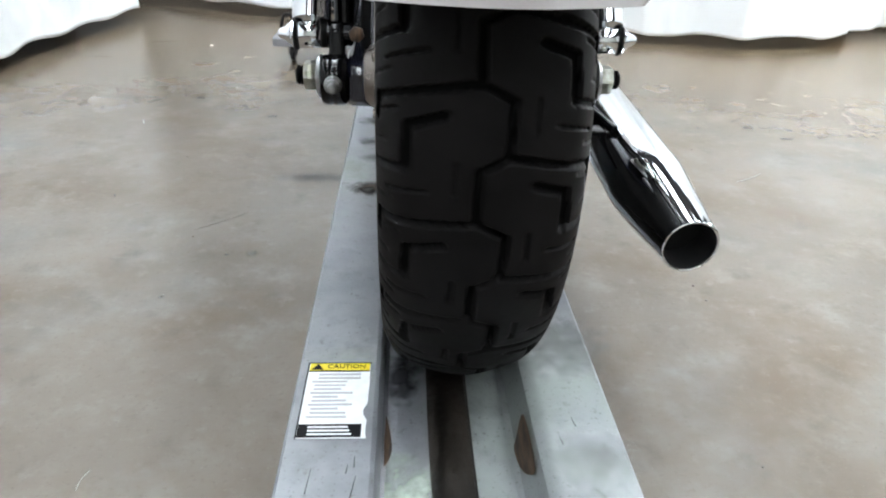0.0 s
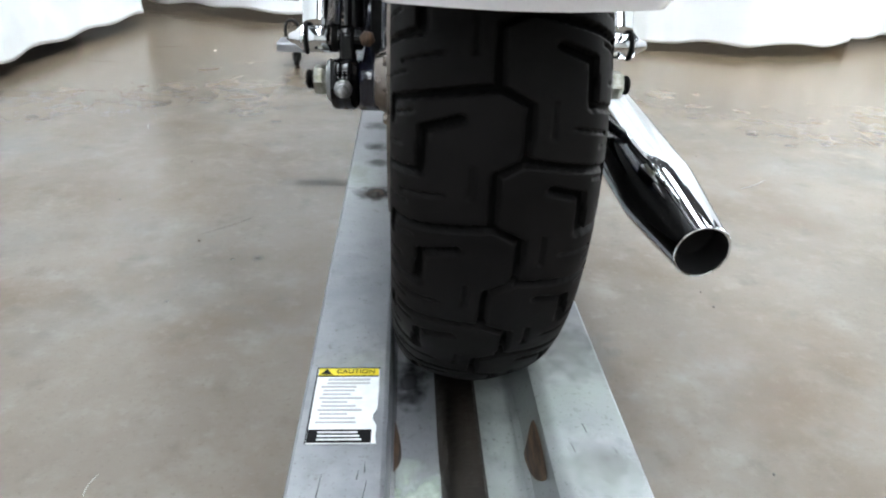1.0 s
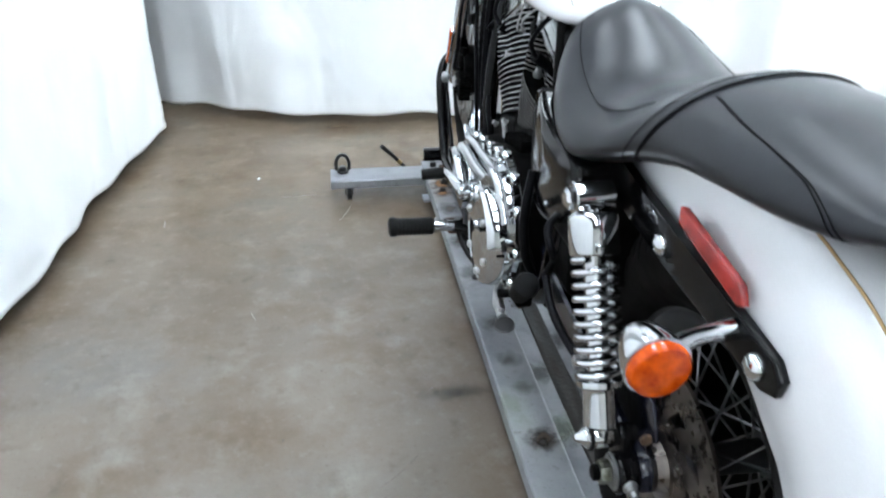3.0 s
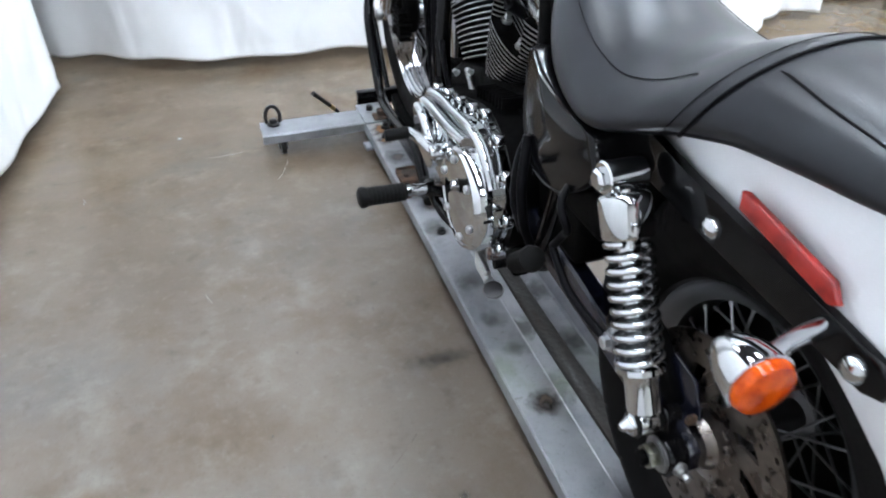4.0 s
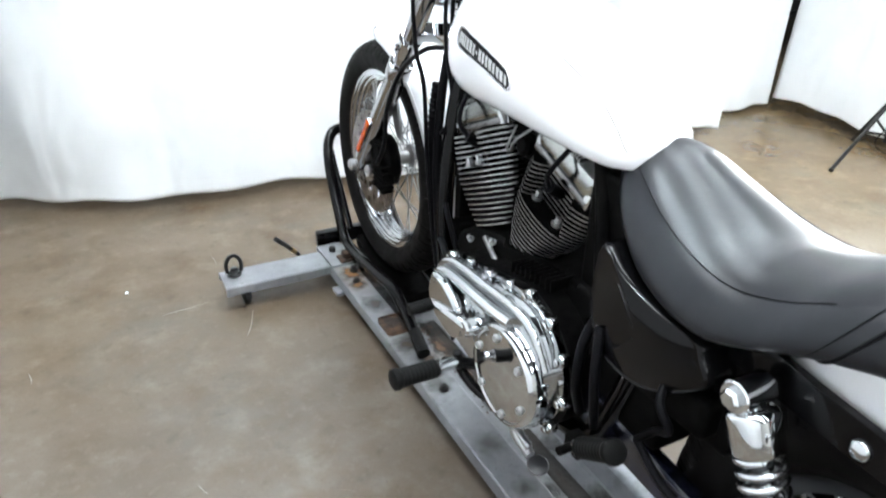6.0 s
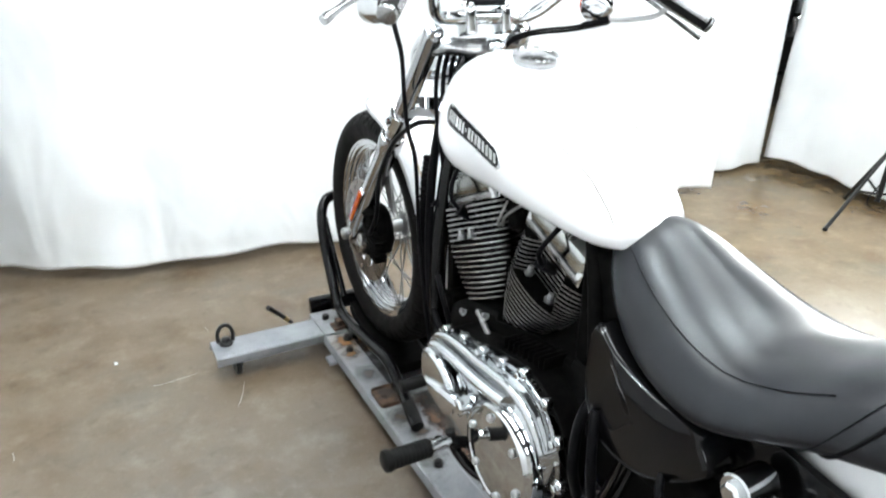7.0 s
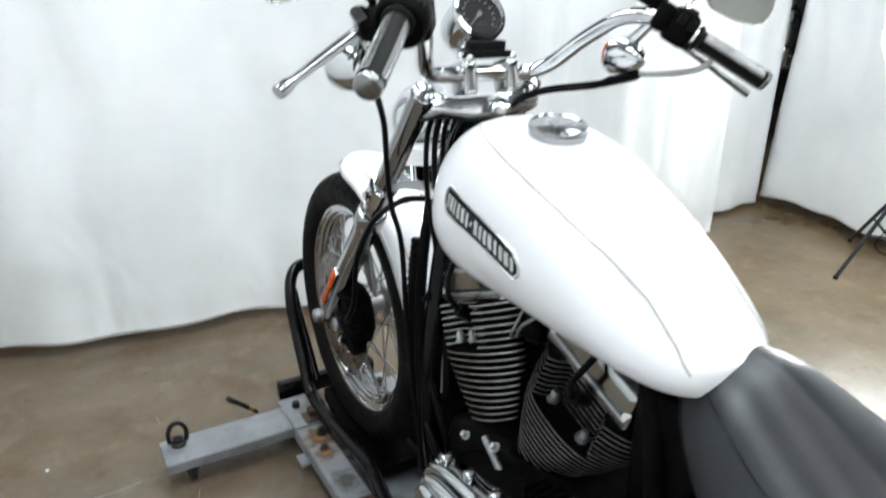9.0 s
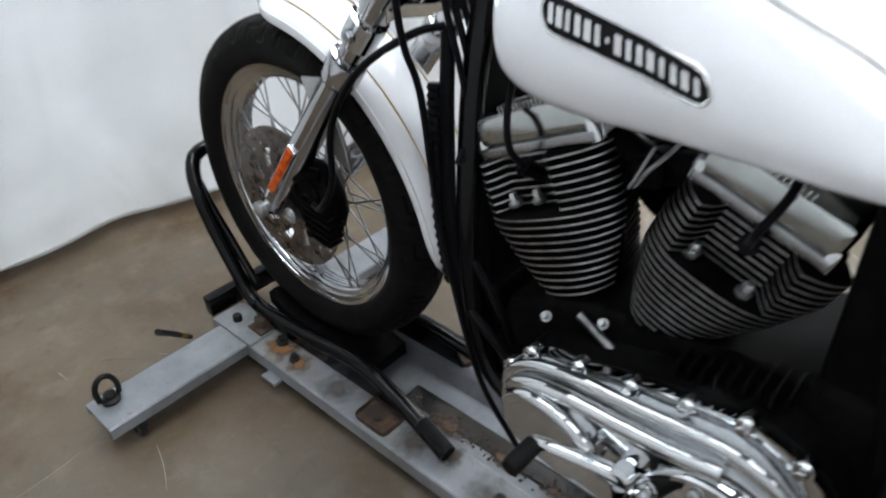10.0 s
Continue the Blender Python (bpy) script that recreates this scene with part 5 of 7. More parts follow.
# plate holder with a dealer plate and a red strip
def plate_holder():
    c = Vector((0.014, -0.346, 0.744))
    nrm = Vector((0, -0.90, 0.43)).normalized()
    right = Vector((1, 0, -0.062))
    right = (right - nrm * right.dot(nrm)).normalized()
    up = nrm.cross(right)
    if up.z < 0:
        up = -up
    m = Matrix((right, up, nrm)).transposed()

    def slab_at(bm, x, z, w, h, t, lift, bev):
        box(bm, c + right * x + up * z + nrm * lift, (w, h, t), bev, m)
    bm = bmesh.new()
    slab_at(bm, 0, 0, 0.214, 0.108, 0.004, 0.0, 0.0015)
    ob = part("number_plate", bm, M["ink"], bike, "black dealer plate in a chrome frame")
    bm = bmesh.new()
    slab_at(bm, 0, 0.052, 0.214, 0.006, 0.008, 0.003, 0.003)
    slab_at(bm, 0, -0.052, 0.214, 0.006, 0.008, 0.003, 0.003)
    slab_at(bm, -0.104, 0, 0.006, 0.11, 0.008, 0.0034, 0.003)
    slab_at(bm, 0.104, 0, 0.006, 0.11, 0.008, 0.0034, 0.003)
    part("plate_frame", bm, M["chrome"], ob, "chrome plate frame")
    for k, w in enumerate((0.019, 0.019, 0.021, 0.018, 0.020, 0.017, 0.020, 0.019)):
        bm = bmesh.new()
        slab_at(bm, -0.081 + 0.0232 * k, 0.006, w, 0.026, 0.002, 0.003, 0.0008)
        part("plate_bar", bm, M["print"], ob, "pale bar")
    for x, w in ((-0.042, 0.056), (0.036, 0.082)):
        bm = bmesh.new()
        slab_at(bm, x, -0.017, w, 0.0085, 0.002, 0.003, 0.0005)
        part("plate_bar", bm, M["print"], ob)
    bm = bmesh.new()
    slab_at(bm, 0, -0.030, 0.190, 0.0016, 0.002, 0.003, 0.0004)
    part("plate_line", bm, M["silver"], ob)
    bm = bmesh.new()
    box(bm, c + up * -0.068 + nrm * 0.006, (0.204, 0.022, 0.008), 0.002, m)
    part("red_reflector", bm, M["red"], ob, "red reflector strip below the plate")
    bm = bmesh.new()
    box(bm, c + up * -0.05 - nrm * 0.022, (0.11, 0.03, 0.04), 0.004, m)
    box(bm, c + up * 0.0 - nrm * 0.02, (0.06, 0.05, 0.034), 0.004, m)
    part("bracket", bm, M["black"], ob)
    for s in (-1, 1):
        bm = bmesh.new()
        lathe(bm, [(0.007, 0), (0.007, 0.003), (0.004, 0.006)], c + right * s * 0.07 + up * 0.043 + nrm * 0.003, nrm, 12)
        part("plate_screw", bm, M["chrome"], ob, "chrome plate screw")


plate_holder()


def bullet(name, c, face, r, stalk, label):
    """Chrome bullet lamp with an amber lens on a stalk."""
    bm = bmesh.new()
    f = Vector(face).normalized()
    lathe(bm, [(r * 0.06, -r * 1.75), (r * 0.35, -r * 1.62), (r * 0.68, -r * 1.2), (r * 0.9, -r * 0.65), (r * 0.99, -r * 0.1), (r * 1.0, 0.0), (r * 1.02, r * 0.05), (r * 0.94, r * 0.08)], c, f, 36)
    ob = part(name, bm, M["chrome"], bike, label)
    bm = bmesh.new()
    lathe(bm, [(r * 0.93, r * 0.02), (r * 0.94, r * 0.2), (r * 0.86, r * 0.36), (r * 0.6, r * 0.46), (r * 0.25, r * 0.5), (0.001, r * 0.5)], c, f, 36)
    part("lens", bm, M["orange"], ob, "amber lens")
    bm = bmesh.new()
    pts = spline([Vector(p) for p in stalk], 6)
    tube(bm, pts, [0.011 - 0.002 * math.sin(math.pi * k / (len(pts) - 1)) for k in range(len(pts))], 14)
    part("stalk", bm, M["chrome"], ob, "chrome stalk")


for s in (-1, 1):
    bullet("turn_signal", Vector((XR + s * 0.206, -0.151, 0.648)), (0, -1, -0.06), 0.0315, [(XR + s * 0.180, -0.132, 0.652), (XR + s * 0.155, -0.124, 0.656), (XR + s * 0.120, -0.120, 0.658)], "chrome rear turn signal with an amber lens")


# ---- seat ----
def seat():
    rows = [(0.530, 0.034, 0.836, 0.806), (0.516, 0.064, 0.850, 0.790), (0.485, 0.092, 0.858, 0.764), (0.44, 0.118, 0.854, 0.730), (0.38, 0.140, 0.830, 0.700), (0.31, 0.154, 0.806, 0.684), (0.24, 0.160, 0.796, 0.684),
            (0.175, 0.150, 0.806, 0.706), (0.12, 0.138, 0.830, 0.726), (0.075, 0.130, 0.846, 0.738), (0.03, 0.125, 0.853, 0.750), (-0.05, 0.120, 0.852, 0.762), (-0.13, 0.115, 0.847, 0.772), (-0.20, 0.107, 0.842, 0.786), (-0.255, 0.096, 0.840, 0.808), (-0.285, 0.064, 0.835, 0.818), (-0.295, 0.03, 0.832, 0.824)]
    sm = spline([(y, w, 0) for y, w, _, _ in rows], 5), spline([(y, zt, 0) for y, _, zt, _ in rows], 5), spline([(y, zb, 0) for y, _, _, zb in rows], 5)
    loops = []
    for a, b, c in zip(*sm):
        y, w, zt, zb = a.x, a.y, b.y, c.y
        h = zt - zb
        # rounded section: a boxy pillion pad that turns into a saddle
        k = min(1.0, max(0.0, (y - 0.06) / 0.14))
        k = k * k * (3 - 2 * k)
        power, widest = 2.05 - 0.30 * k, 0.72 + 0.08 * k
        sec = []
        for i in range(16):
            if i < 10:
                a_ = math.radians(90 - 10 * i)
                sec.append((math.cos(a_) ** (2 / power) if i else 0.0, -widest * (1 - math.sin(a_) ** (2 / power) if i < 9 else 1.0)))
            else:
                a_ = math.radians(15 * (i - 9))
                sec.append((max(0.0, math.cos(a_)) ** 0.67, -widest - (1 - widest) * math.sin(a_) ** 0.67))
        mid = 0.0
        # a shallow dish where the rider sits
        dip = 0.008 * math.exp(-((y - 0.26) / 0.075) ** 2)
        ring = [(mid + w * x, y, zt + h * q - dip * math.exp(-(x / 0.45) ** 2) * (1 if q > -0.5 else 0)) for x, q in sec]
        loops.append(ring + [(2 * mid - x, yy, z) for x, yy, z in ring[-2:0:-1]])
    bm = bmesh.new()
    rings(bm, loops)
    ob = part("seat", bm, M["leather"], bike, "black vinyl two-up seat with raised seams", 70)
    ob.modifiers.new("smooth", "SUBSURF").levels = 1
    ob.modifiers["smooth"].render_levels = 1

    def on(y, i, s):
        """Place on the cushion at y, i steps down the section from its crest, on side s."""
        k = min(max(1, sum(1 for q in loops if q[0][1] > y)), len(loops) - 1)
        f = (loops[k - 1][0][1] - y) / (loops[k - 1][0][1] - loops[k][0][1])
        n = min(int(i), 14)
        p = [Vector(q[n]).lerp(Vector(q[n + 1]), i - n) for q in (loops[k - 1], loops[k])]
        p = p[0].lerp(p[1], f)
        x0 = loops[k][0][0]
        return Vector((x0 + s * (p.x - x0) * 1.004, y, p.z + 0.0006))
    # welt across the front of the pillion pad, and a fine seam ahead of it
    for ahead, r, name in ((0.0, 0.0023, "strap_welt"), (0.026, 0.0007, "seam")):
        pts = [on(0.036 + ahead + 0.085 * (abs(k) / 12) ** 2.2, abs(k), -1 if k < 0 else 1) for k in range(-12, 13)]
        bm = bmesh.new()
        tube(bm, spline(pts, 3), r, 8)
        part(name, bm, M["hose"], ob, "black welt across the seat" if r > 0.001 else "stitched seam")
    for s in (-1, 1):
        bm = bmesh.new()
        tube(bm, [on(0.50 - 0.38 * k / 40, 5.0, s) for k in range(41)], 0.0007, 6)
        part("seam", bm, M["hose"], ob, "stitched seam")
        # twin stitching that sweeps down the flank at the rear
        for shift in (0.0, 0.007):
            line = spline([(0.030, 4.2, 0), (-0.04, 5.0, 0), (-0.10, 5.5, 0), (-0.150, 6.2, 0), (-0.185, 7.8, 0), (-0.203, 10.0, 0), (-0.206, 12.0, 0)], 5)
            bm = bmesh.new()
            tube(bm, [on(p.x - shift, p.y, s) for p in line], 0.0008, 6)
            part("seam", bm, M["hose"], ob, "twin stitched seam")


seat()


# ---- fuel tank ----
TANK = [(0.982, 0.030, 0.978, 0.885), (0.972, 0.078, 1.003, 0.862), (0.945, 0.114, 1.026, 0.842), (0.895, 0.134, 1.043, 0.829), (0.83, 0.143, 1.046, 0.826), (0.755, 0.142, 1.031, 0.827),
        (0.68, 0.135, 0.999, 0.824), (0.61, 0.124, 0.957, 0.820), (0.55, 0.110, 0.914, 0.816), (0.508, 0.091, 0.882, 0.813), (0.480, 0.062, 0.862, 0.814), (0.467, 0.030, 0.852, 0.820)]


SEC = [(0.0, 0.0), (0.22, -0.008), (0.42, -0.04), (0.62, -0.11), (0.79, -0.22), (0.91, -0.36), (0.98, -0.52), (1.0, -0.68), (0.97, -0.82), (0.88, -0.93), (0.70, -0.985), (0.4, -1.0), (0.0, -1.0)]
TX = -0.025


def tank_point(s, y, q):
    """A place on the tank's side: y along it, q from 0 at its top to -1 below."""
    ys = [r[0] for r in TANK][::-1]
    w, zt, zb = (float(np.interp(y, ys, [r[k] for r in TANK][::-1])) for k in (1, 2, 3))
    x = float(np.interp(-q, [-b for _, b in SEC], [a for a, _ in SEC]))
    return Vector((TX + s * w * x, y, zt + (zt - zb) * q))


def tank_rings():
    sm = [spline([(r[0], r[k], 0) for r in TANK], 5) for k in (1, 2, 3)]
    loops = []
    for a, b, c in zip(*sm):
        y, w, zt, zb = a.x, max(a.y, 0.004), b.y, c.y
        h = zt - zb
        sec = SEC
        ring = [(TX + w * x, y, zt + h * q) for x, q in sec]
        loops.append(ring + [(2 * TX - x, yy, z) for x, yy, z in ring[-2:0:-1]])
    return loops


TR = tank_rings()
bm = bmesh.new()
rings(bm, TR)
tank = part("fuel_tank", bm, M["white"], bike, "white pearl fuel tank with fine pinstripes", 75)
tank.modifiers.new("smooth", "SUBSURF").levels = 1
tank.modifiers["smooth"].render_levels = 1


for s in (-1, 1):
    bm = bmesh.new()
    pts = []
    for k in range(41):
        f = k / 40
        y = 0.920 - 0.436 * f
        q = -float(np.interp(0.92 - y, [0, 0.06, 0.14, 0.18, 0.25, 0.29, 0.33, 0.37, 0.39, 0.414, 0.424, 0.434], [0.03, 0.095, 0.14, 0.15, 0.145, 0.13, 0.11, 0.10, 0.12, 0.175, 0.26, 0.42]))
        p = tank_point(s, y, q)
        pts.append(p + Vector((s * 0.0009, 0, 0.0012)))
    tube(bm, spline(pts, 3), 0.0011, 6)
    part("pinstripe", bm, M["tank_line"], tank, "thin grey pinstripe")


# badge: black pill in a silver rim with plain pale bars
def badge(s):
    def on(x, z, lift):
        """x along the badge and z across it, in metres from its middle."""
        y = 0.782 - 0.978 * x + 0.2 * z
        q = -0.520 - 0.64 * x + 5.3 * z
        p = tank_point(s, y, q)
        e = 0.006
        n = (tank_point(s, y + e, q) - tank_point(s, y - e, q)).cross(tank_point(s, y, q + 0.03) - tank_point(s, y, q - 0.03)).normalized()
        if n.x * s < 0:
            n = -n
        return p + n * lift
    L, H = 0.092, 0.0165

    def pill(w, h, lift):
        loop = []
        for k in range(48):
            t = 2 * math.pi * k / 48
            loop.append(on((w - h) * (1 if math.cos(t) > 0 else -1) + h * math.cos(t), h * math.sin(t), lift))
        return loop

    def strip(w, h, lift, bm):
        n = 24
        lo = [bm.verts.new(on(-w + 2 * w * k / n, -h * math.sqrt(max(0.05, 1 - max(0, abs(-w + 2 * w * k / n) - w + h) ** 2 / h ** 2)), lift)) for k in range(n + 1)]
        mid = [bm.verts.new(on(-w + 2 * w * k / n, 0, lift)) for k in range(n + 1)]
        hi = [bm.verts.new(on(-w + 2 * w * k / n, h * math.sqrt(max(0.05, 1 - max(0, abs(-w + 2 * w * k / n) - w + h) ** 2 / h ** 2)), lift)) for k in range(n + 1)]
        for k in range(n):
            bm.faces.new((lo[k], lo[k + 1], mid[k + 1], mid[k]))
            bm.faces.new((mid[k], mid[k + 1], hi[k + 1], hi[k]))
    bm = bmesh.new()
    rings(bm, [pill(L, H, -0.006), pill(L, H, 0.0030), pill(L - 0.0012, H - 0.0012, 0.0042), pill(L - 0.0028, H - 0.0028, 0.0034), pill(L - 0.003, H - 0.003, 0.0005)], caps=False)
    ob = part("tank_badge", bm, M["silver"], tank, "black pill-shaped badge with a silver rim")
    bm = bmesh.new()
    strip(L - 0.0028, H - 0.0028, 0.0024, bm)
    part("badge_face", bm, M["ink"], ob, "black badge face")
    n = 15
    for k in range(n):
        x = -0.078 + 0.156 * k / (n - 1)
        h = 0.0074 if k != 6 else 0.002
        w = (0.0030, 0.0036, 0.0026)[k % 3] if k != 6 else 0.0018
        bm = bmesh.new()
        rings(bm, [[on(x + a * w, c * h, lift) for a, c in ((-1, -1), (1, -1), (1, 1), (-1, 1))] for lift in (0.001, 0.0036)])
        part("badge_bar", bm, M["silver"], ob)


badge(-1)
badge(1)

CAP, CAP_UP = Vector((-0.036, 0.790, 1.044)), Vector((-0.05, -0.17, 1)).normalized()
bm = bmesh.new()
lathe(bm, [(0.030, -0.016), (0.039, -0.012), (0.0392, -0.004), (0.0405, 0.000), (0.0402, 0.004), (0.038, 0.0065), (0.035, 0.0070), (0.033, 0.0055), (0.024, 0.0072), (0.012, 0.0085), (0.001, 0.0088)], CAP, CAP_UP, 40)
cap = part("filler_cap", bm, M["polished"], tank, "round chrome filler cap")
for k in range(5):
    bm = bmesh.new()
    box(bm, CAP + CAP_UP * 0.0092 + Vector((k * 0.006 - 0.012, 0, (k * 0.006 - 0.012) * 0.10)), (0.003, 0.030 - abs(k - 2) * 0.004, 0.003), 0.001, rot_x(radians(9.5)))
    part("cap_mark", bm, M["print"], cap, "worn raised mark")

# ---- frame ----
for s in (-1, 1):
    bm = bmesh.new()
    tube(bm, spline([(s * 0.03, 1.036, 0.93), (s * 0.055, 1.045, 0.80), (s * 0.082, 1.037, 0.62), (s * 0.092, 1.025, 0.45), (s * 0.094, 0.985, 0.35), (s * 0.095, 0.88, 0.305), (s * 0.095, 0.70, 0.295), (s * 0.10, 0.52, 0.31), (s * 0.105, 0.44, 0.36), (s * 0.108, 0.38, 0.52), (s * 0.108, 0.34, 0.70)], 6), 0.0185, 14)
    part("frame_tube", bm, M["black"], bike, "gloss black frame tube")
bm = bmesh.new()
tube(bm, spline([(0, 1.05, 0.95), (0, 0.90, 0.86), (0, 0.70, 0.80), (0, 0.45, 0.75), (0, 0.30, 0.72)], 6), 0.024, 14)
part("backbone", bm, M["black"], bike, "black backbone tube")
bm = bmesh.new()
STEER = Vector((0, 0.51, -0.60)).normalized()
lathe(bm, [(0.02, 0), (0.032, 0.002), (0.032, 0.15), (0.02, 0.152)], Vector((0, 1.035, 1.005)), STEER, 24)
part("steering_head", bm, M["black"], bike, "black steering head")

# ---- fork ----
FX = -0.003
for s in (-1, 1):
    top, low = Vector((FX + s * 0.100 - 0.009, 1.022, 1.058)), Vector((FX + s * 0.100 + 0.011, 1.535, 0.448))
    d = (low - top).normalized()
    L = (low - top).length
    bm = bmesh.new()
    lathe(bm, [(0.012, -0.004), (0.0195, -0.002), (0.0198, 0.003), (0.0198, L * 0.50)], top, d, 24)
    leg = part("fork_leg", bm, M["polished"], bike, "silver front fork leg")
    bm = bmesh.new()
    lathe(bm, [(0.0125, -0.014), (0.0165, -0.012), (0.0175, -0.004), (0.0175, 0.006)], top, d, 24)
    part("fork_cap", bm, M["chrome"], leg, "domed chrome fork cap")
    bm = bmesh.new()
    lathe(bm, [(0.020, L * 0.405), (0.0275, L * 0.408), (0.0295, L * 0.413), (0.0295, L * 0.462), (0.0275, L * 0.468), (0.0250, L * 0.474), (0.0255, L * 0.70), (0.0265, L * 0.76), (0.026, L * 0.93), (0.022, L * 0.985), (0.012, L * 1.01)], top, d, 28)
    part("slider", bm, M["polished"], leg, "cast alloy lower slider")
    bm = bmesh.new()
    lathe(bm, [(0.0205, L * 0.30), (0.027, L * 0.302), (0.027, L * 0.36), (0.0205, L * 0.362)], top, d, 24)
    bolt(bm, top + d * L * 0.335 + Vector((s * 0.026, 0, 0)), (s, 0, 0), 0.008, 0.008)
    part("lower_clamp", bm, M["chrome"], leg, "chrome clamp with a pinch bolt")
    bm = bmesh.new()
    lathe(bm, [(0.010, 0.02), (0.016, 0.022), (0.016, 0.034), (0.010, 0.038)], low + Vector((0, -0.004, 0.010)), (s, 0, 0), 20)
    part("axle_clamp", bm, M["alloy"], leg, "axle clamp and nut")
    # amber reflector on the slider
    o = top + d * L * 0.792 + Vector((s * 0.030, 0, 0))
    q = d.cross(Vector((1, 0, 0))).normalized()
    m = Matrix((Vector((1, 0, 0)), d, q)).transposed()
    bm = bmesh.new()
    box(bm, o, (0.008, 0.140, 0.017), 0.004, m, 3)
    part("reflector", bm, M["orange"], leg, "amber reflector bar")
    bm = bmesh.new()
    box(bm, o - Vector((s * 0.003, 0, 0)), (0.006, 0.146, 0.021), 0.002, m)
    part("reflector_base", bm, M["chrome"], leg)

# triple clamps
fwd = Vector((0, 0.765, 0.644))
m = Matrix((Vector((1, 0, 0)), fwd, STEER * -1)).transposed()
bm = bmesh.new()
c = Vector((FX, 1.040, 1.035))
pts = [(-0.124, 0.0), (-0.116, 0.016), (-0.100, 0.022), (-0.075, 0.013), (-0.03, 0.006), (0.03, 0.006), (0.075, 0.013), (0.100, 0.022), (0.116, 0.016), (0.124, 0), (0.116, -0.016), (0.100, -0.022), (0.075, -0.018), (0.03, -0.030), (-0.03, -0.030), (-0.075, -0.018), (-0.100, -0.022), (-0.116, -0.016)]
rings(bm, [[c + m @ Vector((x * k_, y * k_, h)) for x, y in pts] for h, k_ in ((-0.010, 0.95), (-0.008, 1.0), (0.003, 1.0), (0.006, 0.97), (0.008, 0.90))])
upper_clamp = part("triple_clamp", bm, M["clamp"], bike, "satin alloy upper triple clamp", 60)
bm = bmesh.new()
lathe(bm, [(0.020, 0), (0.021, 0.010), (0.016, 0.014), (0.005, 0.015)], c + m @ Vector((0.025, -0.026, 0.014)), (0, -0.3, 1), 24)
part("ignition_cap", bm, M["chrome"], upper_clamp, "chrome steering stem nut")
bm = bmesh.new()
c2 = c + STEER * 0.19
rings(bm, [[c2 + m @ Vector((x, y, h)) for x, y in pts] for h in (-0.014, -0.011, 0.011, 0.014)])
part("triple_clamp", bm, M["chrome"], bike, "chrome lower triple clamp")

# headlamp, seen from behind
bm = bmesh.new()
lathe(bm, [(0.004, -0.095), (0.026, -0.088), (0.046, -0.065), (0.059, -0.03), (0.064, 0.0), (0.066, 0.012), (0.064, 0.016), (0.058, 0.018), (0.001, 0.024)], (0.012, 1.235, 0.975), (0, 1, -0.05), 44)
head = part("headlamp", bm, M["chrome"], bike, "chrome bullet headlamp")
bm = bmesh.new()
box(bm, (0, 1.15, 0.97), (0.05, 0.10, 0.025), 0.006)
part("headlamp_bracket", bm, M["chrome"], head)


# ---- front fender ----
def front_fender():
    R = 0.380
    bm = bmesh.new()
    loops, prof = [], []
    n = 44
    for i in range(n + 1):
        f = i / n
        a = radians(-1) + (radians(-91) - radians(-1)) * f
        rr = R + 0.004 + 0.030 * f * f
        y, z = FA.y + rr * math.sin(a), FA.z + rr * math.cos(a)
        prof.append((y, z))
        nr = Vector((math.sin(a), math.cos(a)))
        end = min(1, f / 0.10, (1 - f) / 0.12)
        w = 0.069 * (0.80 + 0.20 * math.sqrt(max(0, 1 - (1 - end) ** 2)))
        sk = 0.032 * (0.30 + 0.70 * math.sqrt(max(0, 1 - (1 - end) ** 2)))
        sec = [(-w, -sk), (-w, -sk * 0.55), (-w * 0.97, -0.018), (-w * 0.86, -0.006), (-w * 0.62, 0.002), (-w * 0.3, 0.006), (0, 0.007)]
        sec = sec + [(-x, h) for x, h in sec[-2::-1]]
        outer = [(FA.x + x, y + nr.x * h, z + nr.y * h) for x, h in sec]
        inner = [(FA.x + x * 0.97, y + nr.x * (h - 0.0025), z + nr.y * (h - 0.0025)) for x, h in sec]
        loops.append(outer + inner[::-1])
    rings(bm, loops)
    return bm, prof


bm, FF = front_fender()
ff = part("front_fender", bm, M["white"], bike, "white painted front fender with gold pinstripes", 50)
for x in (FA.x - 0.044, FA.x + 0.044):
    pts = []
    for y, z in FF[1:-1]:
        nr = Vector((y - FA.y, z - FA.z)).normalized()
        pts.append((x, y + nr.x * 0.0028, z + nr.y * 0.0028))
    bm = bmesh.new()
    tube(bm, pts, 0.0013, 6)
    part("pinstripe", bm, M["stripe"], ff, "gold pinstripe")
for s in (-1, 1):
    bm = bmesh.new()
    prism(bm, [(1.345, 0.745), (1.40, 0.735), (1.385, 0.69), (1.33, 0.60), (1.30, 0.59), (1.31, 0.63)], FA.x + s * 0.071, FA.x + s * 0.078, 0.0025)
    part("fender_bracket", bm, M["alloy"], ff, "alloy fender bracket")

# front caliper, brake line
bm = bmesh.new()
prism(bm, [(1.492, 0.50), (1.475, 0.53), (1.44, 0.552), (1.405, 0.555), (1.372, 0.54), (1.352, 0.505), (1.346, 0.47), (1.362, 0.432), (1.40, 0.412), (1.44, 0.418), (1.47, 0.44), (1.487, 0.47)], -0.104, -0.060, 0.014, 5)
fc = part("front_caliper", bm, M["engine"], bike, "black front brake caliper with fins")
bm = bmesh.new()
lathe(bm, [(0.034, 0), (0.034, 0.010), (0.030, 0.015), (0.020, 0.016), (0.017, 0.011), (0.001, 0.010)], (-0.102, 1.412, 0.505), (-1, 0, 0.05), 28)
part("piston_boss", bm, M["engine"], fc, "round piston boss")
bm = bmesh.new()
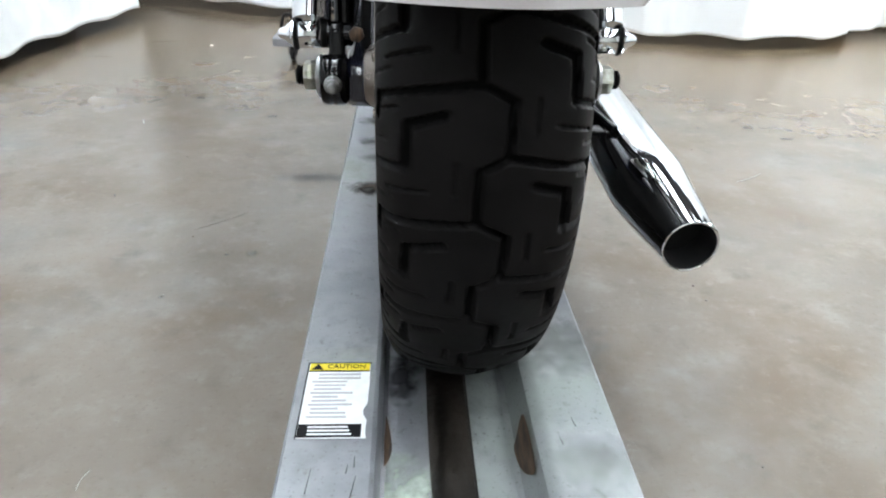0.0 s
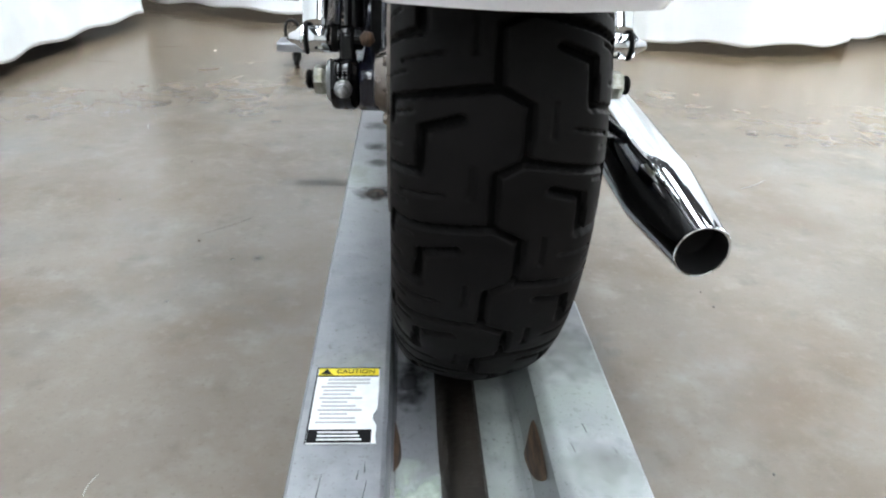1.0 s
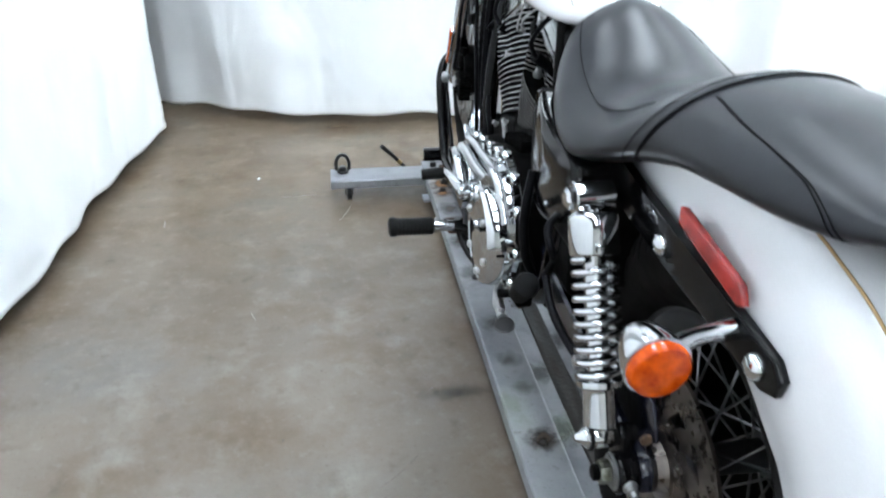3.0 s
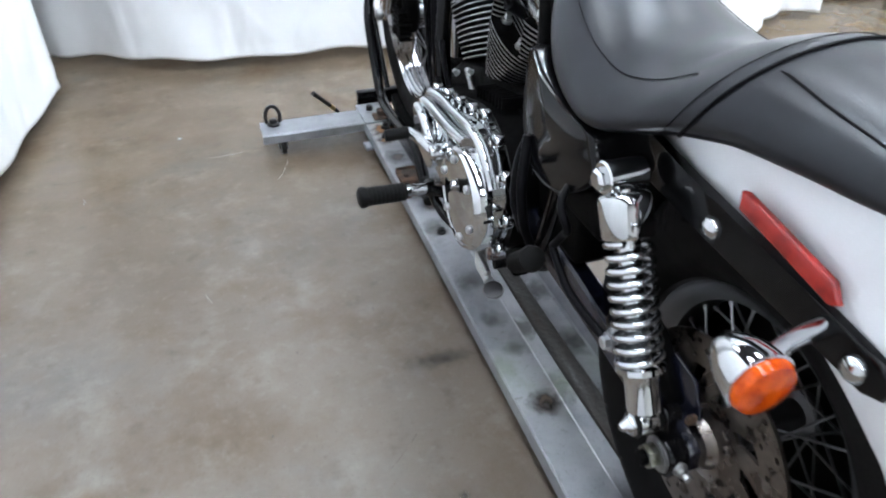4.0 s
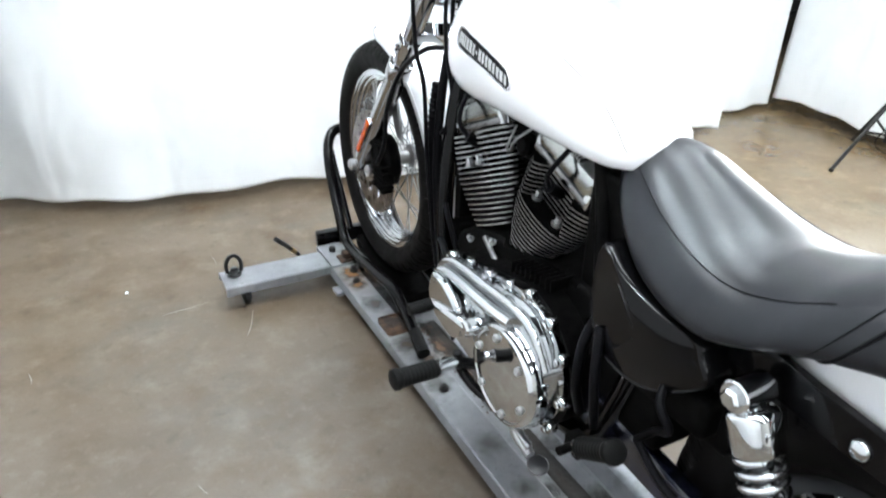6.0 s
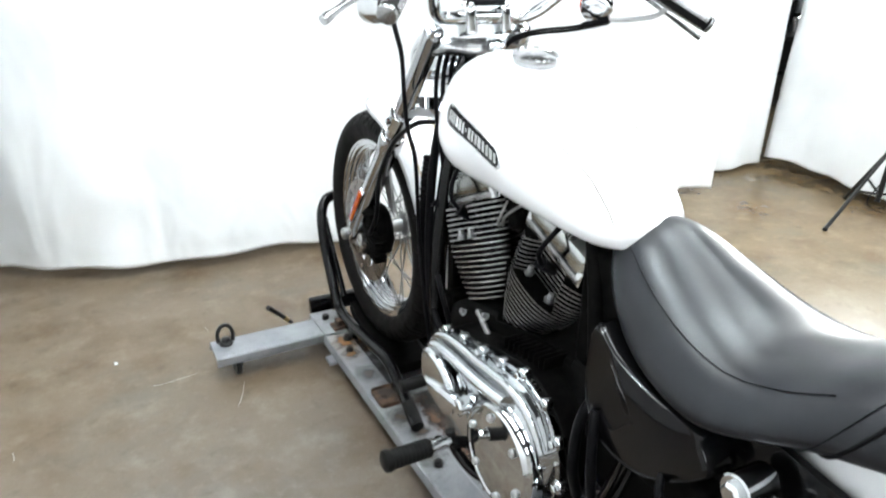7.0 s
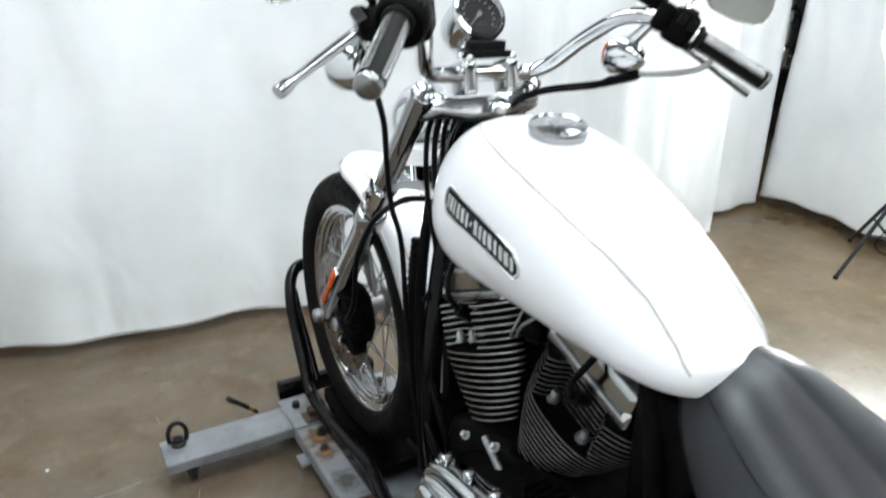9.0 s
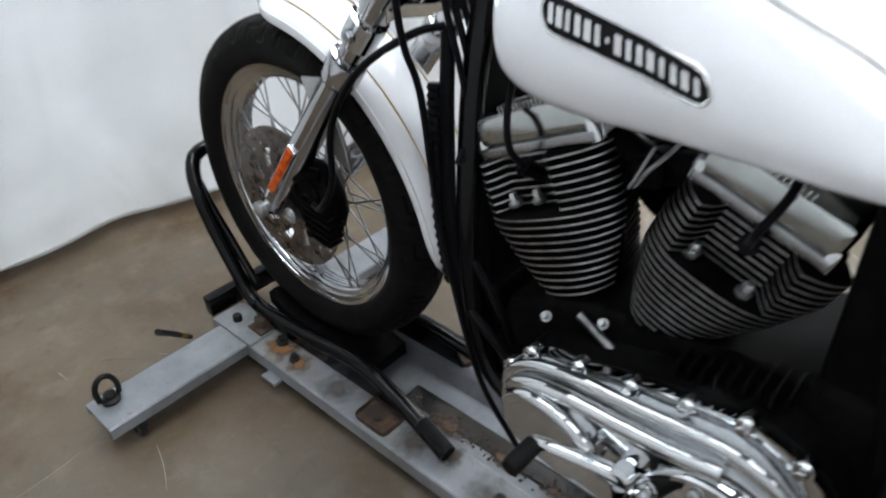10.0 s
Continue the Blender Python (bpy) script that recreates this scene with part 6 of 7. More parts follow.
tube(bm, spline([(-0.092, 1.490, 0.535), (-0.108, 1.462, 0.545), (-0.114, 1.43, 0.535), (-0.112, 1.405, 0.545), (-0.10, 1.375, 0.545)], 6), 0.012, 12)
part("caliper_bridge", bm, M["engine"], fc, "lumpy cast bridge")
for k in range(6):
    bm = bmesh.new()
    z = 0.420 + k * 0.014
    w_ = 0.062 + 0.016 * math.sin(math.pi * (k + 0.5) / 6)
    box(bm, (-0.104, 1.352 + w_ / 2 - 0.010 * math.sin(math.pi * (k + 0.5) / 6), z), (0.034, w_, 0.0065), 0.003, rot_x(radians(8)), 3)
    part("caliper_fin", bm, M["engine"], fc)
for y, z, r_ in ((1.462, 0.440, 0.016), (1.395, 0.432, 0.009)):
    bm = bmesh.new()
    lathe(bm, [(r_, -0.01), (r_, 0.005), (r_ * 0.85, 0.008), (r_ * 0.7, 0.008), (r_ * 0.6, 0.006), (r_ * 0.45, 0.009), (r_ * 0.2, 0.010)], (-0.112 if r_ > 0.01 else -0.120, y, z), (-1, 0, 0), 24)
    part("caliper_bolt", bm, M["alloy"] if r_ > 0.01 else M["engine"], fc, "bright caliper bolt" if r_ > 0.01 else "black caliper bolt")
for ob in [fc] + list(fc.children):
    ob.data.transform(Matrix.Translation((0.012, -0.004, 0.024)))
bm = bmesh.new()
tube(bm, spline([(-0.108, 1.372, 0.52), (-0.128, 1.325, 0.54), (-0.126, 1.287, 0.60), (-0.122, 1.273, 0.70), (-0.118, 1.200, 0.80), (-0.112, 1.10, 0.866), (-0.08, 1.07, 0.875)], 7), 0.0055, 10)
part("brake_hose", bm, M["hose"], fc, "black brake hose")

# ---- handlebar ----
BAR = [(-0.350, 0.700, 1.130), (-0.285, 0.772, 1.176), (-0.245, 0.815, 1.200), (-0.205, 0.868, 1.200), (-0.165, 0.925, 1.150), (-0.125, 0.985, 1.098), (-0.07, 1.012, 1.087), (0.0, 1.017, 1.085), (0.07, 1.012, 1.083), (0.105, 0.990, 1.098), (0.14, 0.950, 1.140), (0.175, 0.905, 1.172), (0.215, 0.866, 1.170), (0.25, 0.825, 1.144), (0.333, 0.760, 1.085)]
bm = bmesh.new()
tube(bm, spline(BAR, 8), 0.0127, 16)
bars = part("handlebar", bm, M["chrome"], bike, "chrome pullback handlebar turned slightly")
for s in (-1, 1):
    a, b = (Vector(BAR[0]), Vector(BAR[1])) if s < 0 else (Vector(BAR[-1]), Vector(BAR[-2]))
    d = (b - a).normalized()
    L = 0.118
    bm = bmesh.new()
    lathe(bm, [(0.0125, 0.002), (0.0146, 0.004), (0.0146, L), (0.0190, L + 0.004), (0.0190, L + 0.008), (0.013, L + 0.010)], a, d, 28)
    grip = part("hand_grip", bm, M["grip"], bars, "black rubber grip with chrome bands")
    bm = bmesh.new()
    lathe(bm, [(0.002, -0.004), (0.009, -0.0035), (0.0138, -0.002), (0.0154, 0.0005), (0.0156, 0.004), (0.0148, 0.005)], a, d, 28)
    part("end_cap", bm, M["clamp"], grip, "chrome grip end cap")
    u = d.orthogonal().normalized()
    v = d.cross(u)
    for k in range(3):
        t = 2 * math.pi * (k + (0.25 if s < 0 else 0.6)) / 3
        bm = bmesh.new()
        arc = [t + radians(-34 + 8.5 * i) for i in range(9)]
        loop = [(0.0158, q) for q in arc] + [(0.0138, q) for q in arc[::-1]]
        rings(bm, [[a + d * (0.010 + (L - 0.012) * f) + (u * math.cos(q) + v * math.sin(q)) * r for r, q in loop] for f in (0.0, 0.5, 1.0)])
        part("grip_band", bm, M["clamp"], grip, "polished silver band on the grip")
    # switch housing
    h = a + d * (L + 0.036)
    m = Matrix((d.cross(Vector((0, 0, 1))).normalized(), d, d.cross(Vector((0, 0, 1))).normalized().cross(d))).transposed()
    bm = bmesh.new()
    if s < 0:
        lathe(bm, [(0.015, -0.024), (0.027, -0.023), (0.031, -0.018), (0.032, 0.010), (0.029, 0.015), (0.029, 0.030), (0.024, 0.035), (0.015, 0.036)], h - Vector((0, 0, 0.008)), d, 28)
        box(bm, h + m @ Vector((0.012, 0.006, -0.016)), (0.038, 0.042, 0.040), 0.012, m, 4)
        box(bm, h + m @ Vector((-0.010, 0.010, 0.018)), (0.034, 0.040, 0.030), 0.012, m, 4)
    else:
        box(bm, h, (0.046, 0.042, 0.054), 0.014, m, 4)
        box(bm, h + d * 0.030, (0.038, 0.026, 0.044), 0.012, m, 4)
    sw = part("switch_housing", bm, M["engine"], bars, "black switch housing")
    bm = bmesh.new()
    for k in range(2):
        box(bm, h + m @ Vector((0.023 * s * -1, -0.010 + k * 0.018, 0.010)), (0.008, 0.012, 0.014), 0.003, m)
        box(bm, h + m @ Vector((-0.008 + 0.014 * k, -0.004, 0.028)), (0.010, 0.014, 0.006), 0.002, m)
    part("switch_button", bm, M["grip"], sw, "small black buttons")
    # lever bracket and lever
    bm = bmesh.new()
    ahead = Vector((0, 1, 0)) - d * d.y
    ahead = (ahead - Vector((0, 0, ahead.z * 0.3))).normalized()
    k0 = a + d * (L + 0.022) + ahead * 0.030
    box(bm, k0 + ahead * 0.004, (0.026, 0.05, 0.026), 0.008, m, 3)
    part("lever_bracket", bm, M["engine"], bars, "black lever clamp")
    bm = bmesh.new()
    if s < 0:
        tip = Vector((-0.412, 0.786, 1.117))
        pts = spline([k0, k0.lerp(tip, 0.15) + ahead * 0.012, k0.lerp(tip, 0.5) + ahead * 0.008, tip], 6)
        n = len(pts)
        tube(bm, pts, [0.0090 - 0.0042 * i / n + (0.0030 if i > n - 3 else 0) for i in range(n)], 12)
        part("clutch_lever", bm, M["polished"], bars, "polished alloy clutch lever")
    else:
        tip = a + ahead * 0.05 + Vector((0.02, 0.015, -0.02))
        pts = spline([k0, k0 + ahead * 0.03, k0.lerp(tip, 0.5) + ahead * 0.015, tip], 6)
        tube(bm, pts, 0.006, 12)
        part("brake_lever", bm, M["polished"], bars, "polished alloy brake lever")
        bm = bmesh.new()
        box(bm, h + d * 0.05 + ahead * 0.028 + Vector((0, 0, 0.028)), (0.036, 0.064, 0.032), 0.014, m, 4)
        part("fluid_reservoir", bm, M["engine"], bars, "black brake fluid reservoir")
    # mirror
    if s < 0:
        c = Vector((-0.345, 0.842, 1.243))
        nrm = Vector((0.05, -0.97, 0.12)).normalized()
        base = a + d * (L + 0.020) + Vector((-0.030, 0.006, 0.014))
    else:
        c = Vector((0.335, 0.832, 1.202))
        nrm = Vector((-0.22, -0.96, 0.10)).normalized()
        base = a + d * (L + 0.03) + Vector((0, 0, 0.024))
    right = nrm.cross(Vector((0, 0, 1))).normalized() * -1
    up = right.cross(nrm)
    if up.z < 0:
        up = -up
    outward = right if right.x * s > 0 else -right

    rim = ((0.071, 0.0), (0.063, 0.016), (0.036, 0.036), (0.002, 0.049), (-0.019, 0.046), (-0.036, 0.027), (-0.043, 0.002), (-0.037, -0.016), (-0.018, -0.029), (0.016, -0.037), (0.048, -0.042), (0.060, -0.036), (0.068, -0.020)) if s < 0 else \
          ((0.066, -0.007), (0.058, 0.010), (0.012, 0.040), (-0.023, 0.048), (-0.051, 0.038), (-0.064, 0.016), (-0.058, -0.003), (-0.043, -0.019), (0.003, -0.036), (0.040, -0.042), (0.058, -0.031))
    outline = spline([(x, z, 0) for x, z in rim], 5, closed=True)
    mid_x, mid_z = sum(p.x for p in outline) / len(outline), sum(p.y for p in outline) / len(outline)

    def shape(k, lift):
        return [c + outward * (mid_x + (p.x - mid_x) * k) + up * (mid_z + (p.y - mid_z) * k) + nrm * lift for p in outline]
    bm = bmesh.new()
    rings(bm, [shape(0.5, -0.022), shape(0.82, -0.016), shape(0.97, -0.006), shape(1.0, 0.0), shape(0.985, 0.003), shape(0.95, 0.002)])
    mir = part("mirror", bm, M["chrome"], bars, "chrome rear-view mirror")
    bm = bmesh.new()
    vs = [bm.verts.new(p) for p in shape(0.95, 0.0032)]
    bm.faces.new(vs)
    part("mirror_glass", bm, M["mirror"], mir, "mirror glass")
    bm = bmesh.new()
    inner = c - outward * (0.036 if s < 0 else 0.058) - up * (0.018 if s < 0 else -0.002) - nrm * 0.008
    tube(bm, spline([base, base.lerp(inner, 0.35) + Vector((0, 0.004, 0.008)), base.lerp(inner, 0.75) + Vector((0, 0.002, 0.004)), inner], 6), 0.0052 if s < 0 else 0.0042, 10)
    part("mirror_stem", bm, M["satin"] if s < 0 else M["chrome"], mir, "black mirror stem" if s < 0 else "chrome mirror stem")
# front signals under the bars
for s in (-1, 1):
    c = Vector((0.198, 0.935, 1.112)) if s > 0 else Vector((-0.295, 0.87, 1.130))
    bullet("turn_signal", c, (0, 1, 0.05), 0.031, [c + Vector((0, -0.02, 0.02)), c + Vector((s * 0.006, -0.045, 0.045)), c + Vector((s * 0.012, -0.06, 0.062))], "chrome front turn signal with an amber lens")

# risers and gauge
for s in (-1, 1):
    bm = bmesh.new()
    box(bm, (s * 0.040, 1.020, 1.078), (0.026, 0.046, 0.052), 0.008, rot_x(radians(-12)), 3)
    riser = part("bar_riser", bm, M["chrome"], bars, "polished handlebar clamp")
    for y in (1.006, 1.034):
        bm = bmesh.new()
        lathe(bm, [(0.006, 0), (0.006, 0.008), (0.004, 0.010)], (s * 0.040, y, 1.106), (0, -0.2, 1), 12)
        part("riser_bolt", bm, M["chrome"], riser)
bm = bmesh.new()
box(bm, (0.008, 1.030, 1.112), (0.084, 0.020, 0.012), 0.004)
box(bm, (0.008, 1.036, 1.124), (0.066, 0.024, 0.018), 0.005)
part("lamp_strip", bm, M["ink"], bars, "black indicator strip")
face = Vector((0, -0.84, 0.55)).normalized()
gc = Vector((0.010, 1.064, 1.168))
bm = bmesh.new()
lathe(bm, [(0.010, -0.074), (0.026, -0.072), (0.037, -0.062), (0.0425, -0.046), (0.0440, -0.020), (0.0445, -0.002), (0.0462, 0.000), (0.0468, 0.005), (0.0450, 0.010), (0.0405, 0.0110), (0.0382, 0.008), (0.0378, 0.002)], gc, face, 48, caps=False)
gauge = part("speedometer", bm, M["chrome"], bike, "chrome speedometer with a black dial")
bm = bmesh.new()
lathe(bm, [(0.0382, 0.002), (0.0382, 0.003), (0.0005, 0.0031)], gc, face, 44)
part("dial", bm, M["dial"], gauge, "black dial")
gr, gu = Vector((1, 0, 0)), face.cross(Vector((1, 0, 0)))
if gu.z < 0:
    gu = -gu
m = Matrix((gr, gu, face)).transposed()
for k in range(25):
    a = radians(220 - 260 * k / 24)
    bm = bmesh.new()
    box(bm, gc + (gr * math.cos(a) + gu * math.sin(a)) * 0.0345 + face * 0.0035, (0.0034 if k % 2 == 0 else 0.002, 0.0007, 0.0006), 0, m @ Matrix.Rotation(a, 3, "Z"))
    part("dial_tick", bm, M["numeral"], gauge)
    if k % 2 == 0:
        bm = bmesh.new()
        box(bm, gc + (gr * math.cos(a) + gu * math.sin(a)) * 0.0275 + face * 0.0035, (0.0046, 0.0028, 0.0006), 0, m)
        part("dial_figure", bm, M["numeral"], gauge, "pale bar for a dial figure")
bm = bmesh.new()
box(bm, gc + gu * -0.016 + face * 0.0035, (0.020, 0.006, 0.0006), 0, m)
part("trip_window", bm, M["stand"], gauge, "dark trip counter window")
bm = bmesh.new()
a = radians(220)
tube(bm, [gc + face * 0.006, gc + (gr * math.cos(a) + gu * math.sin(a)) * 0.027 + face * 0.006], [0.0016, 0.0007], 6)
lathe(bm, [(0.004, 0.003), (0.004, 0.0075), (0.001, 0.008)], gc, face, 14)
part("needle", bm, M["numeral"], gauge, "pale needle at rest")

# cables
bm = bmesh.new()
tube(bm, spline([(-0.268, 0.86, 1.165), (-0.235, 0.935, 1.10), (-0.175, 1.03, 1.02), (-0.143, 1.088, 0.935), (-0.134, 1.090, 0.86), (-0.122, 1.078, 0.79), (-0.120, 1.058, 0.60), (-0.120, 0.997, 0.361), (-0.118, 0.921, 0.245)], 8), 0.0048, 10)
part("clutch_cable", bm, M["hose"], bike, "black clutch cable")
bm = bmesh.new()
tube(bm, spline([(0.275, 0.815, 1.112), (0.262, 0.83, 1.098), (0.238, 0.86, 1.090), (0.205, 0.90, 1.086)], 6), 0.0048, 10)
part("cable_ferrule", bm, M["alloy"], bike, "bent chrome throttle cable end")
for k in range(2):
    bm = bmesh.new()
    o = Vector((0, 0.004 * k, -0.007 * k))
    tube(bm, spline([Vector(p) + o for p in ((0.210, 0.897, 1.086), (0.15, 0.930, 1.072), (0.09, 0.972, 1.062), (0.055, 1.0, 1.045), (0.045, 1.02, 1.01), (0.04, 1.00, 0.94), (0.03, 0.97, 0.86))], 7), [0.0062 - 0.003 * k] * 6 + [0.0030] * 40, 10)
    part("throttle_cable", bm, M["hose"], bike, "black throttle cable")
for k, (x, r) in enumerate(((-0.066, 0.0045), (-0.050, 0.005), (-0.034, 0.0045), (-0.018, 0.005), (0.03, 0.005))):
    bm = bmesh.new()
    tube(bm, spline([(x, 1.070, 1.02), (x - 0.004, 1.085, 0.97), (x - 0.012, 1.070, 0.90), (x - 0.010, 1.050, 0.82), (-0.06 - 0.01 * k, 1.04, 0.70)], 6), r, 10)
    part("wiring_loom", bm, M["hose"], bike, "black wiring behind the fork")
bm = bmesh.new()
pts = spline([(-0.088, 1.085, 0.80), (-0.100, 1.079, 0.72), (-0.104, 1.073, 0.60), (-0.104, 1.058, 0.50)], 14)
tube(bm, pts, [0.0115 if i % 2 else 0.0088 for i in range(len(pts))], 12)
part("cable_boot", bm, M["hose"], bike, "ribbed black conduit")
bm = bmesh.new()
tube(bm, spline([(-0.065, 1.078, 0.87), (-0.088, 1.066, 0.76), (-0.098, 1.058, 0.60), (-0.102, 1.030, 0.42)], 8), 0.010, 12)
part("wiring_sleeve", bm, M["hose"], bike, "black wiring sleeve on the down tube")
# added filler plate that closes the see-through between tubes and cables
bm = bmesh.new()
rings(bm, [[(-w, y - 0.012, z), (-w, y + 0.012, z), (w, y + 0.012, z), (w, y - 0.012, z)] for w, y, z in ((0.030, 1.045, 0.94), (0.042, 1.052, 0.80), (0.050, 1.046, 0.62), (0.056, 1.034, 0.47))])
part("wiring_cover", bm, M["engine"], bike, "black filler added between the down tubes", 30)


# ---- engine ----
CR = Vector((0, 0.787, 0.372))
TILT_F, TILT_R = radians(24.0), radians(-21.0)


def cyl_frame(a):
    """Axis of a cylinder and the way across it, in the plane of the bike."""
    return Vector((0, math.sin(a), math.cos(a))), Vector((0, -math.cos(a), math.sin(a)))


def fin_loop(fore, aft, left, dent=None):
    """Plan of a fin: a flat face on the left with tight corners, drawn in towards the right; dent: a recess in the left face."""
    def bulge(p):
        """How far out the left rim lies at p along the fin."""
        u = p / (fore if p < 0 else aft)
        return -left * 0.52 - (left * 0.48 + 0.006) * max(0.0, 1 - abs(u) ** 2.6) ** 0.55
    span = [-1.0, -0.985, -0.95, -0.88, -0.78, -0.62, -0.45, -0.25, 0.0, 0.25, 0.45, 0.62, 0.78, 0.88, 0.95, 0.985, 1.0]
    rim = [(u * (fore if u < 0 else aft), bulge(u * (fore if u < 0 else aft))) for u in span]
    if dent:
        p0, p1 = dent
        pts = [q for q in rim if q[0] < p0 - 0.002] + [(p0, bulge(p0)), (p0 + 0.010, bulge(p0) + 0.010), (p0 + 0.020, -0.058), (p1 - 0.020, -0.058), (p1 - 0.010, bulge(p1) + 0.010), (p1, bulge(p1))] + [q for q in rim if q[0] > p1 + 0.002]
    else:
        pts = rim
    pts += [(aft * 0.86, -0.02), (aft * 0.66, 0.045), (aft * 0.34, 0.078), (-fore * 0.34, 0.078), (-fore * 0.66, 0.045), (-fore * 0.86, -0.02)]
    return pts


def cylinder(a, label, front):
    ax, cr = cyl_frame(a)
    base = Vector((0, 0.872, 0.554)) if front else Vector((0, 0.747, 0.548))
    bm = bmesh.new()
    lathe(bm, [(0.044, -0.06), (0.044, 0), (0.046, 0.13), (0.046, 0.225), (0.04, 0.23)], base, ax, 32)
    ob = part("cylinder", bm, M["engine"], bike, label)
    n = 18 if front else 21
    hs = [0.0, 0.05, 0.10, 0.16, 0.22]
    fore_, aft_ = ([0.050, 0.086, 0.108, 0.102, 0.092], [0.060, 0.086, 0.106, 0.116, 0.114]) if front else ([0.046, 0.067, 0.080, 0.080, 0.070], [0.046, 0.066, 0.094, 0.118, 0.122])
    for k in range(n):
        f = k / (n - 1)
        s = 0.002 + (0.186 if front else 0.200) * f
        t = 0.0015
        fore, aft = float(np.interp(s, hs, fore_)), float(np.interp(s, hs, aft_))
        left = 0.086 + 0.003 * min(1, f * 2)
        dent = None
        if s > (0.112 if front else 0.122):
            dent = (-0.070, 0.046) if front else (-0.040, 0.078)
        loop = fin_loop(fore, aft, left, dent)

        def at(p, q, h):
            return base + ax * (s + h) + cr * p + Vector((q, 0, 0))
        bm = bmesh.new()
        rows_ = [[at(p * 0.965, q * 0.965, -t * 1.3) for p, q in loop], [at(p, q, -t) for p, q in loop], [at(p, q, t) for p, q in loop], [at(p * 0.965, q * 0.965, t * 1.3) for p, q in loop]]
        rings(bm, rows_)
        for face in bm.faces:
            face.material_index = 1 if len(face.verts) == 4 and all(abs((v.co - base - ax * s).dot(ax)) <= t * 1.05 for v in face.verts) and face.calc_center_median().x < -0.050 else 0
        part("fin", bm, [M["engine"], M["fin"]], ob, angle=32)
    # head bolts and spark plug
    for p, h in (((-0.048, 0.128), (-0.006, 0.130)) if front else ((-0.022, 0.130), (0.048, 0.128))):
        bm = bmesh.new()
        bolt(bm, base + ax * h + cr * p + Vector((-0.066, 0, 0)), ax, 0.0065, 0.014)
        lathe(bm, [(0.009, -0.006), (0.0105, 0.0)], base + ax * h + cr * p + Vector((-0.066, 0, 0)), ax, 16)
        part("head_bolt", bm, M["alloy"], ob, "bright head bolt")
    bm = bmesh.new()
    o = base + ax * (0.150 if front else 0.165) + Vector((-0.048, 0, 0)) + cr * (0.010 if front else 0.022)
    tip = o + Vector((-0.045, 0, 0)) + ax * 0.035
    tube(bm, [o, o.lerp(tip, 0.5), tip], [0.008, 0.011, 0.012], 14)
    tube(bm, spline([tip, tip + Vector((-0.012, 0, 0)) + ax * 0.03, tip + Vector((0.01, 0, 0)) + ax * 0.075, base + ax * 0.31 + Vector((-0.02, 0, 0))], 6), 0.0048, 10)
    part("spark_plug_lead", bm, M["hose"], ob, "black spark plug lead and boot")
    # rocker box
    m = Matrix((Vector((1, 0, 0)), cr, ax)).transposed()
    base = base + cr * (0.018 if front else 0.012) - ax * (0.028 if front else 0.013)
    wide = 0.0 if front else 0.022
    bm = bmesh.new()
    box(bm, base + ax * 0.229, (0.146, 0.186 - wide, 0.016), 0.004, m, 3)
    part("rocker_base", bm, M["clamp"], ob, "dull rocker box base")
    bm = bmesh.new()
    box(bm, base + ax * 0.258, (0.144, 0.188 - wide, 0.046), 0.013, m, 5)
    rocker = part("rocker_box", bm, M["rocker"], ob, "chrome rocker box")
    for k in range(12):
        bm = bmesh.new()
        box(bm, base + ax * 0.281 + cr * (-0.040 + 0.0062 * k) + Vector((-0.052, 0, 0)), (0.034, 0.0032, 0.012), 0.001, m)
        part("rocker_rib", bm, M["rocker"], rocker)
    for p in (-0.088 + wide / 2, 0.088 - wide / 2):
        bm = bmesh.new()
        lathe(bm, [(0.0105, 0), (0.0105, 0.024), (0.008, 0.028), (0.004, 0.030)], base + ax * 0.222 + cr * p + Vector((-0.062, 0, 0)), ax, 18)
        part("rocker_bolt", bm, M["chrome"], rocker, "chrome rocker bolt")
    return ob


cylinder(TILT_F, "front cylinder with black fins and bright fin edges", True)
cylinder(TILT_R, "rear cylinder with black fins and bright fin edges", False)

# intake between the cylinders
bm = bmesh.new()
tube(bm, [(-0.02, 0.87, 0.765), (-0.025, 0.79, 0.742), (-0.02, 0.70, 0.765)], 0.021, 16)
intake = part("intake_manifold", bm, M["engine"], bike, "black intake manifold")
bm = bmesh.new()
lathe(bm, [(0.020, 0), (0.024, 0.002), (0.024, 0.030), (0.020, 0.034), (0.020, 0.045), (0.014, 0.05)], (-0.015, 0.79, 0.742), (-1, 0, 0.2), 20)
part("intake_flange", bm, M["engine"], intake, "dull dark intake flange")
for line, r_ in (([(-0.085, 0.79, 0.745), (-0.088, 0.775, 0.77), (-0.07, 0.76, 0.79), (-0.05, 0.75, 0.81)], 0.003), ([(-0.075, 0.80, 0.74), (-0.095, 0.79, 0.75), (-0.09, 0.77, 0.80)], 0.0022)):
    bm = bmesh.new()
    tube(bm, spline(line, 5), r_, 8)
    part("throttle_link", bm, M["fin"], bike, "bright throttle link")

# crankcase and gearbox
bm = bmesh.new()
prism(bm, [(0.955, 0.33), (0.985, 0.42), (0.965, 0.50), (0.90, 0.545), (0.78, 0.572), (0.64, 0.572), (0.55, 0.60), (0.44, 0.59), (0.40, 0.50), (0.40, 0.36), (0.47, 0.29), (0.60, 0.262), (0.82, 0.262), (0.91, 0.285)], -0.095, 0.095, 0.02)
case = part("crankcase", bm, M["engine"], bike, "black crankcase")
bm = bmesh.new()
prism(bm, hull([(0.826, 0.425, 0.088), (0.610, 0.426, 0.138)]), -0.142, -0.090, 0.010)
part("primary_inner", bm, M["engine"], case, "black inner primary case")
